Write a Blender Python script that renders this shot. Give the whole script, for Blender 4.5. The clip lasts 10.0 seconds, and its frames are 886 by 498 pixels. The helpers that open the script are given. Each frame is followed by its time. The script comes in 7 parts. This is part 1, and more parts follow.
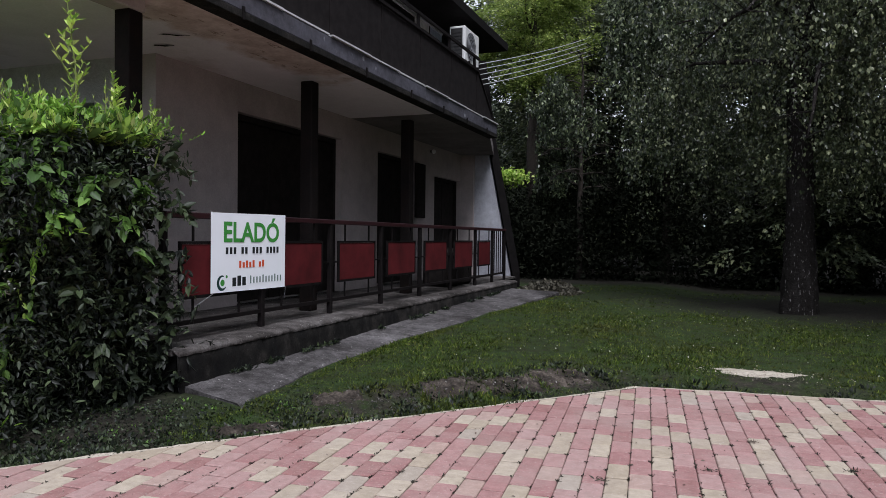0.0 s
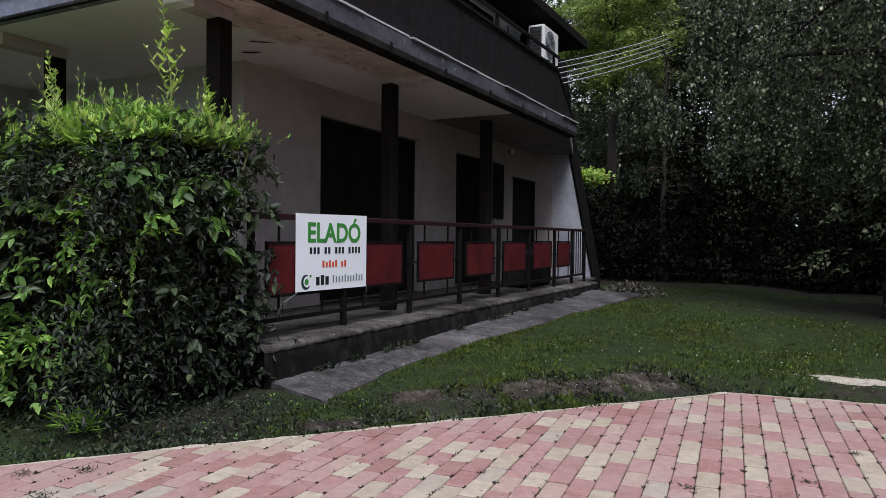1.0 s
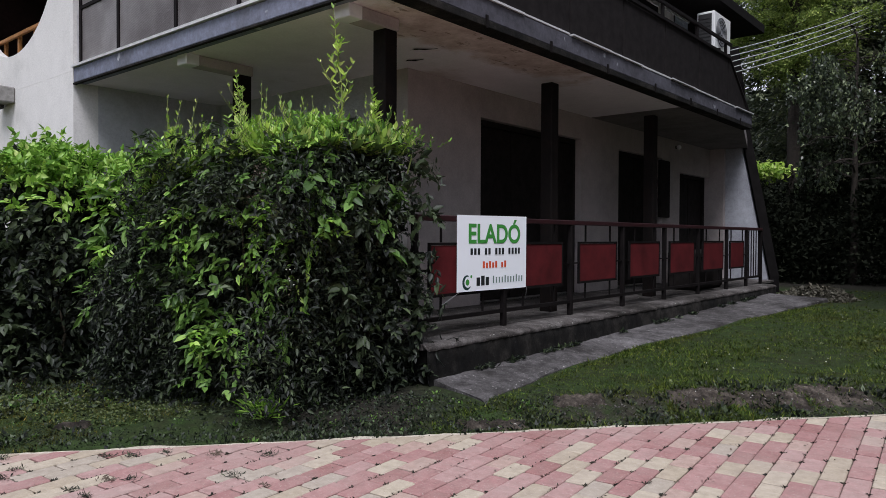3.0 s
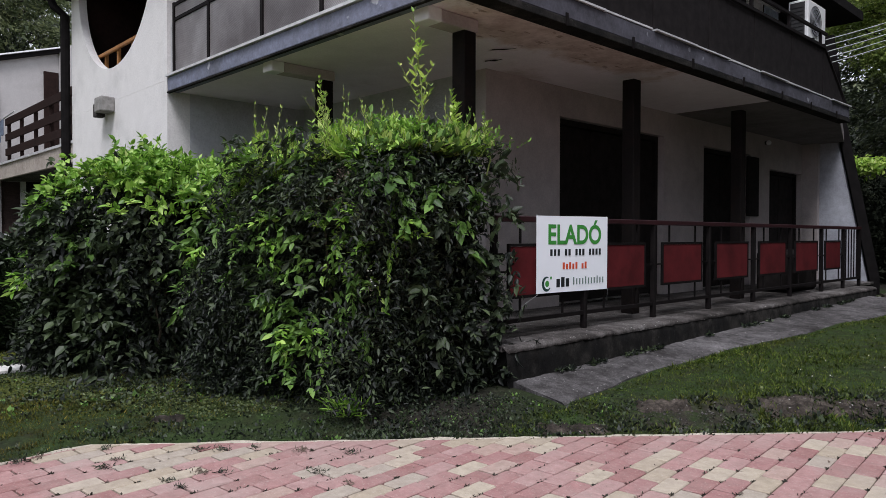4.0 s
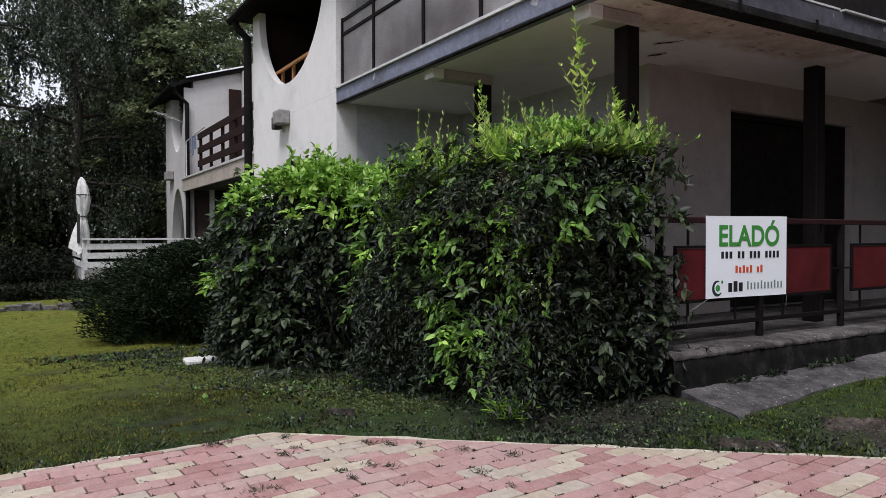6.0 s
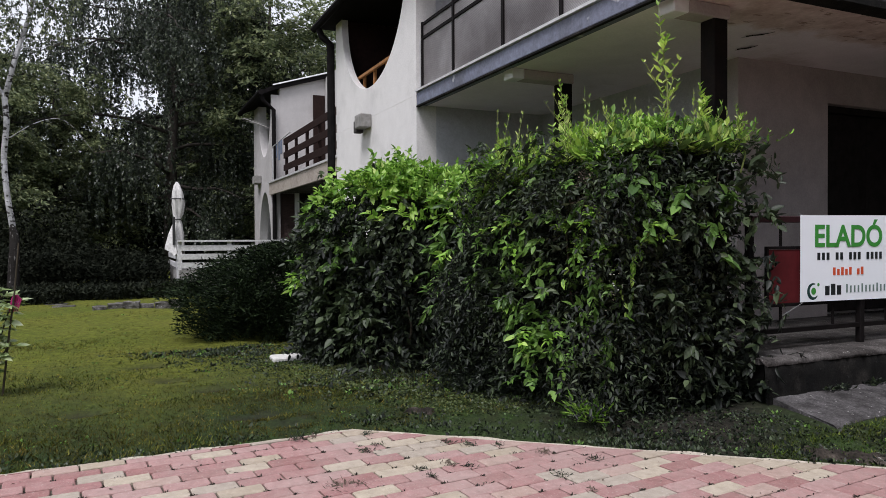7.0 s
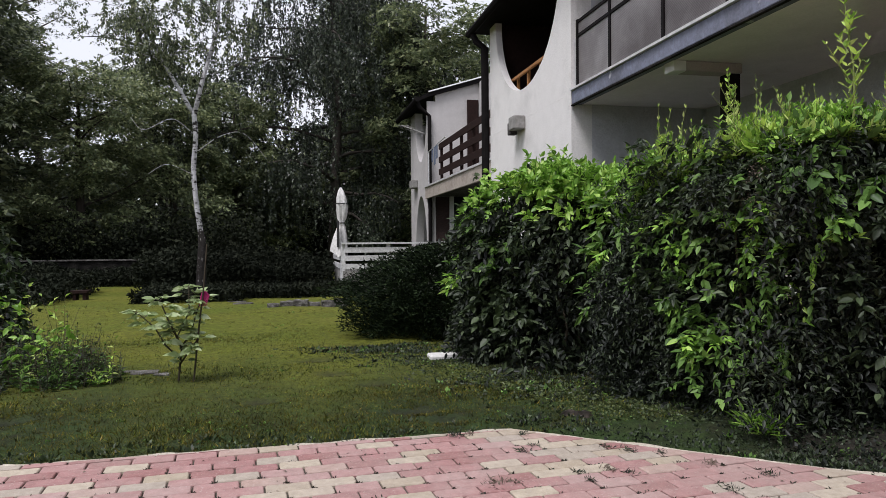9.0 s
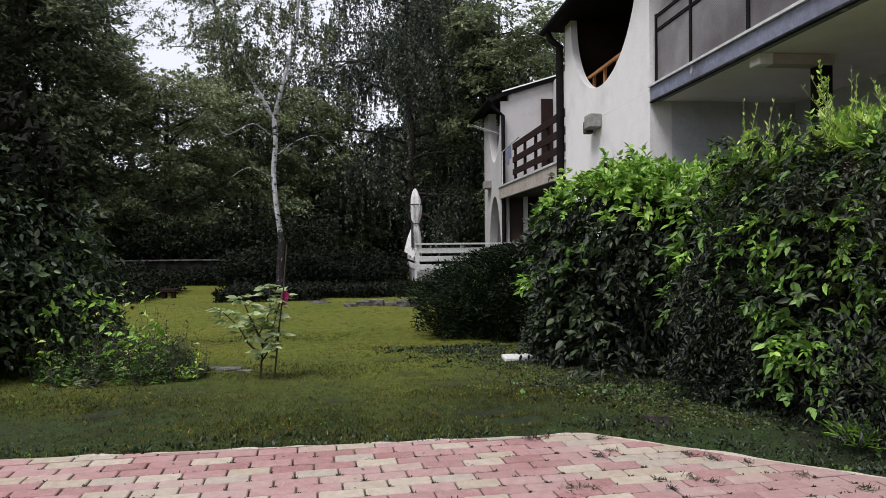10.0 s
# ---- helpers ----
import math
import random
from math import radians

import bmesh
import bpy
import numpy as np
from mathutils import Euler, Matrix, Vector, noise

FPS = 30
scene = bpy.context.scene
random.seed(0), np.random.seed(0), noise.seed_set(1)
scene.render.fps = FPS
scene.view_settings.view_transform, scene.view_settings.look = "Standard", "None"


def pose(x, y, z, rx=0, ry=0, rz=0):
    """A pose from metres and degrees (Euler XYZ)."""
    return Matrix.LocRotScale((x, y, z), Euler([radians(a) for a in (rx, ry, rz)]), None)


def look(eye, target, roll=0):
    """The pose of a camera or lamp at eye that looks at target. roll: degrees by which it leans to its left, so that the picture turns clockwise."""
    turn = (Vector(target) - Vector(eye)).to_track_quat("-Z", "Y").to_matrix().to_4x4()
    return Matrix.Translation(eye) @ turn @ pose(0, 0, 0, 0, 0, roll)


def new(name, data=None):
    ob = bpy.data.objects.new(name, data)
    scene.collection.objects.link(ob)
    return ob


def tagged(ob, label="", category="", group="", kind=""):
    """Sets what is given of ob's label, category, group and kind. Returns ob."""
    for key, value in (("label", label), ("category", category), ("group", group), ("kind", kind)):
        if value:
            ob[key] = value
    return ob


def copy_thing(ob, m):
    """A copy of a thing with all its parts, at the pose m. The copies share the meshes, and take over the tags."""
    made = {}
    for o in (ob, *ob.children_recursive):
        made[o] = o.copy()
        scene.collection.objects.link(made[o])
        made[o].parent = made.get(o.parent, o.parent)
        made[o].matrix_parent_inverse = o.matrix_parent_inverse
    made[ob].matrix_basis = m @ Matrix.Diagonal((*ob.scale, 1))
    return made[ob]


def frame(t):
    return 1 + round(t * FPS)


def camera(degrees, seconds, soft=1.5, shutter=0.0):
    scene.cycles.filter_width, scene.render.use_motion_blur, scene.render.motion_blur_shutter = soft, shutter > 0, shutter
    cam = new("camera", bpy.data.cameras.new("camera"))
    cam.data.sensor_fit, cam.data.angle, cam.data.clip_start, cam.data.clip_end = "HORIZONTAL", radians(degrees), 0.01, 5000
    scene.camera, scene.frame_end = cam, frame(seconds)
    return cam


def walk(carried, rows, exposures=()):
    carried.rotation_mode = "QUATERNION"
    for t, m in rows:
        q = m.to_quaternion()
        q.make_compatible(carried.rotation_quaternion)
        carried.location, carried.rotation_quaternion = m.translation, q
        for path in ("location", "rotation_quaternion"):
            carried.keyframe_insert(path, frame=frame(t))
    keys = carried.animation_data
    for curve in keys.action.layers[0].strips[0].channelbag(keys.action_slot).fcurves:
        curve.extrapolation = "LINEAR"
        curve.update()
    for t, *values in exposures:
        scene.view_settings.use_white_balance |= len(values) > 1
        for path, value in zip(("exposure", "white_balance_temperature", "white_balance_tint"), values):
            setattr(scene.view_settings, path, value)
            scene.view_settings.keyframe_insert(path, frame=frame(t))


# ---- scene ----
cam = camera(64.4, 10.0, soft=0.5)
PATH = [
    (0, (0.242, 0.100, 1.293), (-0.4732, 1.9674, 1.2585), 0.63),
    (0.5, (0.220, 0.107, 1.289), (-0.5915, 1.9347, 1.2551), 0.60),
    (1, (0.213, 0.108, 1.281), (-0.7020, 1.8861, 1.2481), 0.54),
    (1.5, (0.227, 0.094, 1.281), (-0.7839, 1.8194, 1.2476), 0.46),
    (2, (0.208, 0.109, 1.282), (-0.9002, 1.7736, 1.2478), 0.37),
    (2.5, (0.204, 0.110, 1.287), (-0.9924, 1.7124, 1.2522), 0.34),
    (3, (0.205, 0.109, 1.289), (-1.0842, 1.6376, 1.2530), 0.25),
    (4.5, (0.170, 0.090, 1.309), (-1.3500, 1.3893, 1.2712), 0.04),
    (5, (0.160, 0.084, 1.312), (-1.4318, 1.2943, 1.2753), -0.02),
    (5.5, (0.159, 0.073, 1.313), (-1.4944, 1.1977, 1.2772), -0.10),
    (7, (0.164, 0.066, 1.303), (-1.6542, 0.8987, 1.2752), -0.27),
    (7.5, (0.164, 0.064, 1.297), (-1.6956, 0.7997, 1.2722), -0.26),
    (8, (0.183, 0.057, 1.293), (-1.7151, 0.6868, 1.2704), -0.33),
    (8.5, (0.180, 0.049, 1.293), (-1.7484, 0.5789, 1.2714), -0.45),
    (9, (0.156, 0.045, 1.283), (-1.7986, 0.4685, 1.2656), -0.47),
    (9.5, (0.152, 0.039, 1.286), (-1.8214, 0.3636, 1.2695), -0.52),
    (10, (0.141, 0.033, 1.286), (-1.8470, 0.2516, 1.2716), -0.51),
]
walk(cam, [(t, look(eye, target, roll)) for t, eye, target, roll in PATH], [(0, 0.28, 5980, 16), (10, 0.33, 6250, 16)])
# ---------------------------------------------------------------- world and light
world = bpy.data.worlds.new("sky")
scene.world = world
world.use_nodes = True
wn, wl = world.node_tree.nodes, world.node_tree.links
sky = wn.new("ShaderNodeTexSky")
sky.sky_type, sky.sun_disc = "NISHITA", False
sky.sun_elevation, sky.sun_rotation = radians(60), radians(141)
sky.air_density, sky.dust_density, sky.ozone_density = 1.0, 2.0, 1.0
veil = wn.new("ShaderNodeMix")  # thin bright cloud over the whole sky
veil.data_type = "RGBA"
veil.inputs[0].default_value = 0.8
veil.inputs[7].default_value = (10.0, 10.2, 10.4, 1)
wl.new(sky.outputs["Color"], veil.inputs[6])
wl.new(veil.outputs[2], wn["Background"].inputs["Color"])
wn["Background"].inputs["Strength"].default_value = 0.085
sun = new("sun", bpy.data.lights.new("sun", "SUN"))
sun.data.energy, sun.data.angle, sun.data.color = 2.6, radians(22), (1.0, 0.98, 0.95)
sun.matrix_world = look((0, 0, 30), (-9.0, 11.0, 5.0))


# ---------------------------------------------------------------- materials
def material(name, rough=0.7, metal=0.0, spec=0.4):
    m = bpy.data.materials.new(name)
    m.use_nodes = True
    b = m.node_tree.nodes["Principled BSDF"]
    b.inputs["Roughness"].default_value = rough
    b.inputs["Metallic"].default_value = metal
    b.inputs["Specular IOR Level"].default_value = spec
    return m, m.node_tree.nodes, m.node_tree.links, b


def noise_node(n, l, scale, detail=6.0, rough=0.6, vec=None, stretch=None):
    t = n.new("ShaderNodeTexNoise")
    t.inputs["Scale"].default_value = scale
    t.inputs["Detail"].default_value = detail
    t.inputs["Roughness"].default_value = rough
    co = n.new("ShaderNodeNewGeometry").outputs["Position"] if vec is None else vec
    if stretch:
        mp = n.new("ShaderNodeMapping")
        mp.inputs["Scale"].default_value = stretch
        l.new(co, mp.inputs["Vector"])
        co = mp.outputs["Vector"]
    l.new(co, t.inputs["Vector"])
    return t.outputs["Fac"]


def ramp(n, l, fac, stops, mode="LINEAR"):
    r = n.new("ShaderNodeValToRGB")
    r.color_ramp.interpolation = mode
    e = r.color_ramp.elements
    while len(e) < len(stops):
        e.new(0.5)
    for k, (p, c) in zip(e, stops):
        k.position, k.color = p, (*c, 1)
    l.new(fac, r.inputs["Fac"])
    return r.outputs["Color"]


def mix(n, l, fac, a, b, mode="MIX"):
    k = n.new("ShaderNodeMix")
    k.data_type, k.blend_type = "RGBA", mode
    for s, v in ((0, fac), (6, a), (7, b)):
        if isinstance(v, (int, float)):
            k.inputs[s].default_value = v
        elif isinstance(v, tuple):
            k.inputs[s].default_value = (*v, 1)
        else:
            l.new(v, k.inputs[s])
    return k.outputs[2]


def relief(n, l, b, fac, strength=0.3, dist=0.01):
    k = n.new("ShaderNodeBump")
    k.inputs["Strength"].default_value, k.inputs["Distance"].default_value = strength, dist
    l.new(fac, k.inputs["Height"])
    l.new(k.outputs["Normal"], b.inputs["Normal"])


def worn(name, base, stain, amount=0.5, scale=1.2, grain=60, rough=0.85, bump=0.3, dist=0.006, stretch=None, spec=0.3, metal=0.0, speck=None, mottle=0.6):
    """A surface of one paint or stone with broad stains and fine grain."""
    m, n, l, b = material(name, rough, metal, spec)
    big = noise_node(n, l, scale, 8, 0.65, stretch=stretch)
    fine = noise_node(n, l, grain, 5, 0.7)
    lo, hi = 0.62 - 0.3 * amount, 0.72
    f = ramp(n, l, big, [(lo, (0, 0, 0)), (hi, (1, 1, 1))])
    c = mix(n, l, f, base, stain)
    c = mix(n, l, 0.35, c, ramp(n, l, fine, [(0.3, tuple(0.6 * v for v in base)), (0.7, tuple(min(1, 1.2 * v) for v in base))]))
    c = mix(n, l, mottle, c, ramp(n, l, noise_node(n, l, scale * 5.5, 7, 0.7), [(0.34, (0.55, 0.54, 0.53)), (0.64, (1.18, 1.18, 1.18))]), "MULTIPLY")
    if speck:
        s = noise_node(n, l, speck[1], 3, 0.5, stretch=stretch)
        c = mix(n, l, ramp(n, l, s, [(speck[2], (0, 0, 0)), (speck[2] + 0.04, (1, 1, 1))]), c, speck[0])
    l.new(c, b.inputs["Base Color"])
    relief(n, l, b, fine, bump, dist)
    return m


def foliage(name, colours, rough=0.45, glow=0.25, spec=0.4):
    """Leaves: each leaf its own tone, with some light coming through."""
    m, n, l, b = material(name, rough, 0, spec)
    g = n.new("ShaderNodeNewGeometry")
    c = ramp(n, l, g.outputs["Random Per Island"], [(i / max(1, len(colours) - 1), k) for i, k in enumerate(colours)])
    c = mix(n, l, 0.5, c, ramp(n, l, noise_node(n, l, 1.3, 3), [(0.3, (0.55, 0.6, 0.5)), (0.7, (1.25, 1.2, 1.0))]), "MULTIPLY")
    l.new(c, b.inputs["Base Color"])
    t = n.new("ShaderNodeBsdfTranslucent")
    l.new(c, t.inputs["Color"])
    k = n.new("ShaderNodeMixShader")
    k.inputs["Fac"].default_value = glow
    l.new(b.outputs["BSDF"], k.inputs[1])
    l.new(t.outputs["BSDF"], k.inputs[2])
    l.new(k.outputs["Shader"], n["Material Output"].inputs["Surface"])
    return m


def paver_material(name, random_socket):
    m, n, l, b = material(name, 0.82, 0, 0.3)
    if random_socket == "object":
        r = n.new("ShaderNodeObjectInfo").outputs["Random"]
    else:
        r = n.new("ShaderNodeNewGeometry").outputs["Random Per Island"]
    c = ramp(n, l, r, [(0.0, (0.3, 0.158, 0.15)), (0.14, (0.345, 0.2, 0.188)), (0.3, (0.32, 0.176, 0.166)), (0.46, (0.355, 0.225, 0.21)), (0.56, (0.27, 0.135, 0.126)),
                       (0.66, (0.36, 0.305, 0.23)), (0.78, (0.41, 0.355, 0.275)), (0.88, (0.35, 0.305, 0.25)), (0.94, (0.37, 0.265, 0.225))], "CONSTANT")
    fine = noise_node(n, l, 170, 5, 0.8)
    cloud = noise_node(n, l, 16, 6, 0.65)
    c = mix(n, l, 0.4, c, ramp(n, l, fine, [(0.3, (0.62, 0.6, 0.58)), (0.7, (1.3, 1.28, 1.26))]), "MULTIPLY")
    c = mix(n, l, 0.5, c, ramp(n, l, cloud, [(0.33, (0.66, 0.64, 0.63)), (0.66, (1.28, 1.28, 1.3))]), "MULTIPLY")
    c = mix(n, l, ramp(n, l, noise_node(n, l, 60, 5, 0.7), [(0.56, (0, 0, 0)), (0.7, (0.55, 0.55, 0.55))]), c, (0.5, 0.44, 0.4))
    c = mix(n, l, ramp(n, l, noise_node(n, l, 1.3, 8, 0.7), [(0.42, (0, 0, 0)), (0.75, (0.55, 0.55, 0.55))]), c, (0.37, 0.31, 0.275))
    c = mix(n, l, ramp(n, l, noise_node(n, l, 38, 4, 0.6), [(0.67, (0, 0, 0)), (0.76, (0.6, 0.6, 0.6))]), c, (0.15, 0.11, 0.095))
    l.new(c, b.inputs["Base Color"])
    relief(n, l, b, fine, 0.35, 0.004)
    return m


def plain(name, colour, rough=0.5, metal=0.0, spec=0.4, var=0.25, scale=8):
    m, n, l, b = material(name, rough, metal, spec)
    f = noise_node(n, l, scale, 6, 0.65)
    l.new(ramp(n, l, f, [(0.3, tuple(v * (1 - var) for v in colour)), (0.7, tuple(min(1, v * (1 + var)) for v in colour))]), b.inputs["Base Color"])
    relief(n, l, b, noise_node(n, l, scale * 12, 4), 0.15, 0.003)
    return m


M_STUCCO = worn("white_stucco", (0.74, 0.72, 0.7), (0.5, 0.49, 0.47), 0.35, 0.9, 45, 0.9, 0.5, 0.008, mottle=0.1)
M_STUCCO_OLD = worn("greyed_stucco", (0.52, 0.5, 0.49), (0.38, 0.36, 0.35), 0.45, 0.8, 45, 0.9, 0.5, 0.008, mottle=0.15)
# House off-white, lowered in colour for the shade under the balcony.
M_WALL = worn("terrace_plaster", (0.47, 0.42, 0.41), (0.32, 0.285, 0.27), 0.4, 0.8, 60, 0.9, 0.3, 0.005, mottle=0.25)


def calc(n, l, op, a, b=0.0, clamp=False):
    k = n.new("ShaderNodeMath")
    k.operation, k.use_clamp = op, clamp
    for slot, v in ((0, a), (1, b)):
        if isinstance(v, (int, float)):
            k.inputs[slot].default_value = v
        else:
            l.new(v, k.inputs[slot])
    return k.outputs["Value"]


def ceiling_material():
    """Old grey-white ceiling paint; a rusty damp band along the outer edge, peeling spots and fine cracks."""
    m, n, l, b = material("ceiling_plaster", 0.9, 0, 0.2)
    c = ramp(n, l, noise_node(n, l, 3.5, 6, 0.65), [(0.3, (0.84, 0.78, 0.82)), (0.7, (0.93, 0.87, 0.91))])
    xyz = n.new("ShaderNodeSeparateXYZ")
    l.new(n.new("ShaderNodeNewGeometry").outputs["Position"], xyz.inputs[0])
    across = calc(n, l, "SUBTRACT", 1.35, calc(n, l, "MULTIPLY", calc(n, l, "ABSOLUTE", calc(n, l, "ADD", xyz.outputs["X"], 3.85)), 1.9))
    along = calc(n, l, "SUBTRACT", 1.45, calc(n, l, "MULTIPLY", calc(n, l, "ABSOLUTE", calc(n, l, "SUBTRACT", xyz.outputs["Y"], 5.6)), 0.52))
    band = calc(n, l, "MINIMUM", across, along)
    rough_edge = calc(n, l, "MULTIPLY", calc(n, l, "SUBTRACT", noise_node(n, l, 1.6, 7, 0.65), 0.5), 2.6)
    damp = ramp(n, l, calc(n, l, "ADD", band, rough_edge), [(0.28, (0, 0, 0)), (0.75, (0.9, 0.9, 0.9))])
    c = mix(n, l, damp, c, ramp(n, l, noise_node(n, l, 4.5, 6, 0.7), [(0.35, (0.48, 0.34, 0.29)), (0.65, (0.78, 0.65, 0.6))]))
    few = ramp(n, l, noise_node(n, l, 0.55, 7, 0.62), [(0.55, (0, 0, 0)), (0.66, (0.7, 0.7, 0.7))])
    c = mix(n, l, few, c, (0.5, 0.42, 0.38))
    spots = calc(n, l, "MULTIPLY", ramp(n, l, noise_node(n, l, 7.5, 5, 0.7, stretch=(1.6, 0.5, 1)), [(0.6, (0, 0, 0)), (0.64, (0.85, 0.85, 0.85))]), damp)
    c = mix(n, l, spots, c, (0.24, 0.15, 0.11))
    c = mix(n, l, 0.3, c, ramp(n, l, noise_node(n, l, 45, 4, 0.7), [(0.35, (0.8, 0.8, 0.8)), (0.65, (1.1, 1.1, 1.1))]), "MULTIPLY")
    l.new(c, b.inputs["Base Color"])
    relief(n, l, b, noise_node(n, l, 30, 5, 0.7), 0.35, 0.006)
    return m


M_CEIL = ceiling_material()
M_PIER = worn("stained_pier_plaster", (0.47, 0.485, 0.53), (0.2, 0.2, 0.235), 0.8, 1.7, 40, 0.9, 0.4, 0.006, stretch=(1, 1, 0.5), mottle=0.4)
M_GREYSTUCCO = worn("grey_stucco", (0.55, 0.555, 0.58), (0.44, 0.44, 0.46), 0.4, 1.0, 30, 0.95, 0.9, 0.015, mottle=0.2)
M_FASCIA = worn("fascia_paint", (0.2, 0.215, 0.285), (0.09, 0.088, 0.1), 0.6, 2.2, 30, 0.75, 0.4, 0.006, speck=((0.42, 0.43, 0.46), 5.0, 0.66))
# The same flaking fascia paint, darker in colour for its shaded side.
M_SIDEFASCIA = worn("shaded_fascia_paint", (0.1, 0.1, 0.12), (0.035, 0.033, 0.036), 0.7, 2.2, 30, 0.85, 0.5, 0.01, spec=0.1, speck=((0.24, 0.245, 0.27), 7.0, 0.7))
M_FLASH = plain("pale_metal_flashing", (0.66, 0.66, 0.66), 0.45, 0.3, var=0.2)


def weathered_concrete(name, dark, mid, light, big=1.3, grit=0.8):
    """Old concrete: moss and dirt in blotches, worn pale patches, exposed pale grit."""
    m, n, l, b = material(name, 0.93, 0, 0.2)
    c = ramp(n, l, noise_node(n, l, big, 9, 0.72), [(0.36, dark), (0.5, mid), (0.66, light)])
    c = mix(n, l, 0.85, c, ramp(n, l, noise_node(n, l, 9, 7, 0.75), [(0.34, (0.4, 0.39, 0.38)), (0.62, (1.5, 1.5, 1.5))]), "MULTIPLY")
    c = mix(n, l, 0.7, c, ramp(n, l, noise_node(n, l, 70, 4, 0.7), [(0.35, (0.45, 0.45, 0.45)), (0.65, (1.6, 1.6, 1.6))]), "MULTIPLY")
    c = mix(n, l, ramp(n, l, noise_node(n, l, 30, 3, 0.6), [(0.66, (0, 0, 0)), (0.7, (grit, grit, grit))]), c, (0.4, 0.39, 0.37))
    l.new(c, b.inputs["Base Color"])
    relief(n, l, b, noise_node(n, l, 40, 6, 0.75), 0.7, 0.012)
    return m


M_CONCRETE = weathered_concrete("old_concrete", (0.018, 0.016, 0.014), (0.06, 0.054, 0.051), (0.13, 0.122, 0.117))
M_PATH = weathered_concrete("path_concrete", (0.02, 0.018, 0.017), (0.065, 0.061, 0.061), (0.135, 0.128, 0.13), 0.9)
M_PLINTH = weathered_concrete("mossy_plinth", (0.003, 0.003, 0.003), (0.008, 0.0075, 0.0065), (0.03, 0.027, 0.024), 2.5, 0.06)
M_STEEL = plain("dark_painted_steel", (0.007, 0.0055, 0.0055), 0.7, spec=0.12, var=0.5)
M_COLUMN = worn("rusty_column_paint", (0.009, 0.0068, 0.0064), (0.02, 0.012, 0.0095), 0.5, 5, 40, 0.75, 0.4, 0.004, spec=0.15)
M_TOPRAIL = plain("maroon_rail_paint", (0.026, 0.007, 0.009), 0.5, var=0.4)
M_RED = plain("dark_red_panel", (0.08, 0.01, 0.012), 0.65, spec=0.2, var=0.4, scale=3)
M_SHUTTER = plain("dark_stained_shutter", (0.02, 0.017, 0.016), 0.85, spec=0.1, var=0.4)
M_BOARD = plain("black_balcony_board", (0.014, 0.012, 0.012), 0.85, spec=0.1, var=0.4)
# Ceiling paint darkened in colour for the shade at the far end.
M_SOFFIT = worn("shade_toned_soffit", (0.22, 0.2, 0.195), (0.09, 0.08, 0.076), 0.6, 1.2, 30, 0.9, 0.3, 0.005, mottle=0.3)
M_BROWN = worn("dark_brown_wood", (0.026, 0.014, 0.012), (0.012, 0.008, 0.007), 0.5, 3, 40, 0.8, 0.3, 0.004, spec=0.12)
M_PINE = worn("orange_pine", (0.42, 0.19, 0.06), (0.25, 0.1, 0.03), 0.5, 4, 50, 0.5, 0.2, 0.003)
M_ROOF = plain("dark_roof_edge", (0.009, 0.008, 0.008), 0.9, spec=0.08, var=0.4)
M_WHITE = plain("white_paint", (0.75, 0.75, 0.74), 0.5, var=0.1)
M_TIMBERWHITE = worn("weathered_white_planks", (0.62, 0.62, 0.61), (0.4, 0.4, 0.4), 0.5, 3, 40, 0.7, 0.3, 0.004)
M_BRICK = worn("dark_rough_brick", (0.07, 0.045, 0.04), (0.025, 0.02, 0.02), 0.6, 5, 20, 0.9, 0.8, 0.02, stretch=(1, 1, 5))
M_BANNER = plain("banner_sheet", (0.9, 0.93, 0.97), 0.45, var=0.03, scale=2)
M_GREENINK = plain("green_ink", (0.05, 0.27, 0.045), 0.5, var=0.05)
M_DARKINK = plain("dark_green_ink", (0.012, 0.045, 0.04), 0.5, var=0.05)
M_BLACKINK = plain("black_ink", (0.015, 0.018, 0.02), 0.5, var=0.05)
M_ORANGEINK = plain("orange_ink", (0.62, 0.09, 0.03), 0.5, var=0.05)
M_PLASTIC = plain("white_plastic", (0.7, 0.71, 0.7), 0.4, var=0.06)
M_GRILLE = plain("dark_grille", (0.03, 0.03, 0.03), 0.5, var=0.2)
M_CANVAS = worn("cream_canvas", (0.68, 0.67, 0.65), (0.5, 0.49, 0.47), 0.4, 3, 40, 0.85, 0.3, 0.005)
M_CORD = plain("pale_cable", (0.42, 0.43, 0.43), 0.6, var=0.1)
M_STEM = plain("green_shoot_stem", (0.17, 0.21, 0.06), 0.7, var=0.3)
M_STONE = worn("grey_stone", (0.3, 0.29, 0.275), (0.14, 0.135, 0.12), 0.5, 2.5, 30, 0.9, 0.6, 0.015)
M_PALESLAB = worn("pale_slab_concrete", (0.6, 0.59, 0.56), (0.34, 0.33, 0.3), 0.4, 3.0, 40, 0.9, 0.5, 0.008, mottle=0.3)
M_FIELDSTONE = weathered_concrete("field_stone", (0.03, 0.028, 0.025), (0.085, 0.08, 0.074), (0.17, 0.165, 0.155), 3.0)
M_SAND = worn("pale_rubble_sand", (0.5, 0.45, 0.37), (0.3, 0.26, 0.2), 0.5, 6, 60, 0.95, 0.8, 0.012)
M_PINK = plain("magenta_cloth", (0.36, 0.02, 0.13), 0.6, var=0.3)
M_BARK = worn("dark_bark", (0.06, 0.05, 0.042), (0.02, 0.017, 0.015), 0.6, 4, 25, 0.95, 1.0, 0.03, stretch=(1, 1, 0.25))
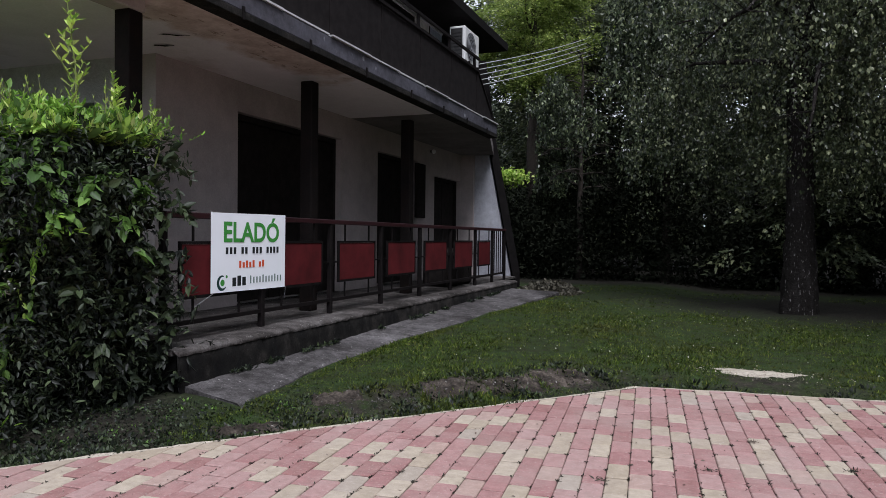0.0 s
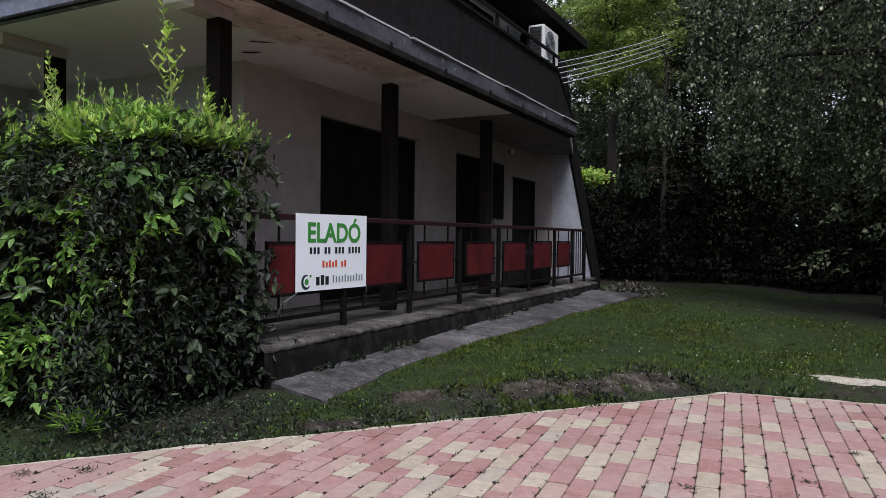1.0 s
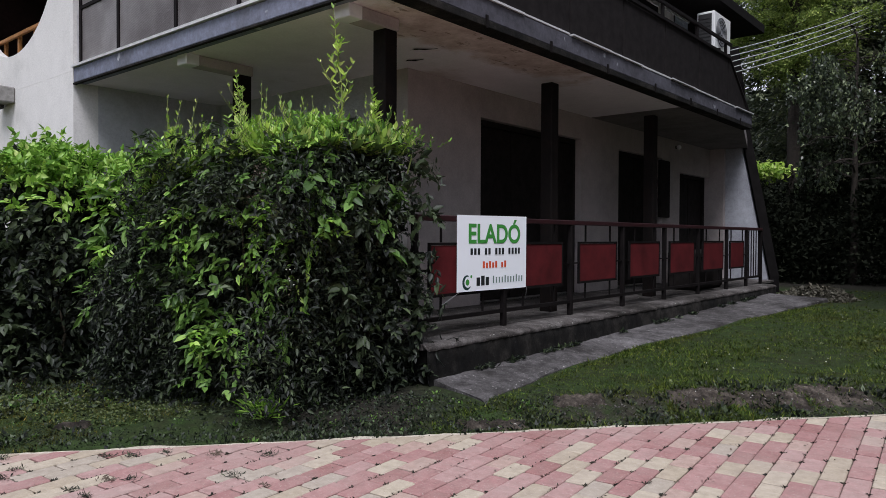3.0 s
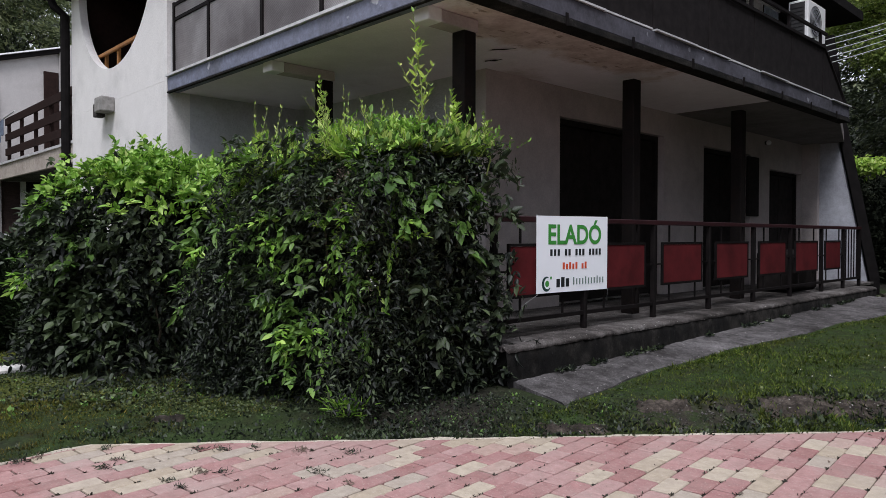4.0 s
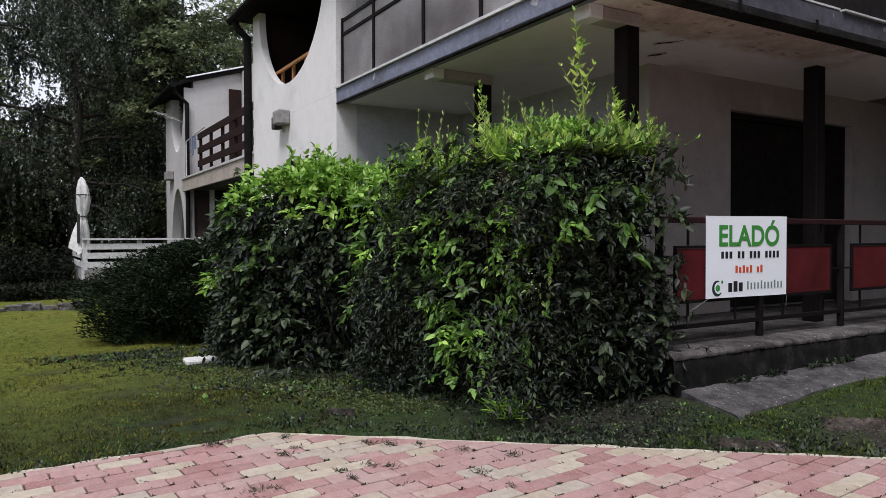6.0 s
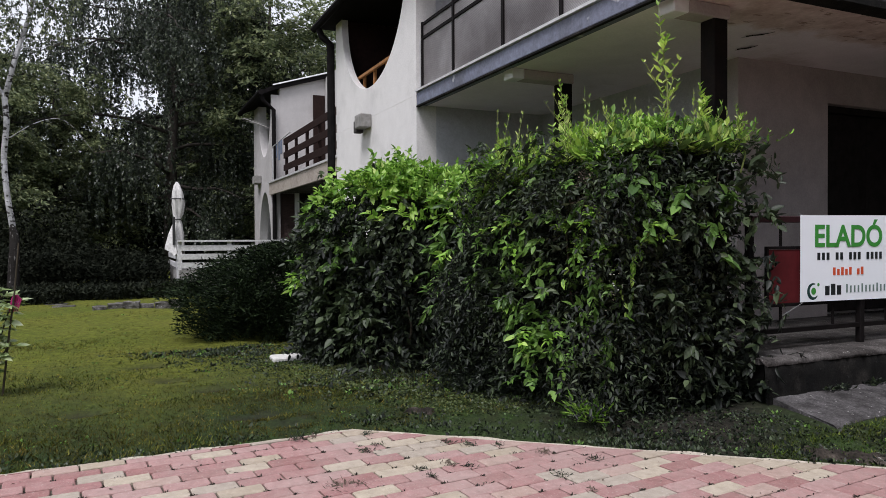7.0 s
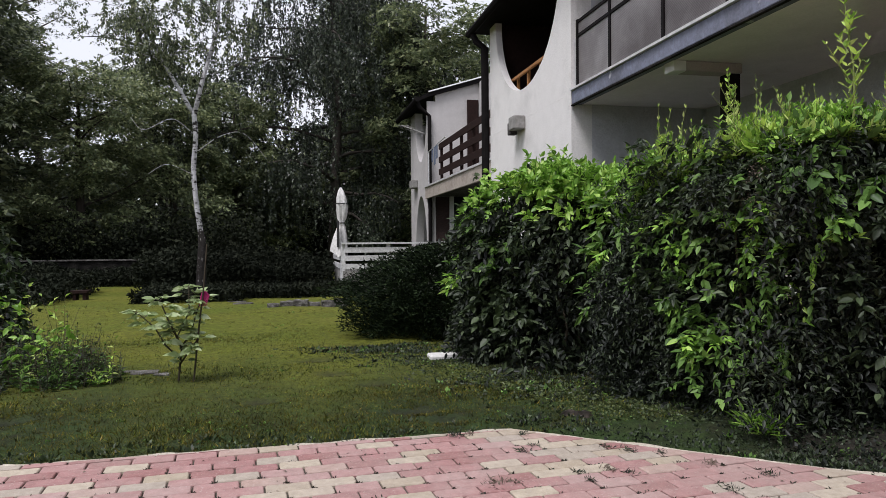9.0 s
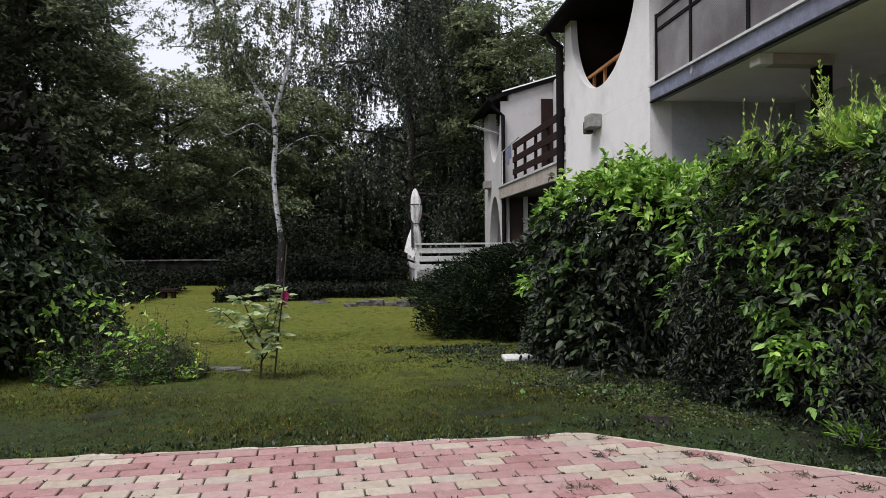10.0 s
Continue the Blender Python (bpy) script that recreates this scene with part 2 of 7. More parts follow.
M_OLDBIRCH = worn("old_birch_bark", (0.025, 0.022, 0.02), (0.06, 0.056, 0.053), 0.5, 6, 20, 0.95, 1.0, 0.05, stretch=(1, 1, 0.3), spec=0.1, speck=((0.26, 0.25, 0.24), 36, 0.64))
M_BIRCH = worn("birch_bark", (0.55, 0.55, 0.57), (0.14, 0.135, 0.13), 0.8, 3.5, 25, 0.85, 0.6, 0.012, stretch=(1, 1, 1.6), speck=((0.025, 0.022, 0.02), 8.5, 0.56))
M_TWIG = plain("green_brown_twig", (0.05, 0.04, 0.025), 0.8, var=0.4)
M_SOIL = weathered_concrete("dry_soil", (0.01, 0.008, 0.006), (0.032, 0.026, 0.021), (0.09, 0.075, 0.062), 5.5, 0.7)
M_PAVER = paver_material("paver_face", "object")
M_PAVERS = paver_material("paver_face_joined", "island")
M_JOINT = worn("joint_sand", (0.12, 0.1, 0.08), (0.02, 0.018, 0.014), 0.7, 4, 60, 0.98, 0.6, 0.01, mottle=0.7)

M_HEDGE = foliage("hedge_leaves", [(0.009, 0.012, 0.01), (0.017, 0.022, 0.017), (0.012, 0.015, 0.013), (0.026, 0.036, 0.023), (0.045, 0.062, 0.035), (0.085, 0.115, 0.06)], 0.5, 0.12, 0.27)
# Leaves coloured near black as the shade between the outer twigs.
M_INNER = foliage("shaded_inner_leaves", [(0.008, 0.008, 0.007), (0.014, 0.015, 0.011), (0.02, 0.017, 0.014)], 0.8, 0.05, 0.1)
M_FRESH = foliage("fresh_vine_leaves", [(0.08, 0.17, 0.03), (0.19, 0.39, 0.05), (0.31, 0.54, 0.085), (0.5, 0.7, 0.19)], 0.42, 0.36, 0.4)
M_MIDHEDGE = foliage("mid_green_leaves", [(0.022, 0.034, 0.019), (0.04, 0.058, 0.03), (0.065, 0.096, 0.04)], 0.48, 0.22, 0.35)
M_LILAC = foliage("lilac_leaves", [(0.018, 0.028, 0.016), (0.05, 0.078, 0.036), (0.03, 0.048, 0.026), (0.13, 0.2, 0.075)], 0.4, 0.22, 0.4)
M_SHOOT = foliage("young_shoot_leaves", [(0.15, 0.28, 0.045), (0.36, 0.57, 0.09), (0.56, 0.75, 0.15), (0.78, 0.88, 0.36)], 0.42, 0.42, 0.35)
M_VINE = foliage("vine_leaves", [(0.05, 0.105, 0.028), (0.12, 0.235, 0.05), (0.22, 0.38, 0.095)], 0.45, 0.32, 0.35)
M_JUNIPER = foliage("juniper_needles", [(0.005, 0.009, 0.005), (0.011, 0.019, 0.009), (0.03, 0.048, 0.02)], 0.75, 0.1, 0.08)
# The palest birch tones are glints put into the leaf colour.
M_BIRCHLEAF = foliage("birch_leaves", [(0.026, 0.034, 0.02), (0.06, 0.075, 0.042), (0.042, 0.056, 0.032), (0.11, 0.14, 0.07), (0.4, 0.44, 0.27)], 0.33, 0.34, 0.5)
M_GREENBIRCH = foliage("green_birch_leaves", [(0.02, 0.027, 0.018), (0.044, 0.06, 0.038), (0.036, 0.05, 0.032), (0.1, 0.135, 0.075), (0.32, 0.38, 0.22)], 0.36, 0.34, 0.4)
M_DARKBIRCH = foliage("dark_birch_leaves", [(0.016, 0.023, 0.016), (0.032, 0.043, 0.03), (0.024, 0.033, 0.023), (0.05, 0.066, 0.043), (0.14, 0.165, 0.115)], 0.36, 0.25, 0.4)
M_WOODLEAF = foliage("woodland_leaves", [(0.03, 0.041, 0.026), (0.055, 0.072, 0.044), (0.044, 0.057, 0.036), (0.095, 0.118, 0.064), (0.17, 0.2, 0.105)], 0.4, 0.32, 0.4)
M_MIDLEAF = foliage("garden_tree_leaves", [(0.045, 0.058, 0.037), (0.09, 0.115, 0.066), (0.07, 0.09, 0.054), (0.15, 0.18, 0.1), (0.28, 0.31, 0.17)], 0.4, 0.36, 0.4)
M_PALETREE = foliage("pale_tree_leaves", [(0.08, 0.105, 0.056), (0.15, 0.19, 0.1), (0.12, 0.155, 0.08), (0.25, 0.29, 0.15), (0.42, 0.46, 0.25)], 0.4, 0.42, 0.4)
# Undergrowth leaves with the shade of the canopy put into their colour.
M_UNDER = foliage("shade_dark_undergrowth", [(0.007, 0.009, 0.006), (0.014, 0.018, 0.012), (0.028, 0.032, 0.022)], 0.8, 0.1, 0.08)
M_LIGHTLEAF = foliage("light_green_leaves", [(0.07, 0.11, 0.03), (0.26, 0.35, 0.08), (0.17, 0.25, 0.06), (0.6, 0.68, 0.22)], 0.42, 0.45)
M_FIG = foliage("fig_leaves", [(0.24, 0.32, 0.15), (0.38, 0.48, 0.26), (0.58, 0.65, 0.44)], 0.4, 0.4)
M_BLOSSOM = foliage("pale_blossom", [(0.5, 0.5, 0.46), (0.62, 0.62, 0.58)], 0.6, 0.2)
M_DEADFLOWER = foliage("faded_flower_heads", [(0.11, 0.085, 0.07), (0.17, 0.13, 0.11)], 0.8, 0.1)


M_CLOVER = foliage("clover_leaves", [(0.045, 0.065, 0.024), (0.078, 0.105, 0.038), (0.13, 0.16, 0.06)], 0.5, 0.2, 0.3)


def grass_material(name, tint):
    """Blades with green, straw and dark tones, in patches of two sizes."""
    m, n, l, b = material(name, 0.6, 0, 0.25)
    r = n.new("ShaderNodeNewGeometry").outputs["Random Per Island"]
    c = ramp(n, l, r, [(0.0, (0.02, 0.03, 0.009)), (0.35, (0.055, 0.085, 0.02)), (0.65, (0.09, 0.125, 0.032)), (0.88, (0.17, 0.2, 0.065)), (1.0, (0.24, 0.21, 0.11))])
    c = mix(n, l, ramp(n, l, noise_node(n, l, 0.75, 5, 0.65), [(0.5, (0, 0, 0)), (0.66, (0.55, 0.55, 0.55))]), c, (0.1, 0.078, 0.036))
    c = mix(n, l, 0.8, c, ramp(n, l, noise_node(n, l, 3.2, 5, 0.7), [(0.32, (0.4, 0.42, 0.4)), (0.66, (1.35, 1.35, 1.3))]), "MULTIPLY")
    c = mix(n, l, 0.75, c, ramp(n, l, noise_node(n, l, 13, 5, 0.7), [(0.36, (0.3, 0.3, 0.3)), (0.5, (0.85, 0.85, 0.85)), (0.64, (1.75, 1.7, 1.6))]), "MULTIPLY")
    c = mix(n, l, 1.0, c, tint, "MULTIPLY")
    l.new(c, b.inputs["Base Color"])
    t = n.new("ShaderNodeBsdfTranslucent")
    l.new(c, t.inputs["Color"])
    k = n.new("ShaderNodeMixShader")
    k.inputs["Fac"].default_value = 0.25
    l.new(b.outputs["BSDF"], k.inputs[1])
    l.new(t.outputs["BSDF"], k.inputs[2])
    l.new(k.outputs["Shader"], n["Material Output"].inputs["Surface"])
    return m


M_GRASS = grass_material("grass_blades", (0.82, 0.92, 0.44))
M_SUNGRASS = grass_material("yellow_green_blades", (1.08, 0.92, 0.42))
M_DRYGRASS = grass_material("dull_thin_blades", (0.95, 0.74, 0.33))


def ground_material():
    m, n, l, b = material("lawn_and_soil", 0.95, 0, 0.2)
    big = noise_node(n, l, 0.55, 6, 0.6)
    mid = noise_node(n, l, 3.5, 8, 0.7)
    fine = noise_node(n, l, 60, 6, 0.75)
    soil = n.new("ShaderNodeAttribute")
    soil.attribute_name = "soil"
    lush = n.new("ShaderNodeAttribute")
    lush.attribute_name = "lush"
    c = ramp(n, l, mid, [(0.28, (0.022, 0.02, 0.01)), (0.42, (0.02, 0.029, 0.009)), (0.6, (0.022, 0.04, 0.01)), (0.8, (0.03, 0.056, 0.013))])
    g = ramp(n, l, big, [(0.35, (0.072, 0.09, 0.009)), (0.7, (0.105, 0.106, 0.014))])
    c = mix(n, l, lush.outputs["Fac"], c, g)
    e = n.new("ShaderNodeMath")
    e.operation, e.use_clamp = "MULTIPLY", True
    l.new(soil.outputs["Fac"], e.inputs[0])
    l.new(ramp(n, l, noise_node(n, l, 5, 6, 0.7), [(0.36, (0, 0, 0)), (0.56, (1, 1, 1))]), e.inputs[1])
    c = mix(n, l, e.outputs["Value"], c, ramp(n, l, noise_node(n, l, 14, 6, 0.75), [(0.3, (0.014, 0.012, 0.01)), (0.6, (0.036, 0.03, 0.025)), (0.76, (0.1, 0.085, 0.072))]))
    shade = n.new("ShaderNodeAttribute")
    shade.attribute_name = "litter_shade"
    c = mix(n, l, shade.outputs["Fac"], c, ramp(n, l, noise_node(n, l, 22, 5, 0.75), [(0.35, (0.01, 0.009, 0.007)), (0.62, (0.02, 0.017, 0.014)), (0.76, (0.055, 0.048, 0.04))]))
    c = mix(n, l, 0.4, c, ramp(n, l, noise_node(n, l, 11, 4, 0.6), [(0.36, (0.35, 0.36, 0.34)), (0.62, (1.5, 1.5, 1.45))]), "MULTIPLY")
    c = mix(n, l, 0.35, c, ramp(n, l, noise_node(n, l, 27, 3, 0.6), [(0.38, (0.5, 0.51, 0.5)), (0.5, (0.95, 0.95, 0.95)), (0.64, (1.5, 1.5, 1.4))]), "MULTIPLY")
    c = mix(n, l, 0.7, c, ramp(n, l, fine, [(0.36, (0.4, 0.4, 0.4)), (0.62, (1.5, 1.5, 1.45))]), "MULTIPLY")
    l.new(c, b.inputs["Base Color"])
    relief(n, l, b, fine, 0.5, 0.012)
    return m


M_GROUND = ground_material()


def glass_material():
    m, n, l, b = material("wired_glass", 0.4, 0, 0.5)
    w = n.new("ShaderNodeTexVoronoi")
    w.inputs["Scale"].default_value = 55
    l.new(n.new("ShaderNodeNewGeometry").outputs["Position"], w.inputs["Vector"])
    ribs = n.new("ShaderNodeTexWave")
    ribs.bands_direction = "DIAGONAL"
    ribs.inputs["Scale"].default_value, ribs.inputs["Distortion"].default_value = 22, 1.5
    l.new(n.new("ShaderNodeNewGeometry").outputs["Position"], ribs.inputs["Vector"])
    c = ramp(n, l, noise_node(n, l, 0.8, 5, 0.55), [(0.36, (0.13, 0.115, 0.115)), (0.5, (0.26, 0.24, 0.24)), (0.64, (0.44, 0.43, 0.43))])
    c = mix(n, l, 0.6, c, ramp(n, l, w.outputs["Distance"], [(0.1, (0.75, 0.75, 0.75)), (0.6, (1.15, 1.15, 1.15))]), "MULTIPLY")
    c = mix(n, l, 0.5, c, ramp(n, l, ribs.outputs["Fac"], [(0.2, (0.6, 0.6, 0.6)), (0.8, (1.3, 1.3, 1.3))]), "MULTIPLY")
    l.new(c, b.inputs["Base Color"])
    b.inputs["Transmission Weight"].default_value = 0.35
    relief(n, l, b, w.outputs["Distance"], 0.4, 0.004)
    return m


M_WIREGLASS = glass_material()


def clear_glass():
    m, n, l, b = material("window_glass", 0.05, 0, 0.5)
    b.inputs["Base Color"].default_value = (0.03, 0.035, 0.04, 1)
    b.inputs["Transmission Weight"].default_value = 0.4
    return m


M_GLASS = clear_glass()


# ---------------------------------------------------------------- building helpers
def box(bm, x0, x1, y0, y1, z0, z1, bevel=0.0):
    r = bmesh.ops.create_cube(bm, size=1.0, matrix=Matrix.Translation(((x0 + x1) / 2, (y0 + y1) / 2, (z0 + z1) / 2)) @ Matrix.Diagonal((x1 - x0, y1 - y0, z1 - z0, 1)))
    if bevel:
        edges = list({e for v in r["verts"] for e in v.link_edges})
        bmesh.ops.bevel(bm, geom=edges, offset=bevel, segments=1, affect="EDGES")


def boxes(*rows, bevel=0.0):
    bm = bmesh.new()
    for r in rows:
        box(bm, *r, bevel=bevel)
    return bm


def tube(bm, points, radii, sides=8):
    """A tapered tube along a line of points."""
    radii = [float(r) for r in radii]
    rings = []
    for i, p in enumerate(points):
        p = Vector(p)
        d = Vector(points[min(i + 1, len(points) - 1)]) - Vector(points[max(i - 1, 0)])
        d = d.normalized() if d.length > 1e-6 else Vector((0, 0, 1))
        u = d.cross(Vector((0.3, 0.9, 0.1)))
        u = u.normalized() if u.length > 1e-4 else Vector((1, 0, 0))
        v = d.cross(u)
        rings.append([bm.verts.new(p + radii[i] * (math.cos(a) * u + math.sin(a) * v)) for a in (2 * math.pi * k / sides for k in range(sides))])
    for a, b in zip(rings, rings[1:]):
        for k in range(sides):
            bm.faces.new((a[k], a[(k + 1) % sides], b[(k + 1) % sides], b[k]))
    bm.faces.new(rings[0][::-1])
    bm.faces.new(rings[-1])


def finish(name, bm, mat, smooth=False):
    bmesh.ops.recalc_face_normals(bm, faces=bm.faces[:])
    me = bpy.data.meshes.new(name)
    bm.to_mesh(me)
    bm.free()
    if mat:
        me.materials.append(mat)
    if smooth:
        me.polygons.foreach_set("use_smooth", [True] * len(me.polygons))
    return me


def thing(name, bm, mat, label, category, group="", kind="", smooth=False):
    return tagged(new(name, finish(name, bm, mat, smooth)), label, category, group, kind)


def empty(name, at, label, category, group="", kind=""):
    e = new(name)
    e.empty_display_size = 0.2
    e.location = at
    return tagged(e, label, category, group, kind)


def part(name, bm, mat, parent, label="", smooth=False, kind=""):
    """Links a bmesh, in world metres, as one mesh under a thing or a part."""
    me = finish(name, bm, mat, smooth) if isinstance(bm, bmesh.types.BMesh) else bm
    ob = new(name, me)
    ob.parent = parent
    root, off = parent, Vector((0, 0, 0))
    while root:
        off += root.location
        root = root.parent
    me.transform(Matrix.Translation(-off))
    return tagged(ob, label, kind=kind)


def quick_mesh(name, verts, faces, mat):
    """verts (n, 3) and faces (m, k) as arrays."""
    me = bpy.data.meshes.new(name)
    m, k = faces.shape
    me.vertices.add(len(verts))
    me.vertices.foreach_set("co", np.ascontiguousarray(verts, dtype=np.float32).ravel())
    me.loops.add(m * k)
    me.loops.foreach_set("vertex_index", np.ascontiguousarray(faces, dtype=np.int32).ravel())
    me.polygons.add(m)
    me.polygons.foreach_set("loop_start", np.arange(0, m * k, k, dtype=np.int32))
    me.update(calc_edges=True)
    me.materials.append(mat)
    return me


rng = np.random.default_rng(7)


def unit(v):
    return v / np.maximum(np.linalg.norm(v, axis=1, keepdims=True), 1e-9)


def leaf_mesh(name, pos, axis, size, mat, wide=0.4, fold=0.25, fine=False, droop=0.0, face=None, tri=False):
    """One folded leaf at each place, pointing along its axis."""
    n = len(pos)
    axis = unit(axis)
    ref = rng.normal(size=(n, 3)) * 0.6 + (np.array([0, 0, 1.0]) if face is None else face)
    side = unit(np.cross(axis, ref))
    up = unit(np.cross(side, axis))
    s = np.broadcast_to(np.asarray(size, dtype=float), (n,))[:, None]
    w = s * wide
    tip = pos + axis * s - up * s * droop
    if tri:
        v = np.stack([pos - side * w * 0.5, pos + side * w * 0.5, tip], axis=1).reshape(-1, 3)
        return quick_mesh(name, v, np.arange(3 * n).reshape(-1, 3), mat)
    if fine:
        def at(a, b):
            return pos + axis * s * a + side * w * b + up * (np.abs(b) * fold * w - droop * s * a * a)
        rows = [pos, at(0.28, 0.42), at(0.62, 0.38), tip, at(0.62, -0.38), at(0.28, -0.42)]
        v = np.stack(rows, axis=1).reshape(-1, 3)
        base = np.arange(n)[:, None] * 6
        f = np.concatenate([base + np.array([[0, 1, 2, 3]]), base + np.array([[0, 3, 4, 5]])], axis=0)
    else:
        a = pos + axis * s * 0.45 + side * w * 0.5 + up * fold * w
        b = pos + axis * s * 0.45 - side * w * 0.5 + up * fold * w
        v = np.stack([pos, a, tip, b], axis=1).reshape(-1, 3)
        base = np.arange(n)[:, None] * 4
        f = np.concatenate([base + np.array([[0, 1, 2]]), base + np.array([[0, 2, 3]])], axis=0)
    return quick_mesh(name, v, f, mat)


def spread(n, lo, hi):
    return rng.uniform(lo, hi, size=n)
# ---------------------------------------------------------------- ground and paving
EDGE_A, EDGE_N = np.array([-4.56, 1.39]), np.array([-0.765, 0.643])


def off_paving(x, y):
    """Metres outside the edge of the paving (negative on it)."""
    d1 = (x - EDGE_A[0]) * EDGE_N[0] + (y - EDGE_A[1]) * EDGE_N[1]
    return np.maximum(np.maximum(d1, y - 6.5 - 0.12 * x), -4.42 - 0.02 * y - x)


def ground_z(x, y):
    d = np.clip(off_paving(x, y) / 0.6, 0, 1)
    rise = 0.03 + 0.07 * np.clip((y - 2.0) / 2.0, 0, 1) + 0.09 * np.clip((y - 4.5) / 6.0, 0, 1)
    rise = rise * (1 - 0.6 * np.clip((x + 1.2) / 1.6, 0, 1))
    bumps = 0.018 * np.sin(1.9 * x + 0.7 * y) * np.sin(1.3 * y - 0.4 * x) + 0.012 * np.sin(4.3 * x) * np.sin(3.9 * y + 1)
    near = np.clip(1 - np.hypot(x, y) / 60, 0, 1)
    return np.where(off_paving(x, y) < 0, -0.045, d * d * (3 - 2 * d) * rise + bumps * near * np.clip(d * 3, 0, 1) - 0.005 - 0.05 * hollow(x, y))


HOLLOWS = ((-5.07, 0.93, 0.28), (-6.17, 0.76, 0.28), (-7.66, 0.3, 0.36), (-6.78, 0.43, 0.3), (-4.8, 1.1, 0.2), (-5.6, -0.2, 0.22), (-8.6, 0.75, 0.36), (-5.5, -2.0, 0.3))


def hollow(x, y):
    """How deep in one of the small bare dips of the far lawn, 0 to 1."""
    d = 0.0
    for a, b, r in HOLLOWS:
        d = np.maximum(d, np.exp(-(((x - a) / (0.4 * r)) ** 2 + ((y - b) / (0.6 * r)) ** 2)))
    return d


def hedge_litter_shade(x, y):
    """Dry dark litter at the foot of the hedges, with shade in front put into it, 0 to 1."""
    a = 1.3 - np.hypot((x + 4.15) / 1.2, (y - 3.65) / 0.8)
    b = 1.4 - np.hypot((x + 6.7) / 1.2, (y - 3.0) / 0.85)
    # the strip in front of the hedge, darkened for shade
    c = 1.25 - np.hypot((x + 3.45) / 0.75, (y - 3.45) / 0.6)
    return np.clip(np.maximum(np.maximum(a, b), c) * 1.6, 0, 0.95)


def bare_soil(x, y):
    """The worn bank along the paving, 0 to 1."""
    g = off_paving(x, y)
    s = np.clip(1.4 - np.abs(g - 0.3) / 0.32, 0, 1) * np.clip((y - 3.7) / 0.9, 0, 1) * np.clip((2.2 - x) / 1.2, 0, 1)
    return s * np.clip(0.55 + 0.55 * np.sin(3.1 * x + 1.7 * y) + 0.4 * np.sin(7.7 * x - 4.1 * y) + 0.25 * np.sin(15 * y + 9 * x), 0, 1)


def axis_lines(lo, hi, fine_lo, fine_hi, step):
    inner = np.arange(fine_lo, fine_hi + 1e-6, step)
    out = np.geomspace(1, 1 + (hi - fine_hi), 18)[1:] - 1 + fine_hi
    inn = fine_lo - (np.geomspace(1, 1 + (fine_lo - lo), 18)[1:] - 1)
    return np.concatenate([inn[::-1], inner, out])


gx, gy = axis_lines(-900, 900, -20, 8, 0.14), axis_lines(-900, 900, -8, 22, 0.14)
GX, GY = np.meshgrid(gx, gy, indexing="ij")
gv = np.stack([GX, GY, ground_z(GX, GY)], axis=-1).reshape(-1, 3)
ni, nj = len(gx), len(gy)
ii, jj = np.meshgrid(np.arange(ni - 1), np.arange(nj - 1), indexing="ij")
g0 = (ii * nj + jj).ravel()
gf = np.stack([g0, g0 + nj, g0 + nj + 1, g0 + 1], axis=1)
ground_mesh = quick_mesh("ground", gv, gf, M_GROUND)
gd = off_paving(gv[:, 0], gv[:, 1])
soil = bare_soil(gv[:, 0], gv[:, 1])
lush = np.clip((-4.9 - gv[:, 0] + 0.5 * np.sin(1.9 * gv[:, 1] + 0.8 * gv[:, 0]) + 0.3 * np.sin(4.7 * gv[:, 1])) / 3.2, 0, 1) * np.clip((2.6 - gv[:, 1]) / 0.8, 0, 1)
litter_shade = 1.35 - np.hypot((gv[:, 0] - 2.6) / 1.5, gv[:, 1] - 14.2) / 2.6
litter_shade = np.clip(np.maximum(litter_shade, (gv[:, 1] - 16.5) / 1.5 + 0.3 * np.sin(1.3 * gv[:, 0])), 0, 0.95)
# dips and hedge feet are coloured dark for shade as well as litter
litter_shade = np.maximum(np.maximum(litter_shade, 0.9 * hollow(gv[:, 0], gv[:, 1])), hedge_litter_shade(gv[:, 0], gv[:, 1]))
for key, values in (("soil", soil), ("lush", np.clip(lush, 0, 1)), ("litter_shade", litter_shade)):
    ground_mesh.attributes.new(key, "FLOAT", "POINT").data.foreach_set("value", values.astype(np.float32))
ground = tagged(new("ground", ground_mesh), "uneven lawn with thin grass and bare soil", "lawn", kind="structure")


# ---------------------------------------------------------------- terrace of the house
PZ = 0.43
terrace = empty("terrace", (-4.2, 9, 0), "raised concrete terrace with a mossy step edge", "terrace", kind="structure")
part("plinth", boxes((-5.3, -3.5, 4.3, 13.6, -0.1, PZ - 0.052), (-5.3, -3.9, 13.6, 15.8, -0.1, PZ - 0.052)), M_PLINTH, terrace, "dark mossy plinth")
part("slab", boxes((-5.3, -3.5, 4.25, 13.95, PZ - 0.05, PZ), (-5.3, -3.88, 13.95, 15.8, PZ - 0.05, PZ), bevel=0.004), M_CONCRETE, terrace, "worn grey concrete top")


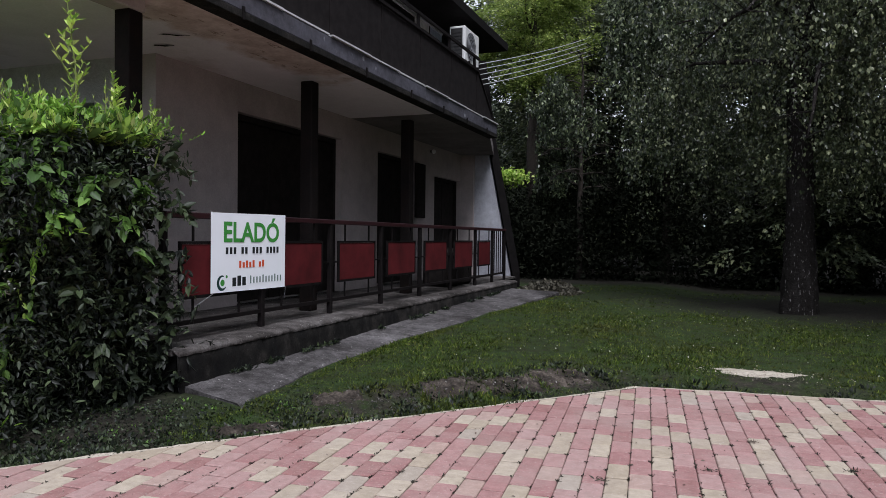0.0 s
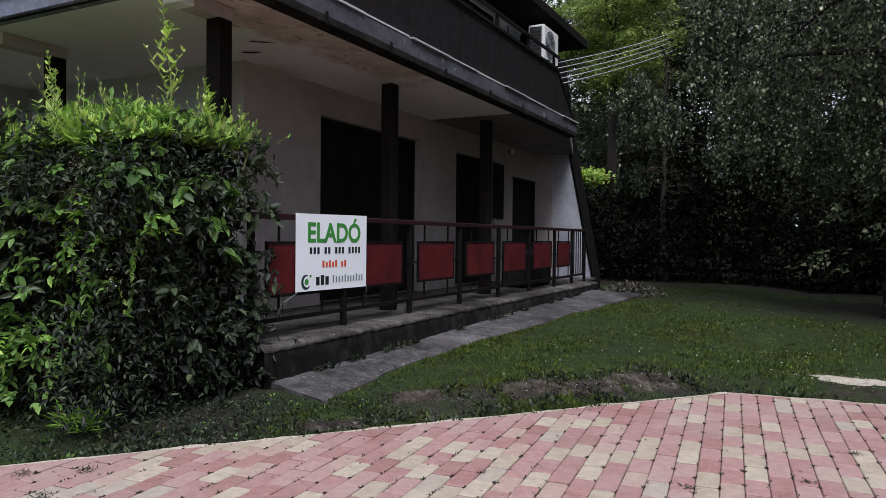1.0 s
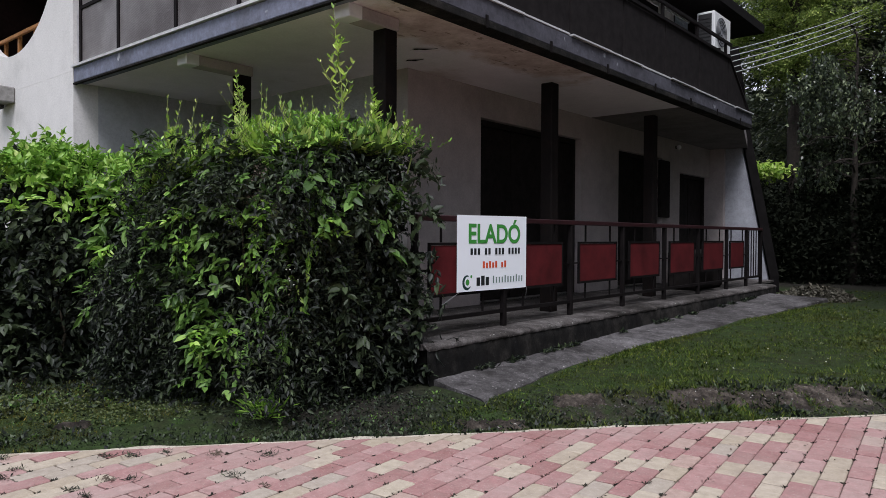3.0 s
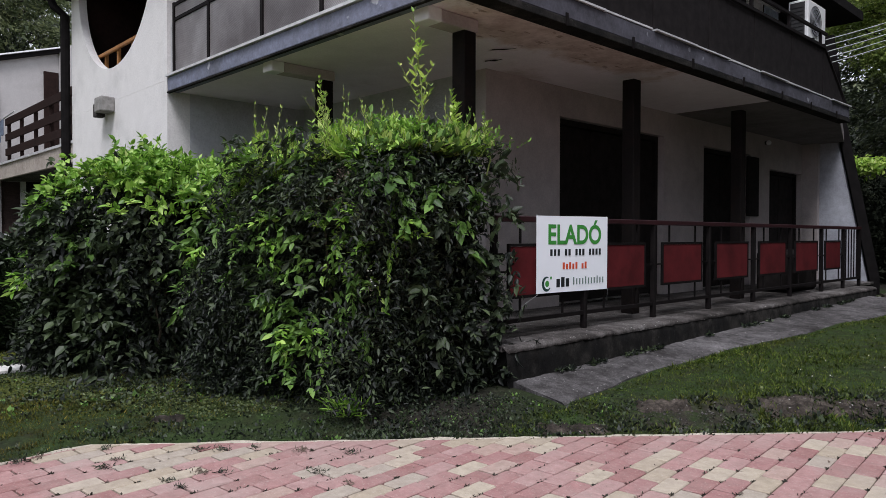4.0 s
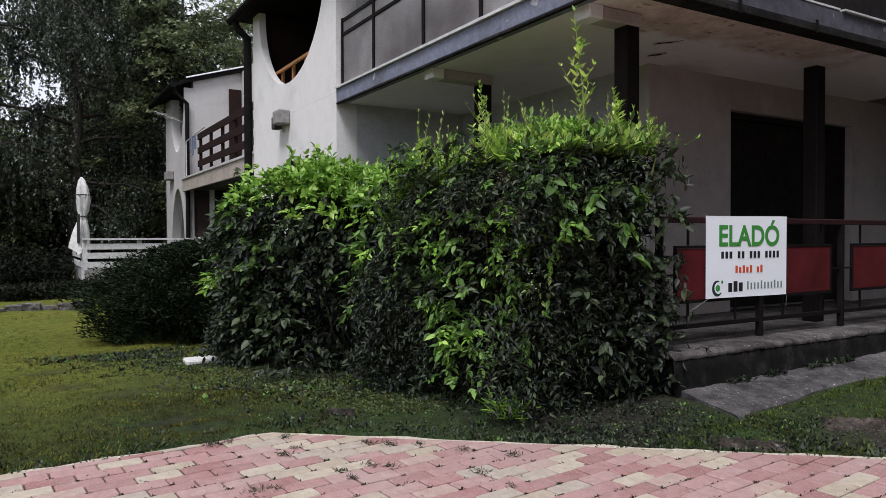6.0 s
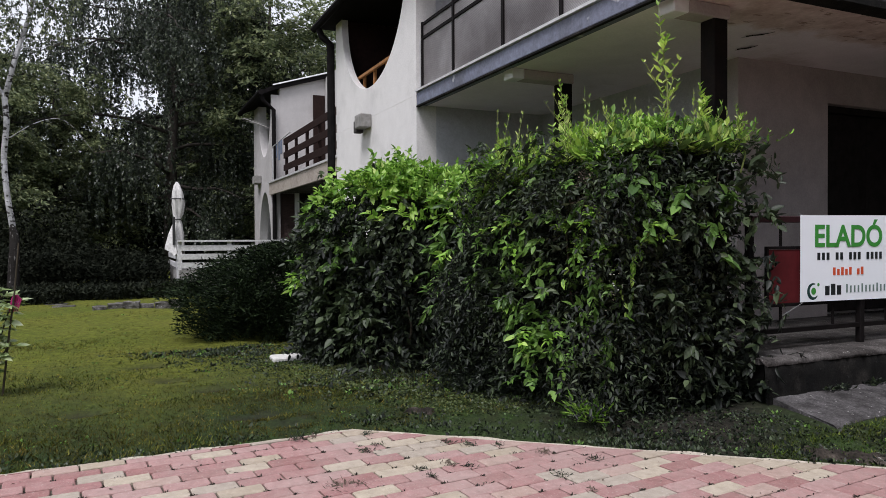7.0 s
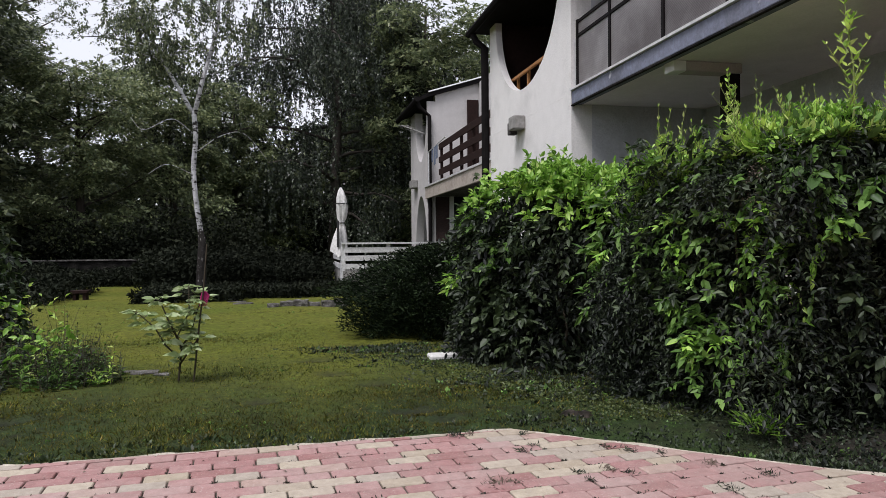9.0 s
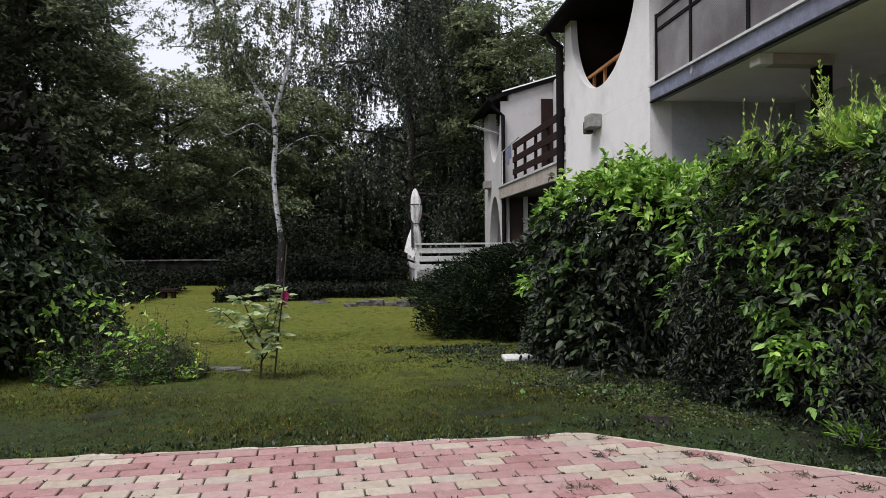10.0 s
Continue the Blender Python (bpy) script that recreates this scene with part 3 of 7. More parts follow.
def step_strip(profile, rough):
    """A worn cast strip along the front of the terrace, its section given as (x, z) rows."""
    r = np.random.default_rng(31)
    y = np.arange(4.25, 13.96, 0.03)
    bm, last = bmesh.new(), None
    for k, yy in enumerate(y):
        chip = 0.012 * max(0, math.sin(5.3 * yy) * math.sin(11.1 * yy + 1)) + 0.006 * math.sin(23 * yy)
        row = []
        for i, (x, z) in enumerate(profile):
            loose = rough * min(1, i)
            row.append(bm.verts.new((x + loose * (r.normal() * 0.5 - chip / 0.01), yy, z + loose * (r.normal() * 0.3 - (chip / 0.012 if i in (1, 2) else 0)))))
        if last:
            for i in range(len(row) - 1):
                bm.faces.new((last[i], row[i], row[i + 1], last[i + 1]))
        else:
            bm.faces.new(row[::-1])
        last = row
    return bm


part("step_edge", step_strip([(-3.501, PZ), (-3.455, PZ - 0.005), (-3.432, PZ - 0.016), (-3.424, PZ - 0.032), (-3.43, PZ - 0.05)], 0.005), M_CONCRETE, terrace, "crumbling rounded concrete nosing", smooth=True)
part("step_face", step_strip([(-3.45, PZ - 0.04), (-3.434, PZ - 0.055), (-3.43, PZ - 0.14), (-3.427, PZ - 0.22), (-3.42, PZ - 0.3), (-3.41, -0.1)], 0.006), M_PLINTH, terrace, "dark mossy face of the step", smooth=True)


def path_mesh():
    bm = bmesh.new()
    rows = []
    for k in range(49):
        y = 4.2 + k * (13.5 - 4.2) / 48
        f = (y - 4.2) / 9.3
        out = float(np.interp(y, [4.2, 5.5, 7.1, 11.0, 13.5], [-2.86, -3.02, -2.98, -2.68, -2.5])) + 0.012 * math.sin(3 * y) + 0.012 * math.sin(9.3 * y)
        zi, zo = 0.16 + 0.14 * f, 0.105 + 0.16 * f
        shift = 0.12 if k == 0 else 0
        rows.append([bm.verts.new((x, y + s, z)) for x, s, z in ((-3.5, shift, -0.1), (-3.5, shift, zi), (0.5 * (out - 3.5), shift * 0.5, 0.5 * (zi + zo) - 0.006), (out - 0.03, 0, zo), (out, 0, zo - 0.02), (out + 0.02, 0, -0.1))])
    for a, b in zip(rows, rows[1:]):
        for i in range(5):
            bm.faces.new((a[i], a[i + 1], b[i + 1], b[i]))
    bm.faces.new(rows[0][::-1])
    bm.faces.new(rows[-1])
    return bm


tagged(new("footpath", finish("footpath", path_mesh(), M_PATH)), "weathered grey concrete footpath beside the terrace", "path", kind="structure")

# ---------------------------------------------------------------- house with the terrace
WX, SY, CEIL, TOP = -5.16, 5.85, 3.16, 3.36


def wall_with_holes(x0, x1, u0, u1, z0, z1, holes, along="y"):
    """A wall slab in strips round its openings (u0, u1, z0, z1)."""
    bm = bmesh.new()
    cuts = sorted({u0, u1, *[h[0] for h in holes], *[h[1] for h in holes]})
    for a, b in zip(cuts, cuts[1:]):
        spans = sorted((h[2], h[3]) for h in holes if h[0] <= a and h[1] >= b)
        z = z0
        for s0, s1 in spans:
            if s0 > z:
                box(bm, *((x0, x1, a, b) if along == "y" else (a, b, x0, x1)), z, s0)
            z = s1
        if z < z1:
            box(bm, *((x0, x1, a, b) if along == "y" else (a, b, x0, x1)), z, z1)
    bmesh.ops.remove_doubles(bm, verts=bm.verts[:], dist=1e-5)
    return bm


house = empty("house", (-8, 10, 0), "two-storey white rendered holiday house with a wrap-around balcony", "house")
OPENINGS = [(7.2, 9.75, PZ, 2.79), (11.02, 12.8, PZ, 2.76), (13.66, 15.28, PZ, 2.56)]
part("wall", wall_with_holes(WX - 0.3, WX, SY, 16.0, 0.0, CEIL, OPENINGS), M_WALL, house, "off-white plaster wall, toned down for shade")
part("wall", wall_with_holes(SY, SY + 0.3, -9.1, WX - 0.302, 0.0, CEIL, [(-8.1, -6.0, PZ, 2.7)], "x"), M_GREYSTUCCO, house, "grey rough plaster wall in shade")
part("wall", boxes((WX - 0.3, WX, SY, 16.0, TOP, 5.6)), M_BOARD, house, "dark boarded upper wall")
part("wall", boxes((-12.5, WX - 0.302, SY, SY + 0.3, TOP, 5.6)), M_STUCCO, house)
part("wall", boxes((-12.8, WX, 15.7, 16.0, 0, 5.6), (-12.8, -12.5, 4.1, 15.7, 0, 5.6)), M_STUCCO, house)


def shutter(y0, y1, z1, leaves):
    s = empty("window", (WX, (y0 + y1) / 2, PZ), "closed dark wooden shutters in a plaster wall", "")
    s.parent, s.location = house, Vector((WX, (y0 + y1) / 2, PZ)) - house.location
    part("frame", boxes((WX - 0.2, WX - 0.1, y0, y0 + 0.07, PZ, z1), (WX - 0.2, WX - 0.1, y1 - 0.07, y1, PZ, z1), (WX - 0.2, WX - 0.1, y0 + 0.07, y1 - 0.07, z1 - 0.07, z1)), M_SHUTTER, s)
    w = (y1 - y0 - 0.14) / leaves
    for k in range(leaves):
        a = y0 + 0.07 + k * w
        bm = boxes((WX - 0.19, WX - 0.15, a + 0.005, a + w - 0.005, PZ + 0.02, z1 - 0.075), bevel=0.008)
        part("shutter", bm, M_SHUTTER, s)


shutter(7.2, 9.75, 2.79, 3)
shutter(11.02, 12.8, 2.76, 2)
shutter(13.66, 15.28, 2.56, 2)
lamp = empty("wall_lamp", (WX, 13.45, 3.04), "small round white wall lamp above the far door", "lamp")
bm = bmesh.new()
bmesh.ops.create_uvsphere(bm, u_segments=14, v_segments=10, radius=0.045, matrix=Matrix.Translation((WX + 0.065, 13.45, 3.03)))
part("globe", bm, M_BANNER, lamp, "white glass globe", smooth=True)
bm = bmesh.new()
tube(bm, [(WX + 0.001, 13.45, 3.03), (WX + 0.028, 13.45, 3.03)], [0.035, 0.028], 12)
part("lamp_base", bm, M_GRILLE, lamp)
part("meter_box", boxes((WX + 0.002, WX + 0.06, 12.62, 13.05, 1.66, 2.72), bevel=0.01), M_SHUTTER, house, "dark wall-mounted cabinet")

# balcony slab, its beams and edging
part("balcony_slab", boxes((-8.85, -3.6, 3.95, SY + 0.2, CEIL, TOP - 0.02), (-5.3, -3.6, SY + 0.2, 10.05, CEIL, TOP - 0.02)), M_CEIL, house, "stained plaster underside")
# far ceiling, its shade put into a darker colour
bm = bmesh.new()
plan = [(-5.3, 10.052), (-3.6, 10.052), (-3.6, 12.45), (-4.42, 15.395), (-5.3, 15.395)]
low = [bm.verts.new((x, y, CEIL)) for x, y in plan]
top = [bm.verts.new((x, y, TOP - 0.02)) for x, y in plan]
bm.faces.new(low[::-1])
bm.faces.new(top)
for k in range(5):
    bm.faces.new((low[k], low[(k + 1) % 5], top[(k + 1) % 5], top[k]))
part("soffit", bm, M_SOFFIT, house, "underside of the far balcony, coloured dark for shade")
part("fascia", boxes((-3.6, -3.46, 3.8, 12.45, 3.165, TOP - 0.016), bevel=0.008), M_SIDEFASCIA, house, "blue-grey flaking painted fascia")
part("fascia", boxes((-8.84, -3.602, 3.8, 3.95, 3.15, TOP - 0.03), bevel=0.008), M_FASCIA, house, "blue-grey flaking painted fascia")
part("drip_board", boxes((-3.62, -3.45, 3.79, 12.45, 3.1, 3.163), bevel=0.006), M_PLINTH, house, "dark wet drip board")
part("drip_board", boxes((-8.84, -3.622, 3.79, 3.83, 3.125, 3.148), bevel=0.004), M_PLINTH, house)
for k in range(7):
    y = 5.0 + 1.15 * k + 0.1 * math.sin(5 * k)
    part("bracket", boxes((-3.452, -3.44, y, y + 0.03, 3.09, 3.2)), M_STEEL, house)
part("flashing", boxes((-8.84, -3.44, 3.77, 3.9, TOP - 0.028, TOP), *[(-3.56, -3.43 - 0.012 * (k % 3), 3.9 + 0.855 * k + 0.01 * (k % 2), 3.9 + 0.855 * (k + 1) - 0.012 * (k % 3), TOP - 0.014 - 0.003 * (k % 2), TOP + 0.002 * (k % 3)) for k in range(10)]), M_FLASH, house, "pale metal edge strip")
for bx, by in ((-4.1, 4.52), (-6.55, 4.74)):
    part("beam", boxes((bx - 0.09, bx + 0.09, 4.08, by, 3.05, CEIL - 0.002), bevel=0.01), M_WALL, house)
    part("beam_end", boxes((bx - 0.095, bx + 0.095, 3.93, 4.08, 3.045, CEIL - 0.002), bevel=0.008), M_WHITE, house, "white painted beam end")
for fx, fy, a, b, turn in ((-4.49, 5.36, 0.15, 0.015, 0.5), (-4.86, 5.62, 0.12, 0.02, 0.3)):
    bm = bmesh.new()
    rim = [bm.verts.new((a * math.cos(k * 0.7) * (1 + 0.3 * math.sin(2.3 * k)), b * math.sin(k * 0.7) * (1 + 0.3 * math.cos(3.1 * k)), -0.004 * (k % 3))) for k in range(9)]
    bm.faces.new(rim)
    bmesh.ops.transform(bm, matrix=Matrix.Translation((fx, fy, CEIL - 0.005)) @ Matrix.Rotation(turn, 4, "Z"), verts=bm.verts[:])
    part("peeled_patch", bm, M_BROWN, house, "bare dark patch where ceiling paint peeled")
for cx, cy in ((-4.1, 4.43), (-4.1, 7.11), (-4.1, 9.88), (-6.55, 4.65)):
    bm = boxes((cx - 0.075, cx + 0.075, cy - 0.075, cy + 0.075, PZ if cx > -5 else 0, 3.05), bevel=0.008)
    part("column", bm, M_COLUMN, house, "dark rusty steel column")


def slanted_pier():
    bm = bmesh.new()
    prof = [(WX, 0.0), (-4.0, 0.0), (-4.0, 0.45), (-4.62, 3.55), (WX, 3.55)]
    a = [bm.verts.new((x, 15.4, z)) for x, z in prof]
    b = [bm.verts.new((x, 15.7, z)) for x, z in prof]
    bm.faces.new(a)
    bm.faces.new(b[::-1])
    for i in range(5):
        bm.faces.new((a[i], b[i], b[(i + 1) % 5], a[(i + 1) % 5]))
    return bm


part("slanted_pier", slanted_pier(), M_PIER, house, "white rendered raking end wall")
part("pilaster", boxes((WX + 0.001, WX + 0.3, 15.29, 15.397, PZ, 3.38)), M_WALL, house)
bm = bmesh.new()
tube(bm, [(-3.9, 15.5, 0.1), (-3.9, 15.5, 0.5), (-4.52, 15.5, 3.6), (-4.75, 15.5, 5.3)], [0.12, 0.12, 0.12, 0.12], 4)
part("raking_board", bm, M_ROOF, house)


# balcony parapets
def balcony_front():
    """Wired glass panels in a dark steel frame along the front edge."""
    rail = empty("balustrade", (-6, 3.9, TOP), "wired glass panels in dark steel frames", "")
    rail.parent, rail.location = house, Vector((-6, 3.9, TOP)) - house.location
    xs = [-8.82, -7.83, -6.57, -5.45, -4.4, -3.5]
    for x in xs:
        part("post", boxes((x - 0.025, x + 0.025, 3.87, 3.92, TOP - 0.0, 4.3)), M_STEEL, rail)
    for z in (4.08, 4.27):
        part("bar", boxes((-8.82, -3.5, 3.875, 3.915, z - 0.02, z + 0.02)), M_STEEL, rail)
    for a, b in zip(xs, xs[1:]):
        part("pane", boxes((a + 0.027, b - 0.027, 3.888, 3.9, TOP + 0.04, 4.055)), M_WIREGLASS, rail)
        part("pane", boxes((a + 0.027, b - 0.027, 3.888, 3.9, 4.103, 4.248)), M_WIREGLASS, rail)
    part("bracket", boxes((-8.848, -8.846, 3.85, 3.93, TOP, 4.05)), M_FLASH, rail)


balcony_front()


def balcony_side():
    rail = empty("balustrade", (-3.5, 8, TOP), "black boarded balcony railing with a raking end", "")
    rail.parent, rail.location = house, Vector((-3.5, 8, TOP)) - house.location
    ys = [4.1 + 1.21 * k for k in range(7)]
    for a, b in zip(ys, ys[1:]):
        part("panel", boxes((-3.52, -3.5, a + 0.012, b - 0.012, TOP + 0.03, 4.06), bevel=0.004), M_BOARD, rail)
    for y in ys:
        part("post", boxes((-3.56, -3.522, y - 0.02, y + 0.02, TOP, 4.31)), M_STEEL, rail)
    part("handrail", boxes((-3.56, -3.47, 4.1, 11.4, 4.07, 4.11)), M_STEEL, rail)
    part("upper_rail", boxes((-3.55, -3.515, 4.1, 11.6, 4.31, 4.35)), M_STEEL, rail)
    bm = bmesh.new()
    v = [bm.verts.new(p) for p in ((-3.5, 11.375, TOP + 0.03), (-3.5, 12.3, TOP + 0.03), (-3.5, 11.42, 4.06), (-3.5, 11.375, 4.06))]
    bm.faces.new(v)
    r = bmesh.ops.extrude_face_region(bm, geom=bm.faces[:])
    bmesh.ops.translate(bm, vec=(-0.02, 0, 0), verts=[e for e in r["geom"] if isinstance(e, bmesh.types.BMVert)])
    part("panel", bm, M_BOARD, rail)
    bm = bmesh.new()
    tube(bm, [(-3.5, 11.4, 4.1), (-3.5, 12.4, TOP + 0.02)], [0.025, 0.025], 6)
    part("handrail", bm, M_STEEL, rail)


balcony_side()
# boarded frieze under the eaves with a band of low windows
FX = -4.87
part("frieze", boxes((WX + 0.001, FX, 8.4, 13.5, 5.12, 5.355)), M_BOARD, house, "dark boarded frieze under the eaves")
# pane colours are pale to carry the reflection of the sky
for a, b, tone in ((11.88, 12.54, (0.8, 0.78, 0.76)), (12.62, 13.22, (0.5, 0.56, 0.66))):
    part("window_pane", boxes((FX + 0.001, FX + 0.01, a, b, 5.17, 5.31)), plain("sky_toned_pane", tone, 0.2, spec=0.8, var=0.2), house, "window pane coloured pale for reflected sky")
    part("window_frame", boxes((FX + 0.001, FX + 0.03, a - 0.03, b + 0.03, 5.312, 5.345)), M_FLASH, house, "pale window strip")
part("eave_strip", boxes((FX + 0.001, FX + 0.04, 8.5, 11.84, 5.27, 5.335)), M_FLASH, house, "pale strip under the eaves")


def ring_panel(x0, x1, z0, z1, cx, cz, a, b, y0, y1, steps=48, upper_open=False, lower_open=False):
    """A wall panel with an elliptical opening; open at its top or bottom edge where the ellipse runs out of it."""
    if upper_open:
        start, stop = math.pi, 2 * math.pi
    elif lower_open:
        start, stop = 0.0, math.pi
    else:
        start, stop = 0.0, 2 * math.pi
    angles = {start + (stop - start) * k / steps for k in range(steps + 1)}
    for px, pz in ((x0, z0), (x1, z0), (x0, z1), (x1, z1)):
        t = math.atan2(pz - cz, px - cx) % (2 * math.pi)
        if start < t < stop:
            angles.add(t)
    bm = bmesh.new()
    rows = []
    for t in sorted(angles):
        c, s = math.cos(t), math.sin(t)
        k = 1 / math.hypot(c / a, s / b)
        inn = (cx + k * c, cz + k * s)
        reach = min([((x1 if c > 0 else x0) - cx) / c if abs(c) > 1e-9 else 1e9, ((z1 if s > 0 else z0) - cz) / s if abs(s) > 1e-9 else 1e9])
        out = (cx + reach * c, cz + reach * s)
        rows.append([bm.verts.new((p[0], y, p[1])) for p in (inn, out) for y in (y0, y1)])
    for p, q in zip(rows, rows[1:]):
        bm.faces.new((p[0], p[2], q[2], q[0]))
        bm.faces.new((p[1], q[1], q[3], p[3]))
        bm.faces.new((p[0], q[0], q[1], p[1]))
        bm.faces.new((p[2], p[3], q[3], q[2]))
    if upper_open or lower_open:
        for r in (rows[0], rows[-1]):
            bm.faces.new((r[0], r[1], r[3], r[2]))
    return bm


# white wing wall with the oval opening, and the recess behind it
part("wing_wall", ring_panel(-12.8, -8.85, 3.3, 5.35, -10.82, 5.35, 1.6, 1.55, 3.8, 3.92, upper_open=True), M_STUCCO, house, "white rendered wall with an oval opening")
part("wing_wall", boxes((-12.8, -8.85, 3.8, 4.1, -0.1, 3.298)), M_STUCCO, house)
part("wing_return", boxes((-12.8, -12.52, 3.922, 4.098, 3.3, 5.35)), M_STUCCO, house)
part("wing_return", boxes((-9.15, -8.85, 3.922, 4.098, 3.3, 5.35)), M_STUCCO, house)
part("loggia_cladding", boxes((-12.518, -12.47, 3.924, 5.398, 3.302, 5.35)), M_BROWN, house, "dark timber side lining of the loggia")
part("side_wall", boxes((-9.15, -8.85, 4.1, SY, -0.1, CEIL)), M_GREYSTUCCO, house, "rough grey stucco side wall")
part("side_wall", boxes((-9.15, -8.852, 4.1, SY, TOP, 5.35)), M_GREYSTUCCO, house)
part("balcony_floor", boxes((-12.465, -9.152, 4.102, SY, 3.1, 3.3)), M_CONCRETE, house)
rail = empty("balustrade", (-11, 3.97, 3.3), "orange pine handrail inside the oval opening", "")
rail.parent, rail.location = house, Vector((-11, 3.97, 3.3)) - house.location
part("back_wall", boxes((-12.49, -9.152, 5.4, 5.5, 3.302, 5.35)), M_BROWN, house, "dark timber back wall of the loggia")
part("handrail", boxes((-12.4, -9.2, 3.945, 3.99, 4.15, 4.21), bevel=0.01), M_PINE, rail)
part("bar", boxes((-12.4, -9.2, 3.95, 3.985, 3.6, 3.68), bevel=0.01), M_PINE, rail)
for x in (-12.3, -11.75, -11.2, -10.6, -10.0, -9.4):
    part("post", boxes((x - 0.03, x + 0.03, 3.992, 4.04, 3.3, 4.19), bevel=0.006), M_PINE, rail)
# rain spout box on the wing wall
spout = empty("rain_spout", (-11.3, 3.7, 3.4), "grey concrete rain spout box on the white wall", "")
spout.parent, spout.location = house, Vector((-11.3, 3.7, 3.4)) - house.location
part("box", boxes((-11.05, -10.75, 3.6, 3.798, 3.13, 3.35), bevel=0.015), M_STONE, spout)
part("outlet", boxes((-11.2, -11.052, 3.63, 3.76, 3.08, 3.28), bevel=0.01), M_CONCRETE, spout)


# roof with low eaves
def roof(x0, x1, y0, y1, z, rise, inset):
    bm = bmesh.new()
    lo = [bm.verts.new(p) for p in ((x0, y0, z), (x1, y0, z), (x1, y1, z), (x0, y1, z))]
    up = [bm.verts.new(p) for p in ((x0, y0, z + 0.16), (x1, y0, z + 0.16), (x1, y1, z + 0.16), (x0, y1, z + 0.16))]
    tp = [bm.verts.new(p) for p in ((x0 + inset, y0 + inset, z + rise), (x1 - inset, y0 + inset, z + rise), (x1 - inset, y1 - inset, z + rise), (x0 + inset, y1 - inset, z + rise))]
    bm.faces.new(lo[::-1])
    bm.faces.new(tp)
    for a, b in ((lo, up), (up, tp)):
        for i in range(4):
            bm.faces.new((a[i], a[(i + 1) % 4], b[(i + 1) % 4], b[i]))
    return bm


part("roof", roof(-13.2, -4.0, 3.55, 15.0, 5.36, 1.9, 2.6), M_ROOF, house, "dark low-pitched roof with deep eaves")
bm = bmesh.new()
tube(bm, [(-13.25, 3.5, 5.36), (-4.0, 3.5, 5.36)], [0.07, 0.07], 8)
tube(bm, [(-13.0, 3.52, 5.3), (-12.98, 3.58, 5.15), (-12.88, 3.72, 5.0), (-12.88, 3.72, 0.0)], [0.06, 0.065, 0.075, 0.075], 10)
part("gutter", bm, M_ROOF, house, "dark gutter and downpipe")

# air conditioner and wires on the balcony
ac = empty("air_conditioner", (-4.0, 12.3, 4.43), "white outdoor air conditioner unit on the balcony wall", "air conditioner")
casing = part("body", boxes((-4.2, -3.9, 11.9, 12.68, 4.43, 5.04), bevel=0.015), M_PLASTIC, ac)
bm = bmesh.new()
for r in (0.06, 0.12, 0.18, 0.235):
    pts = [(-3.885, 12.2 + r * math.cos(a), 4.73 + r * math.sin(a)) for a in (2 * math.pi * k / 24 for k in range(25))]
    tube(bm, pts, [0.007] * 25, 4)
part("fan_grille", bm, M_GRILLE, casing)
bm = bmesh.new()
bmesh.ops.create_circle(bm, cap_ends=True, radius=0.24, segments=28, matrix=Matrix.Translation((-3.896, 12.2, 4.73)) @ Matrix.Rotation(radians(90), 4, "Y"))
part("fan_opening", bm, plain("grey_fan_guard", (0.3, 0.31, 0.34), 0.5, var=0.15), casing)
part("coil", boxes((-4.17, -3.95, 11.894, 11.899, 4.47, 5.0)), M_GRILLE, casing, "dark cooling coil behind louvres")
part("back_grille", boxes(*[(-4.17, -3.97, 11.886, 11.893, z, z + 0.012) for z in [4.5 + 0.06 * k for k in range(8)]]), M_GRILLE, ac)
part("bracket", boxes((-4.6, -3.85, 12.0, 12.05, 4.38, 4.43), (-4.6, -3.85, 12.5, 12.55, 4.38, 4.43), (-4.65, -4.6, 12.0, 12.05, 3.36, 4.43), (-4.65, -4.6, 12.5, 12.55, 3.36, 4.43)), M_STEEL, ac)
for k in range(5):
    bm = bmesh.new()
    a, b = Vector((-3.92, 12.75, 4.15 + 0.1 * k)), Vector((-3.1, 21, 6.7 + 0.13 * k))
    pts = [a.lerp(b, i / 12) - Vector((0, 0, 0.25 * (i / 12) * (1 - i / 12))) for i in range(13)]
    tube(bm, pts, [0.008] * 13, 5)
    thing("overhead_wire", bm, M_CORD, "pale overhead wire between house and trees", "wire", "overhead wires")

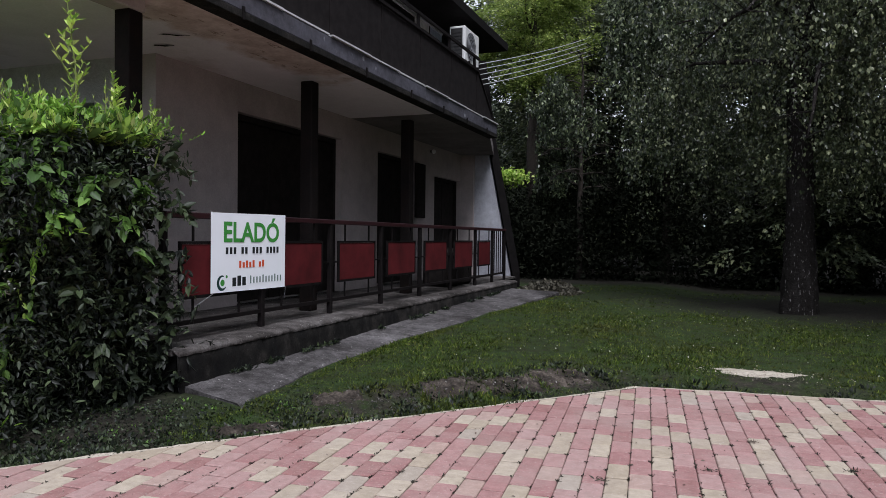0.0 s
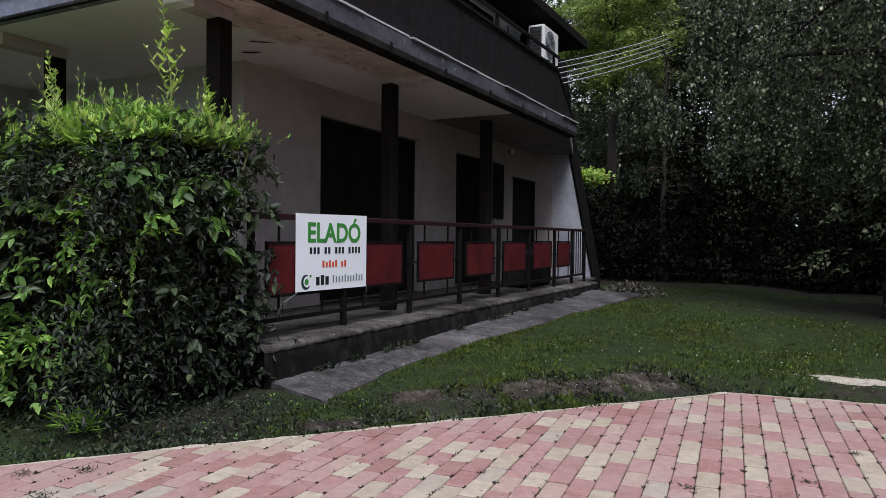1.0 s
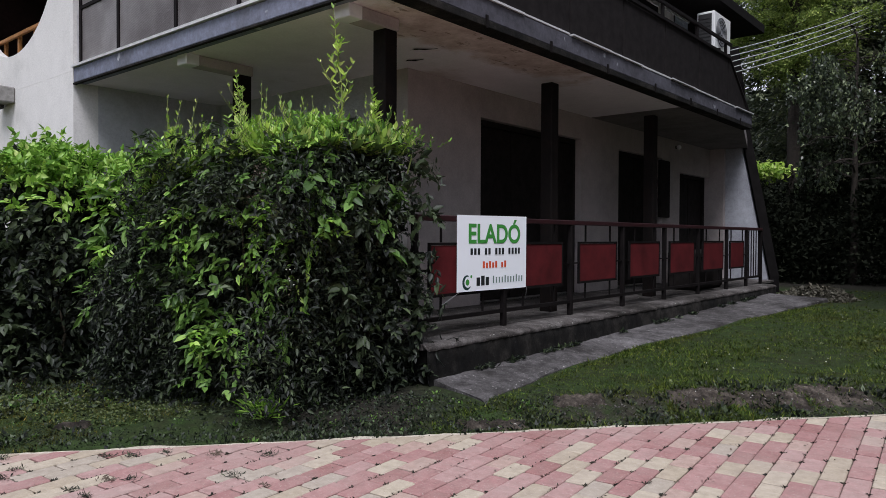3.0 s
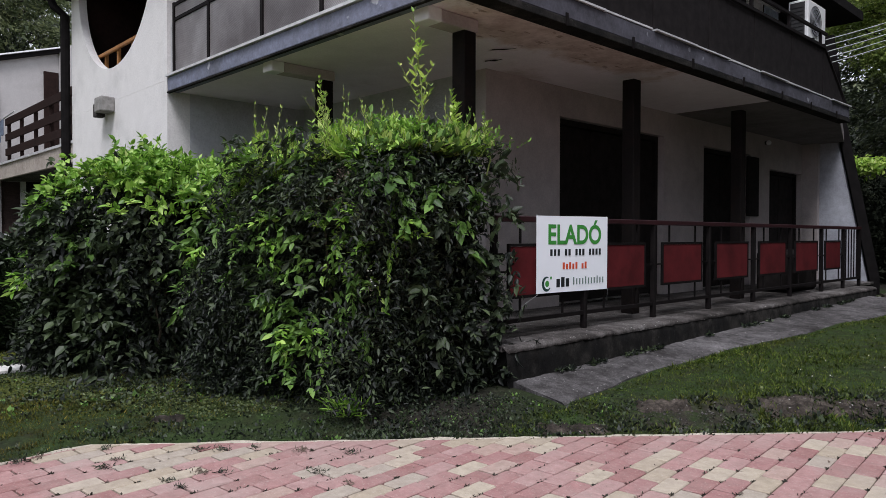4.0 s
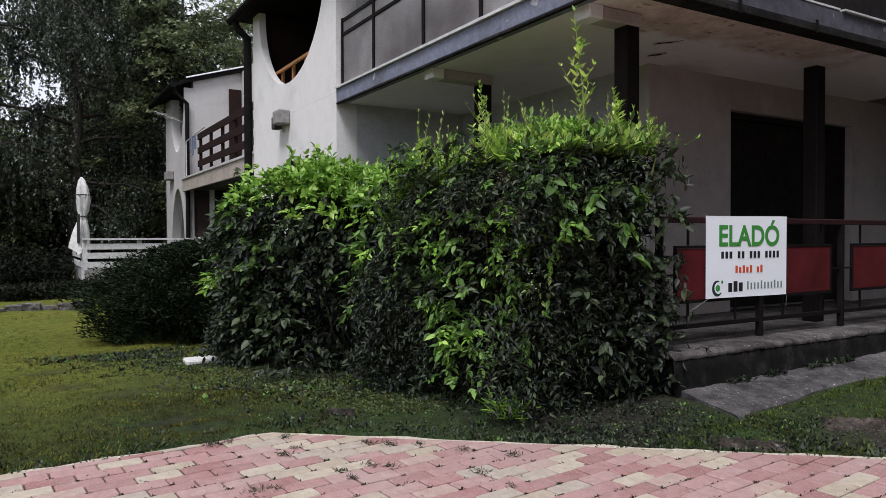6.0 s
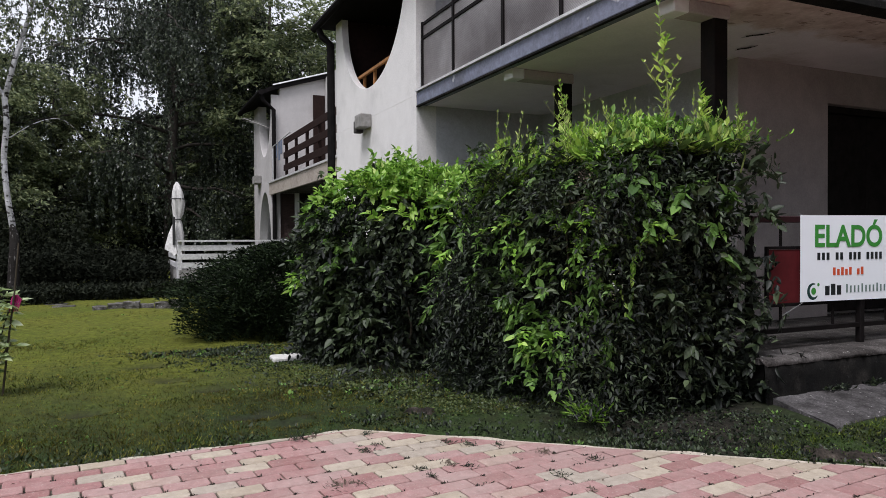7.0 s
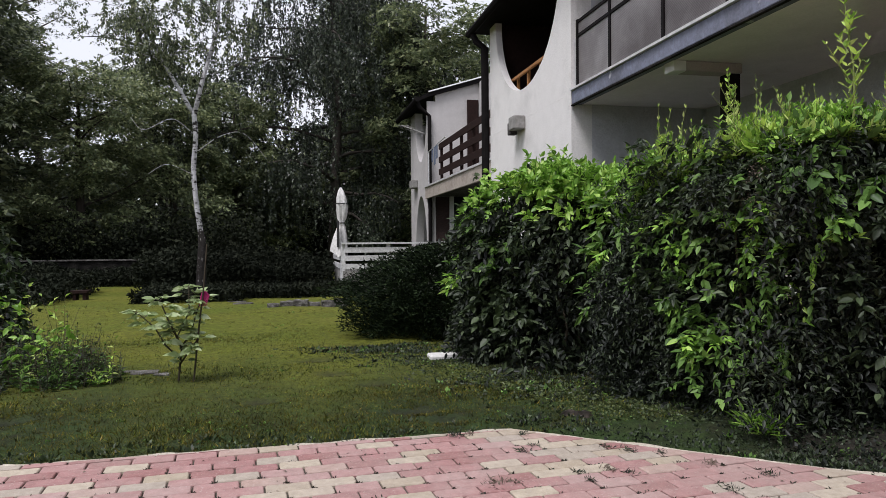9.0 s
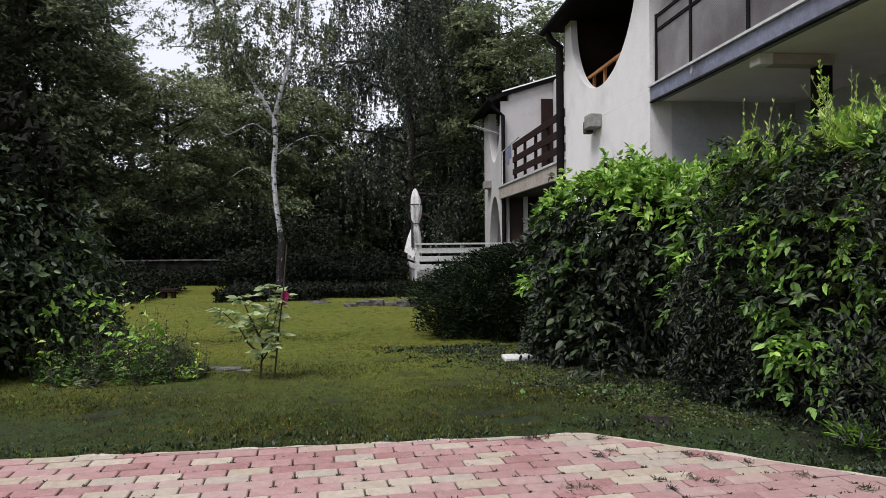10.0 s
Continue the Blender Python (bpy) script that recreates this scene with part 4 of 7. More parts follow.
# ---------------------------------------------------------------- terrace railing
RX = -3.72
fence = empty("terrace_railing", (RX, 9, PZ), "dark steel terrace railing with red infill panels", "railing")
posts = [4.4, 5.67, 6.94, 8.22, 9.5, 10.77, 12.05, 13.09, 13.94]
for y in posts:
    part("post", boxes((RX - 0.025, RX + 0.025, y - 0.025, y + 0.025, PZ, 1.42), bevel=0.004), M_STEEL, fence)
part("top_rail", boxes((RX - 0.03, RX + 0.03, posts[0], posts[-1] + 0.03, 1.42, 1.47), bevel=0.006), M_TOPRAIL, fence, "maroon painted top rail")
for a, b in zip(posts, posts[1:]):
    part("bottom_rail", boxes((RX - 0.018, RX + 0.018, a + 0.026, b - 0.026, PZ + 0.13, PZ + 0.165)), M_STEEL, fence)
    if b < 13.5:
        m = (a + b) / 2
        h = min(0.44, (b - a) / 2 - 0.18)
        sheet_panel = part("panel", boxes((RX - 0.008, RX + 0.008, m - h, m + h, 0.79, 1.21), bevel=0.002), M_RED, fence, "dark red sheet panel")
        part("panel_frame", boxes((RX - 0.014, RX + 0.014, m - h - 0.02, m + h + 0.02, 1.212, 1.235), (RX - 0.014, RX + 0.014, m - h - 0.02, m + h + 0.02, 0.765, 0.788),
                                  (RX - 0.014, RX + 0.014, m - h - 0.02, m - h - 0.001, 0.788, 1.212), (RX - 0.014, RX + 0.014, m + h + 0.001, m + h + 0.02, 0.788, 1.212)), M_STEEL, sheet_panel)
        for y in (m - 0.3, m + 0.3):
            part("bar", boxes((RX - 0.008, RX + 0.008, y - 0.008, y + 0.008, 1.236, 1.42)), M_STEEL, fence)
            part("bar", boxes((RX - 0.008, RX + 0.008, y - 0.008, y + 0.008, PZ + 0.166, 0.764)), M_STEEL, fence)
        part("bar", boxes((RX - 0.008, RX + 0.008, a + 0.026, m - h - 0.021, 0.99, 1.006)), M_STEEL, fence)
        part("bar", boxes((RX - 0.008, RX + 0.008, m + h + 0.021, b - 0.026, 0.99, 1.006)), M_STEEL, fence)
    else:
        for k in range(1, 6):
            y = a + (b - a) * k / 6
            part("bar", boxes((RX - 0.008, RX + 0.008, y - 0.008, y + 0.008, PZ + 0.166, 1.42)), M_STEEL, fence)
# a covered stack of things behind the railing
thing("storage_box", boxes((-4.45, -3.95, 11.35, 12.6, PZ, 1.08), bevel=0.05), M_SHUTTER, "dark storage box standing on the terrace", "box")

# ---------------------------------------------------------------- banner on the railing
SX = RX + 0.034
banner = empty("sale_banner", (SX, 5.48, 0.79), "white for-sale banner tied to the railing", "banner")


def sheet():
    bm = bmesh.new()
    n, m = 24, 14
    g = [[None] * (m + 1) for _ in range(n + 1)]
    for i in range(n + 1):
        for j in range(m + 1):
            u, v = i / n, j / m
            y, z = 4.914 + 1.095 * u, 0.79 + 0.693 * v
            g[i][j] = bm.verts.new((SX + 0.0012 * math.sin(5 * u + 3 * v), y, z + 0.008 * math.cos(3.1 * u) * (0.5 - v)))
    for i in range(n):
        for j in range(m):
            bm.faces.new((g[i][j], g[i + 1][j], g[i + 1][j + 1], g[i][j + 1]))
    r = bmesh.ops.extrude_face_region(bm, geom=bm.faces[:])
    bmesh.ops.translate(bm, vec=(-0.003, 0, 0), verts=[e for e in r["geom"] if isinstance(e, bmesh.types.BMVert)])
    return bm


printed = part("sheet", sheet(), M_BANNER, banner, "white printed sheet")


def ink(u0, u1, v0, v1):
    return (SX + 0.0014, SX + 0.0024, 4.914 + 1.095 * u0, 4.914 + 1.095 * u1, 0.79 + 0.693 * (1 - v1), 0.79 + 0.693 * (1 - v0))


def lettering(text, u0, u1, v0, v1, mat, parent, squeeze=None):
    cu = bpy.data.curves.new("lettering", "FONT")
    cu.body, cu.size, cu.extrude = text, 1.0, 0.002
    cu.offset = 0.026
    ob = bpy.data.objects.new("lettering", cu)
    scene.collection.objects.link(ob)
    me = bpy.data.meshes.new_from_object(ob.evaluated_get(bpy.context.evaluated_depsgraph_get()))
    bpy.data.objects.remove(ob)
    co = np.empty(len(me.vertices) * 3)
    me.vertices.foreach_get("co", co)
    co = co.reshape(-1, 3)
    lo, hi = co.min(axis=0), co.max(axis=0)
    u = u0 + (u1 - u0) * (co[:, 0] - lo[0]) / (hi[0] - lo[0])
    v = v1 + (v0 - v1) * (co[:, 1] - lo[1]) / (hi[1] - lo[1])
    out = np.stack([SX + 0.0014 + (co[:, 2] - lo[2]) * 0.25, 4.914 + 1.095 * u, 0.79 + 0.693 * (1 - v)], axis=1)
    me.vertices.foreach_set("co", out.ravel())
    me.materials.clear()
    me.materials.append(mat)
    me.update()
    ob = part("lettering", me, mat, parent, "green capital letters ELADÓ")
    return ob


lettering("ELADÓ", 0.15, 0.9, 0.045, 0.375, M_GREENINK, printed)
def bars(pattern, u0, u1, v0, v1, mat, label, fill=0.62):
    """One bar for each character of a line that is not spelt out."""
    w = (u1 - u0) / len(pattern)
    for k, ch in enumerate(pattern):
        if ch != " ":
            part("print_bar", boxes(ink(u0 + w * (k + 0.5 - fill / 2), u0 + w * (k + 0.5 + fill / 2), v0 + (0.02 if ch == "l" else 0), v1)), mat, printed, label)


bars("xxx xx xxx xxxx", 0.165, 0.905, 0.435, 0.52, M_BLACKINK, "dark bar in place of a digit")
bars("xlxlx lx", 0.335, 0.69, 0.61, 0.7, M_ORANGEINK, "orange bar of print")
bars("lxl", 0.25, 0.44, 0.8, 0.93, M_BLACKINK, "dark bar of bold print", 0.75)
bars("xlllxlllxll", 0.475, 0.95, 0.81, 0.91, plain("grey_green_ink", (0.16, 0.22, 0.2), 0.5, var=0.05), "thin grey bar of light print", 0.4)
bm = bmesh.new()
yc, zc = 4.914 + 1.095 * 0.135, 0.79 + 0.693 * 0.125
tube(bm, [(SX + 0.008, yc + 0.058 * math.cos(a), zc + 0.058 * math.sin(a)) for a in (radians(70 + 250 * k / 20) for k in range(21))], [0.004 + 0.012 * math.sin(math.pi * k / 20) for k in range(21)], 6)
for v in bm.verts:
    v.co.x = SX + 0.0018 + 0.04 * (v.co.x - SX - 0.008)
part("emblem", bm, M_DARKINK, printed, "dark open ring emblem")
bm = bmesh.new()
bmesh.ops.create_circle(bm, cap_ends=True, radius=0.028, segments=20, matrix=Matrix.Translation((SX + 0.0028, yc, zc)) @ Matrix.Rotation(radians(90), 4, "Y"))
bmesh.ops.create_circle(bm, cap_ends=True, radius=0.014, segments=14, matrix=Matrix.Translation((SX + 0.0028, yc + 0.055, zc + 0.05)) @ Matrix.Rotation(radians(90), 4, "Y"))
part("emblem", bm, M_GREENINK, printed)
for y, z, dy, dz in ((4.94, 0.79, -0.2, -0.1), (6.02, 0.79, 0.03, -0.12), (4.945, 1.475, -0.01, 0.02), (6.02, 1.475, 0.01, 0.02)):
    bm = bmesh.new()
    tube(bm, [(SX, y, z), (SX - 0.03, y + dy, z + dz)], [0.0015, 0.0015], 4)
    part("tie", bm, M_CORD, printed)
# ---------------------------------------------------------------- second house of the row
house2 = empty("house", (-22, 8, 0), "white rendered neighbouring house with a brown wooden balcony", "house")
part("wing_wall", ring_panel(-28.6, -25.05, 3.5, 6.45, -26.35, 6.45, 1.2, 2.07, 4.95, 5.25, upper_open=True), M_STUCCO_OLD, house2, "white wall with an oval opening")
part("wing_wall", ring_panel(-28.6, -25.05, 0.0, 3.5, -26.35, 0.0, 1.28, 3.08, 4.95, 5.25, lower_open=True), M_STUCCO_OLD, house2, "white wall with an arched opening")
part("wall", boxes((-25.35, -12.9, 6.9, 7.2, 0, 7.2)), M_STUCCO_OLD, house2)


def gable_side():
    bm = bmesh.new()
    prof = [(5.252, 2.98), (6.898, 2.98), (6.898, 7.2), (5.252, 6.69)]
    a = [bm.verts.new((-25.35, y, z)) for y, z in prof]
    b = [bm.verts.new((-25.05, y, z)) for y, z in prof]
    bm.faces.new(a)
    bm.faces.new(b[::-1])
    for i in range(4):
        bm.faces.new((a[i], b[i], b[(i + 1) % 4], a[(i + 1) % 4]))
    return bm


part("side_wall", gable_side(), M_STUCCO_OLD, house2)
part("wall", boxes((-28.6, -28.3, 5.252, 6.898, 0, 6.1)), M_STUCCO_OLD, house2)
part("balcony_slab", boxes((-25.1, -12.9, 4.97, 6.898, 2.98, 3.36)), M_CONCRETE, house2)
part("fascia", boxes((-25.15, -12.95, 4.88, 4.968, 2.9, 3.3)), worn("beige_fascia", (0.42, 0.37, 0.32), (0.28, 0.24, 0.2), 0.5, 2, 30), house2, "beige timber fascia")
part("flashing", boxes((-25.2, -12.95, 4.84, 4.968, 3.302, 3.36)), M_FLASH, house2)
rail2 = empty("balustrade", (-20, 4.95, 3.36), "dark brown plank balcony railing", "")
rail2.parent, rail2.location = house2, Vector((-20, 4.95, 3.36)) - house2.location
for z in (3.55, 3.96, 4.4):
    part("plank", boxes((-22.95, -13.0, 4.93, 4.97, z, z + 0.2), bevel=0.005), M_BROWN, rail2)
for k in range(7):
    part("post", boxes((-22.9 + 1.4 * k, -22.8 + 1.4 * k, 4.972, 5.05, 3.36, 4.6)), M_BROWN, rail2)
bm = bmesh.new()
tube(bm, [(-24.75, 4.92, 4.55), (-21.8, 4.92, 4.68)], [0.02, 0.02], 6)
tube(bm, [(-24.2, 4.98, 4.58), (-21.8, 5.1, 4.7)], [0.015, 0.015], 6)
tube(bm, [(-24.7, 4.93, 3.36), (-24.7, 4.93, 4.55)], [0.02, 0.02], 6)
rack = thing("drying_rack", bm, M_FLASH, "thin white clothes rail beside the brown balcony planks", "drying rack")
bm = boxes((-24.0, -23.98, 4.9, 4.94, 4.1, 4.57), (-23.7, -23.45, 4.91, 4.93, 3.98, 4.6), (-23.3, -23.1, 4.9, 4.93, 4.15, 4.6), bevel=0.006)
thing("laundry", bm, plain("faded_blue_cloth", (0.13, 0.16, 0.22), 0.9, var=0.3), "faded blue and grey washing hung on the rail", "laundry")
part("shutter", boxes((-25.046, -24.99, 6.45, 6.88, 3.4, 6.55), bevel=0.01), M_BROWN, house2, "brown louvred shutter")
part("wall", boxes((-25.5, -25.2, 5.252, 6.898, 0, 2.978)), M_BRICK, house2, "rough dark stone facing")
part("window_sill", boxes((-25.198, -24.9, 5.252, 6.898, 1.12, 1.34)), M_WHITE, house2)
for y in (5.84, 6.41):
    part("window_frame", boxes((-25.1, -24.96, y - 0.07, y + 0.07, 1.342, 2.978)), M_WHITE, house2)
part("window_pane", boxes((-25.06, -25.03, 5.912, 6.338, 1.342, 2.978)), M_GLASS, house2)


def two_pitch_roof():
    """A shallow slope that ends in a low eave."""
    bm = bmesh.new()
    prof = [(4.66, 6.44), (5.0, 6.6), (9.5, 7.99), (9.5, 8.13), (4.98, 6.74), (4.6, 6.55)]
    a = [bm.verts.new((-29.3, y, z)) for y, z in prof]
    b = [bm.verts.new((-24.9, y, z)) for y, z in prof]
    bm.faces.new(a)
    bm.faces.new(b[::-1])
    for i in range(6):
        bm.faces.new((a[i], b[i], b[(i + 1) % 6], a[(i + 1) % 6]))
    return bm


part("roof", two_pitch_roof(), M_ROOF, house2, "dark pitched roof")
bm = bmesh.new()
tube(bm, [(-24.88, 4.98, 6.76), (-24.88, 9.5, 8.15)], [0.03, 0.03], 4)
part("verge_strip", bm, M_FLASH, house2, "pale metal verge strip")
bm = bmesh.new()
tube(bm, [(-29.6, 4.56, 6.47), (-24.8, 4.56, 6.47)], [0.1, 0.1], 8)
tube(bm, [(-24.95, 4.58, 6.4), (-24.95, 4.66, 6.2), (-24.95, 5.02, 5.9), (-24.95, 5.02, 0)], [0.07] * 4, 8)
part("gutter", bm, M_ROOF, house2)
bm = bmesh.new()
tube(bm, [(-24.9, 4.84, 5.24), (-25.45, 4.05, 5.62)], [0.016, 0.016], 5)
for k in range(6):
    c = Vector((-25.4 + 0.07 * k, 4.12 + 0.1 * k, 5.59 - 0.048 * k))
    tube(bm, [c - Vector((0.07, 0.2, 0)), c + Vector((0.07, 0.2, 0))], [0.007, 0.007], 4)
part("aerial", bm, M_STONE, house2, "television aerial")
spout2 = part("rain_spout", boxes((-27.7, -27.0, 4.72, 4.948, 3.45, 3.76), bevel=0.02), M_STONE, house2)

# white plank terrace enclosure and folded parasol
deck = empty("garden_fence", (-17, 2, 0), "white plank fence round a raised garden terrace", "fence")
for z in (0.66, 0.86, 1.06):
    part("plank", boxes((-17.03, -17.0, 1.32, 4.7, z, z + 0.13), bevel=0.004), M_TIMBERWHITE, deck)
    part("plank", boxes((-20.5, -17.05, 1.25, 1.28, z, z + 0.13), bevel=0.004), M_TIMBERWHITE, deck)
part("cap", boxes((-17.08, -16.96, 1.24, 4.75, 1.27, 1.31)), M_TIMBERWHITE, deck)
for y in (1.3, 2.4, 3.5, 4.6):
    part("post", boxes((-17.1, -17.032, y - 0.045, y + 0.045, 0.2, 1.27)), M_TIMBERWHITE, deck)
part("base", boxes((-20.5, -17.0, 1.28, 4.7, -0.1, 0.62)), M_STONE, deck)


def parasol():
    um = empty("parasol", (-17.5, 1.28, 0), "folded cream garden parasol tied with cords", "parasol")
    bm = bmesh.new()
    tube(bm, [(-17.5, 1.28, 0), (-17.5, 1.28, 2.68)], [0.03, 0.025], 8)
    part("pole", bm, M_FLASH, um)
    bm = bmesh.new()
    rows = []
    prof = [(1.02, 0.2), (1.2, 0.19), (1.45, 0.16), (1.7, 0.1), (1.8, 0.06), (1.92, 0.11), (2.15, 0.14), (2.42, 0.12), (2.6, 0.07), (2.68, 0.02)]
    for z, r in prof:
        ring = []
        for k in range(20):
            a = 2 * math.pi * k / 20
            rr = r * (1 + 0.3 * math.cos(5 * a + 1.3 * z)) * (0.9 + 0.2 * math.sin(a + 3 * z))
            ring.append(bm.verts.new((-17.5 + rr * math.cos(a), 1.28 + rr * math.sin(a), z + (0.08 * math.sin(3 * a) if z < 1.1 else 0))))
        rows.append(ring)
    for a, b in zip(rows, rows[1:]):
        for k in range(20):
            bm.faces.new((a[k], a[(k + 1) % 20], b[(k + 1) % 20], b[k]))
    part("canopy", bm, M_CANVAS, um, "folded cream cloth", smooth=True)
    for zz, rr in ((1.8, 0.075), (2.28, 0.155)):
        bm = bmesh.new()
        tube(bm, [(-17.5 + rr * math.cos(2 * math.pi * k / 14), 1.28 + rr * math.sin(2 * math.pi * k / 14), zz) for k in range(15)], [0.014] * 15, 5)
        part("strap", bm, M_GRILLE, um, "dark tie cord")
    bm = bmesh.new()
    box(bm, -17.33, -17.27, 1.16, 1.22, 1.2, 1.85)
    part("crank_box", bm, M_GRILLE, um)
    part("foot", boxes((-17.9, -17.1, 0.88, 1.68, -0.1, 0.06)), M_STONE, um)


parasol()

# ---------------------------------------------------------------- planting
def in_block(n, xs, fronts, backs, z0, z1, shell, seed_amp=0.12, under=0.0):
    """Random places near the outer faces of a block of planting whose front line bends."""
    x = spread(n, xs[0], xs[-1])
    z1 = np.interp(x, xs, z1)
    f, b = np.interp(x, xs, fronts), np.interp(x, xs, backs)
    lump = seed_amp * (np.sin(3.1 * x + 1.7) + np.sin(5.3 * x))
    which = rng.random(n)
    depth = rng.exponential(shell, n)
    y = np.where(which < 0.55, f + depth, f + (b - f) * rng.random(n))
    z = z0 + (z1 - z0) * rng.random(n)
    z = np.where(which > 0.78, z1 - depth, z)
    y = y + 0.09 * np.sin(4.1 * z + 2.0 * x) + lump * 0.5 + 0.07 * np.sin(9 * z + 7 * x) + 0.05 * np.sin(13 * x - 11 * z) + 0.18 * np.clip((z - z1 + 0.45) / 0.45, 0, 1) ** 2
    z = z + np.where(which > 0.78, lump * 0.5, 0)
    side = (which >= 0.55) & (which <= 0.78)
    x = np.where(side, np.where(rng.random(n) < 0.6, xs[-1] - depth, xs[0] + depth), x)
    y = y + 0.1 * np.sin(2.6 * x + 3.1 * z) * np.sin(3.7 * z - 1.4 * x)
    cave = np.sin(5.1 * x + 1.3 * z + 0.5) * np.sin(2.9 * z + 3.3 * x + 1) + 0.4 * np.sin(11 * x - 6 * z)
    y = y + np.where(which < 0.55, 0.34 * np.clip((cave - 0.25) / 0.4, 0, 1), 0.0)
    # the end of the hedge is bare below and overhangs
    hollow = np.clip((z1 - 0.42 - z) / 0.45, 0, 1) * np.clip((x - xs[-1] + 0.85) / 0.4, 0, 1)
    y = y + np.where(which < 0.55, under * hollow, 0.0)
    x = x - np.where(side, 0.4 * under * hollow, 0.0)
    return np.stack([x, y, np.maximum(z, z0)], axis=1), which


def outward(pos, n, down=0.4):
    d = rng.normal(size=(n, 3)) * 0.75
    d[:, 1] -= 0.55
    d[:, 2] -= down * (0.4 + rng.random(n))
    return d


def twig_leaves(base, way, length, per, size, mat, name, parent, wide=0.42, sag=0.3, label="", fine=True, lift=-0.35):
    """Leafy twigs: paired leaves along short drooping lines."""
    way = unit(way)
    side = unit(np.cross(way, rng.normal(size=base.shape)))
    P, A = [], []
    for k in range(per):
        t = (k // 2 + 1) / (per // 2)
        s = 1.0 if k % 2 else -1.0
        P.append(base + way * (length * t)[:, None] - np.array([0, 0, 1.0]) * (sag * length * t * t)[:, None])
        A.append(way * 0.7 + side * s * 0.9 + np.array([0, 0, lift]) + rng.normal(size=base.shape) * 0.25)
    P, A = np.concatenate(P), np.concatenate(A)
    part(name, leaf_mesh(name, P, A, size * (0.5 + 0.8 * rng.random(len(P))), mat, wide, 0.25, fine, 0.18), mat, parent, label, kind="stuff")


def hedge_twigs(count, xs, fronts, backs, zs, size, parent, crest, crest_mat, under=0.0, droop=1.0, wide=0.4):
    """Drooping leafy twigs over the faces of a hedge; the ones along its top are fresh."""
    base, which = in_block(count, xs, fronts, backs, 0.06, zs, 0.05, 0.12, under)
    way = rng.normal(size=(count, 3)) * 0.55
    way[:, 2] += 0.25
    way[:, 1] -= np.where(which < 0.55, 1.0, 0.0)
    way[:, 0] += np.where((which >= 0.55) & (which <= 0.78), np.where(base[:, 0] > 0.5 * (xs[0] + xs[-1]), 0.9, -0.9), 0.0)
    way[:, 2] += np.where(which > 0.78, 0.9, 0.0)
    L = spread(count, 0.1, 0.24)
    top = np.interp(base[:, 0], xs, zs)
    edge = 0.22 + 0.07 * np.sin(6 * base[:, 0]) + 0.05 * np.sin(13 * base[:, 0] + 2)
    high = rng.random(count) < crest * np.clip((base[:, 2] - top + edge) / 0.16, 0, 1)
    mid = ~high & (rng.random(count) < np.clip((base[:, 2] - top + edge + 0.24) / 0.4, 0.035, 0.5))
    rest = ~high & ~mid
    twig_leaves(base[rest], way[rest], L[rest], 10, size, M_HEDGE, "foliage", parent, wide, droop, label="dark green hedge leaves")
    twig_leaves(base[mid], way[mid], L[mid], 8, size * 1.05, M_MIDHEDGE, "mid_foliage", parent, wide, droop, label="mid green hedge leaves")
    twig_leaves(base[high], way[high], L[high] * 0.7, 8, size * 1.05, crest_mat, "crest_foliage", parent, wide, 0.0, label="bright new leaves on top", lift=0.35)


def shoots(count, xs, fronts, backs, z1, height, pairs, mat, name, parent, size=0.065, lean_out=0.12, wide=0.3):
    """Upright young shoots with paired narrow leaves on top of a hedge, in uneven clusters."""
    x = spread(count, xs[0] + 0.04, xs[-1] - 0.02)
    f, b = np.interp(x, xs, fronts), np.interp(x, xs, backs)
    y = f + 0.02 + (b - f) * 0.8 * rng.random(count) ** 1.3
    tall = 0.55 + 0.3 * np.sin(7.3 * x + 2 * y) + 0.3 * np.sin(17.0 * x + 5 * y)
    h = height * (0.25 + 0.95 * rng.random(count) ** 2.2) * np.clip(tall, 0.3, 1.2)
    lean = rng.normal(size=(count, 2)) * lean_out
    z0 = np.interp(x, xs, z1) - 0.14 + 0.06 * np.sin(3.1 * x) + 0.05 * np.sin(5.3 * x)
    turn = spread(count, 0, 6.28)
    P, A, S = [], [], []
    for k in range(pairs):
        t = (k - 0.3 + 0.5 * rng.random(count)) / (pairs - 0.5)
        c = np.stack([x + lean[:, 0] * t * t, y + lean[:, 1] * t * t, z0 + h * t], axis=1)
        for s in (0, 1):
            a = turn + 1.57 * k + math.pi * s + rng.normal(size=count) * 0.35
            o = 1.1 - 0.7 * t
            P.append(c)
            A.append(np.stack([np.cos(a) * o, np.sin(a) * o, 0.7 + 0.9 * t + rng.normal(size=count) * 0.15], axis=1))
            S.append(size * (1.05 - 0.6 * t) * (0.7 + 0.6 * rng.random(count)))
    part(name, leaf_mesh(name, np.concatenate(P), np.concatenate(A), np.concatenate(S), mat, wide, 0.3, True, 0.06), mat, parent, kind="stuff")
    stems = bmesh.new()
    for i in range(count):
        tube(stems, [(x[i], y[i], z0[i] + 0.02), (x[i] + lean[i, 0] * 0.3, y[i] + lean[i, 1] * 0.3, z0[i] + h[i] * 0.55), (x[i] + lean[i, 0], y[i] + lean[i, 1], z0[i] + h[i])], [0.004, 0.003, 0.0015], 3)
    part("stem_growth", stems, M_STEM, parent, kind="stuff")


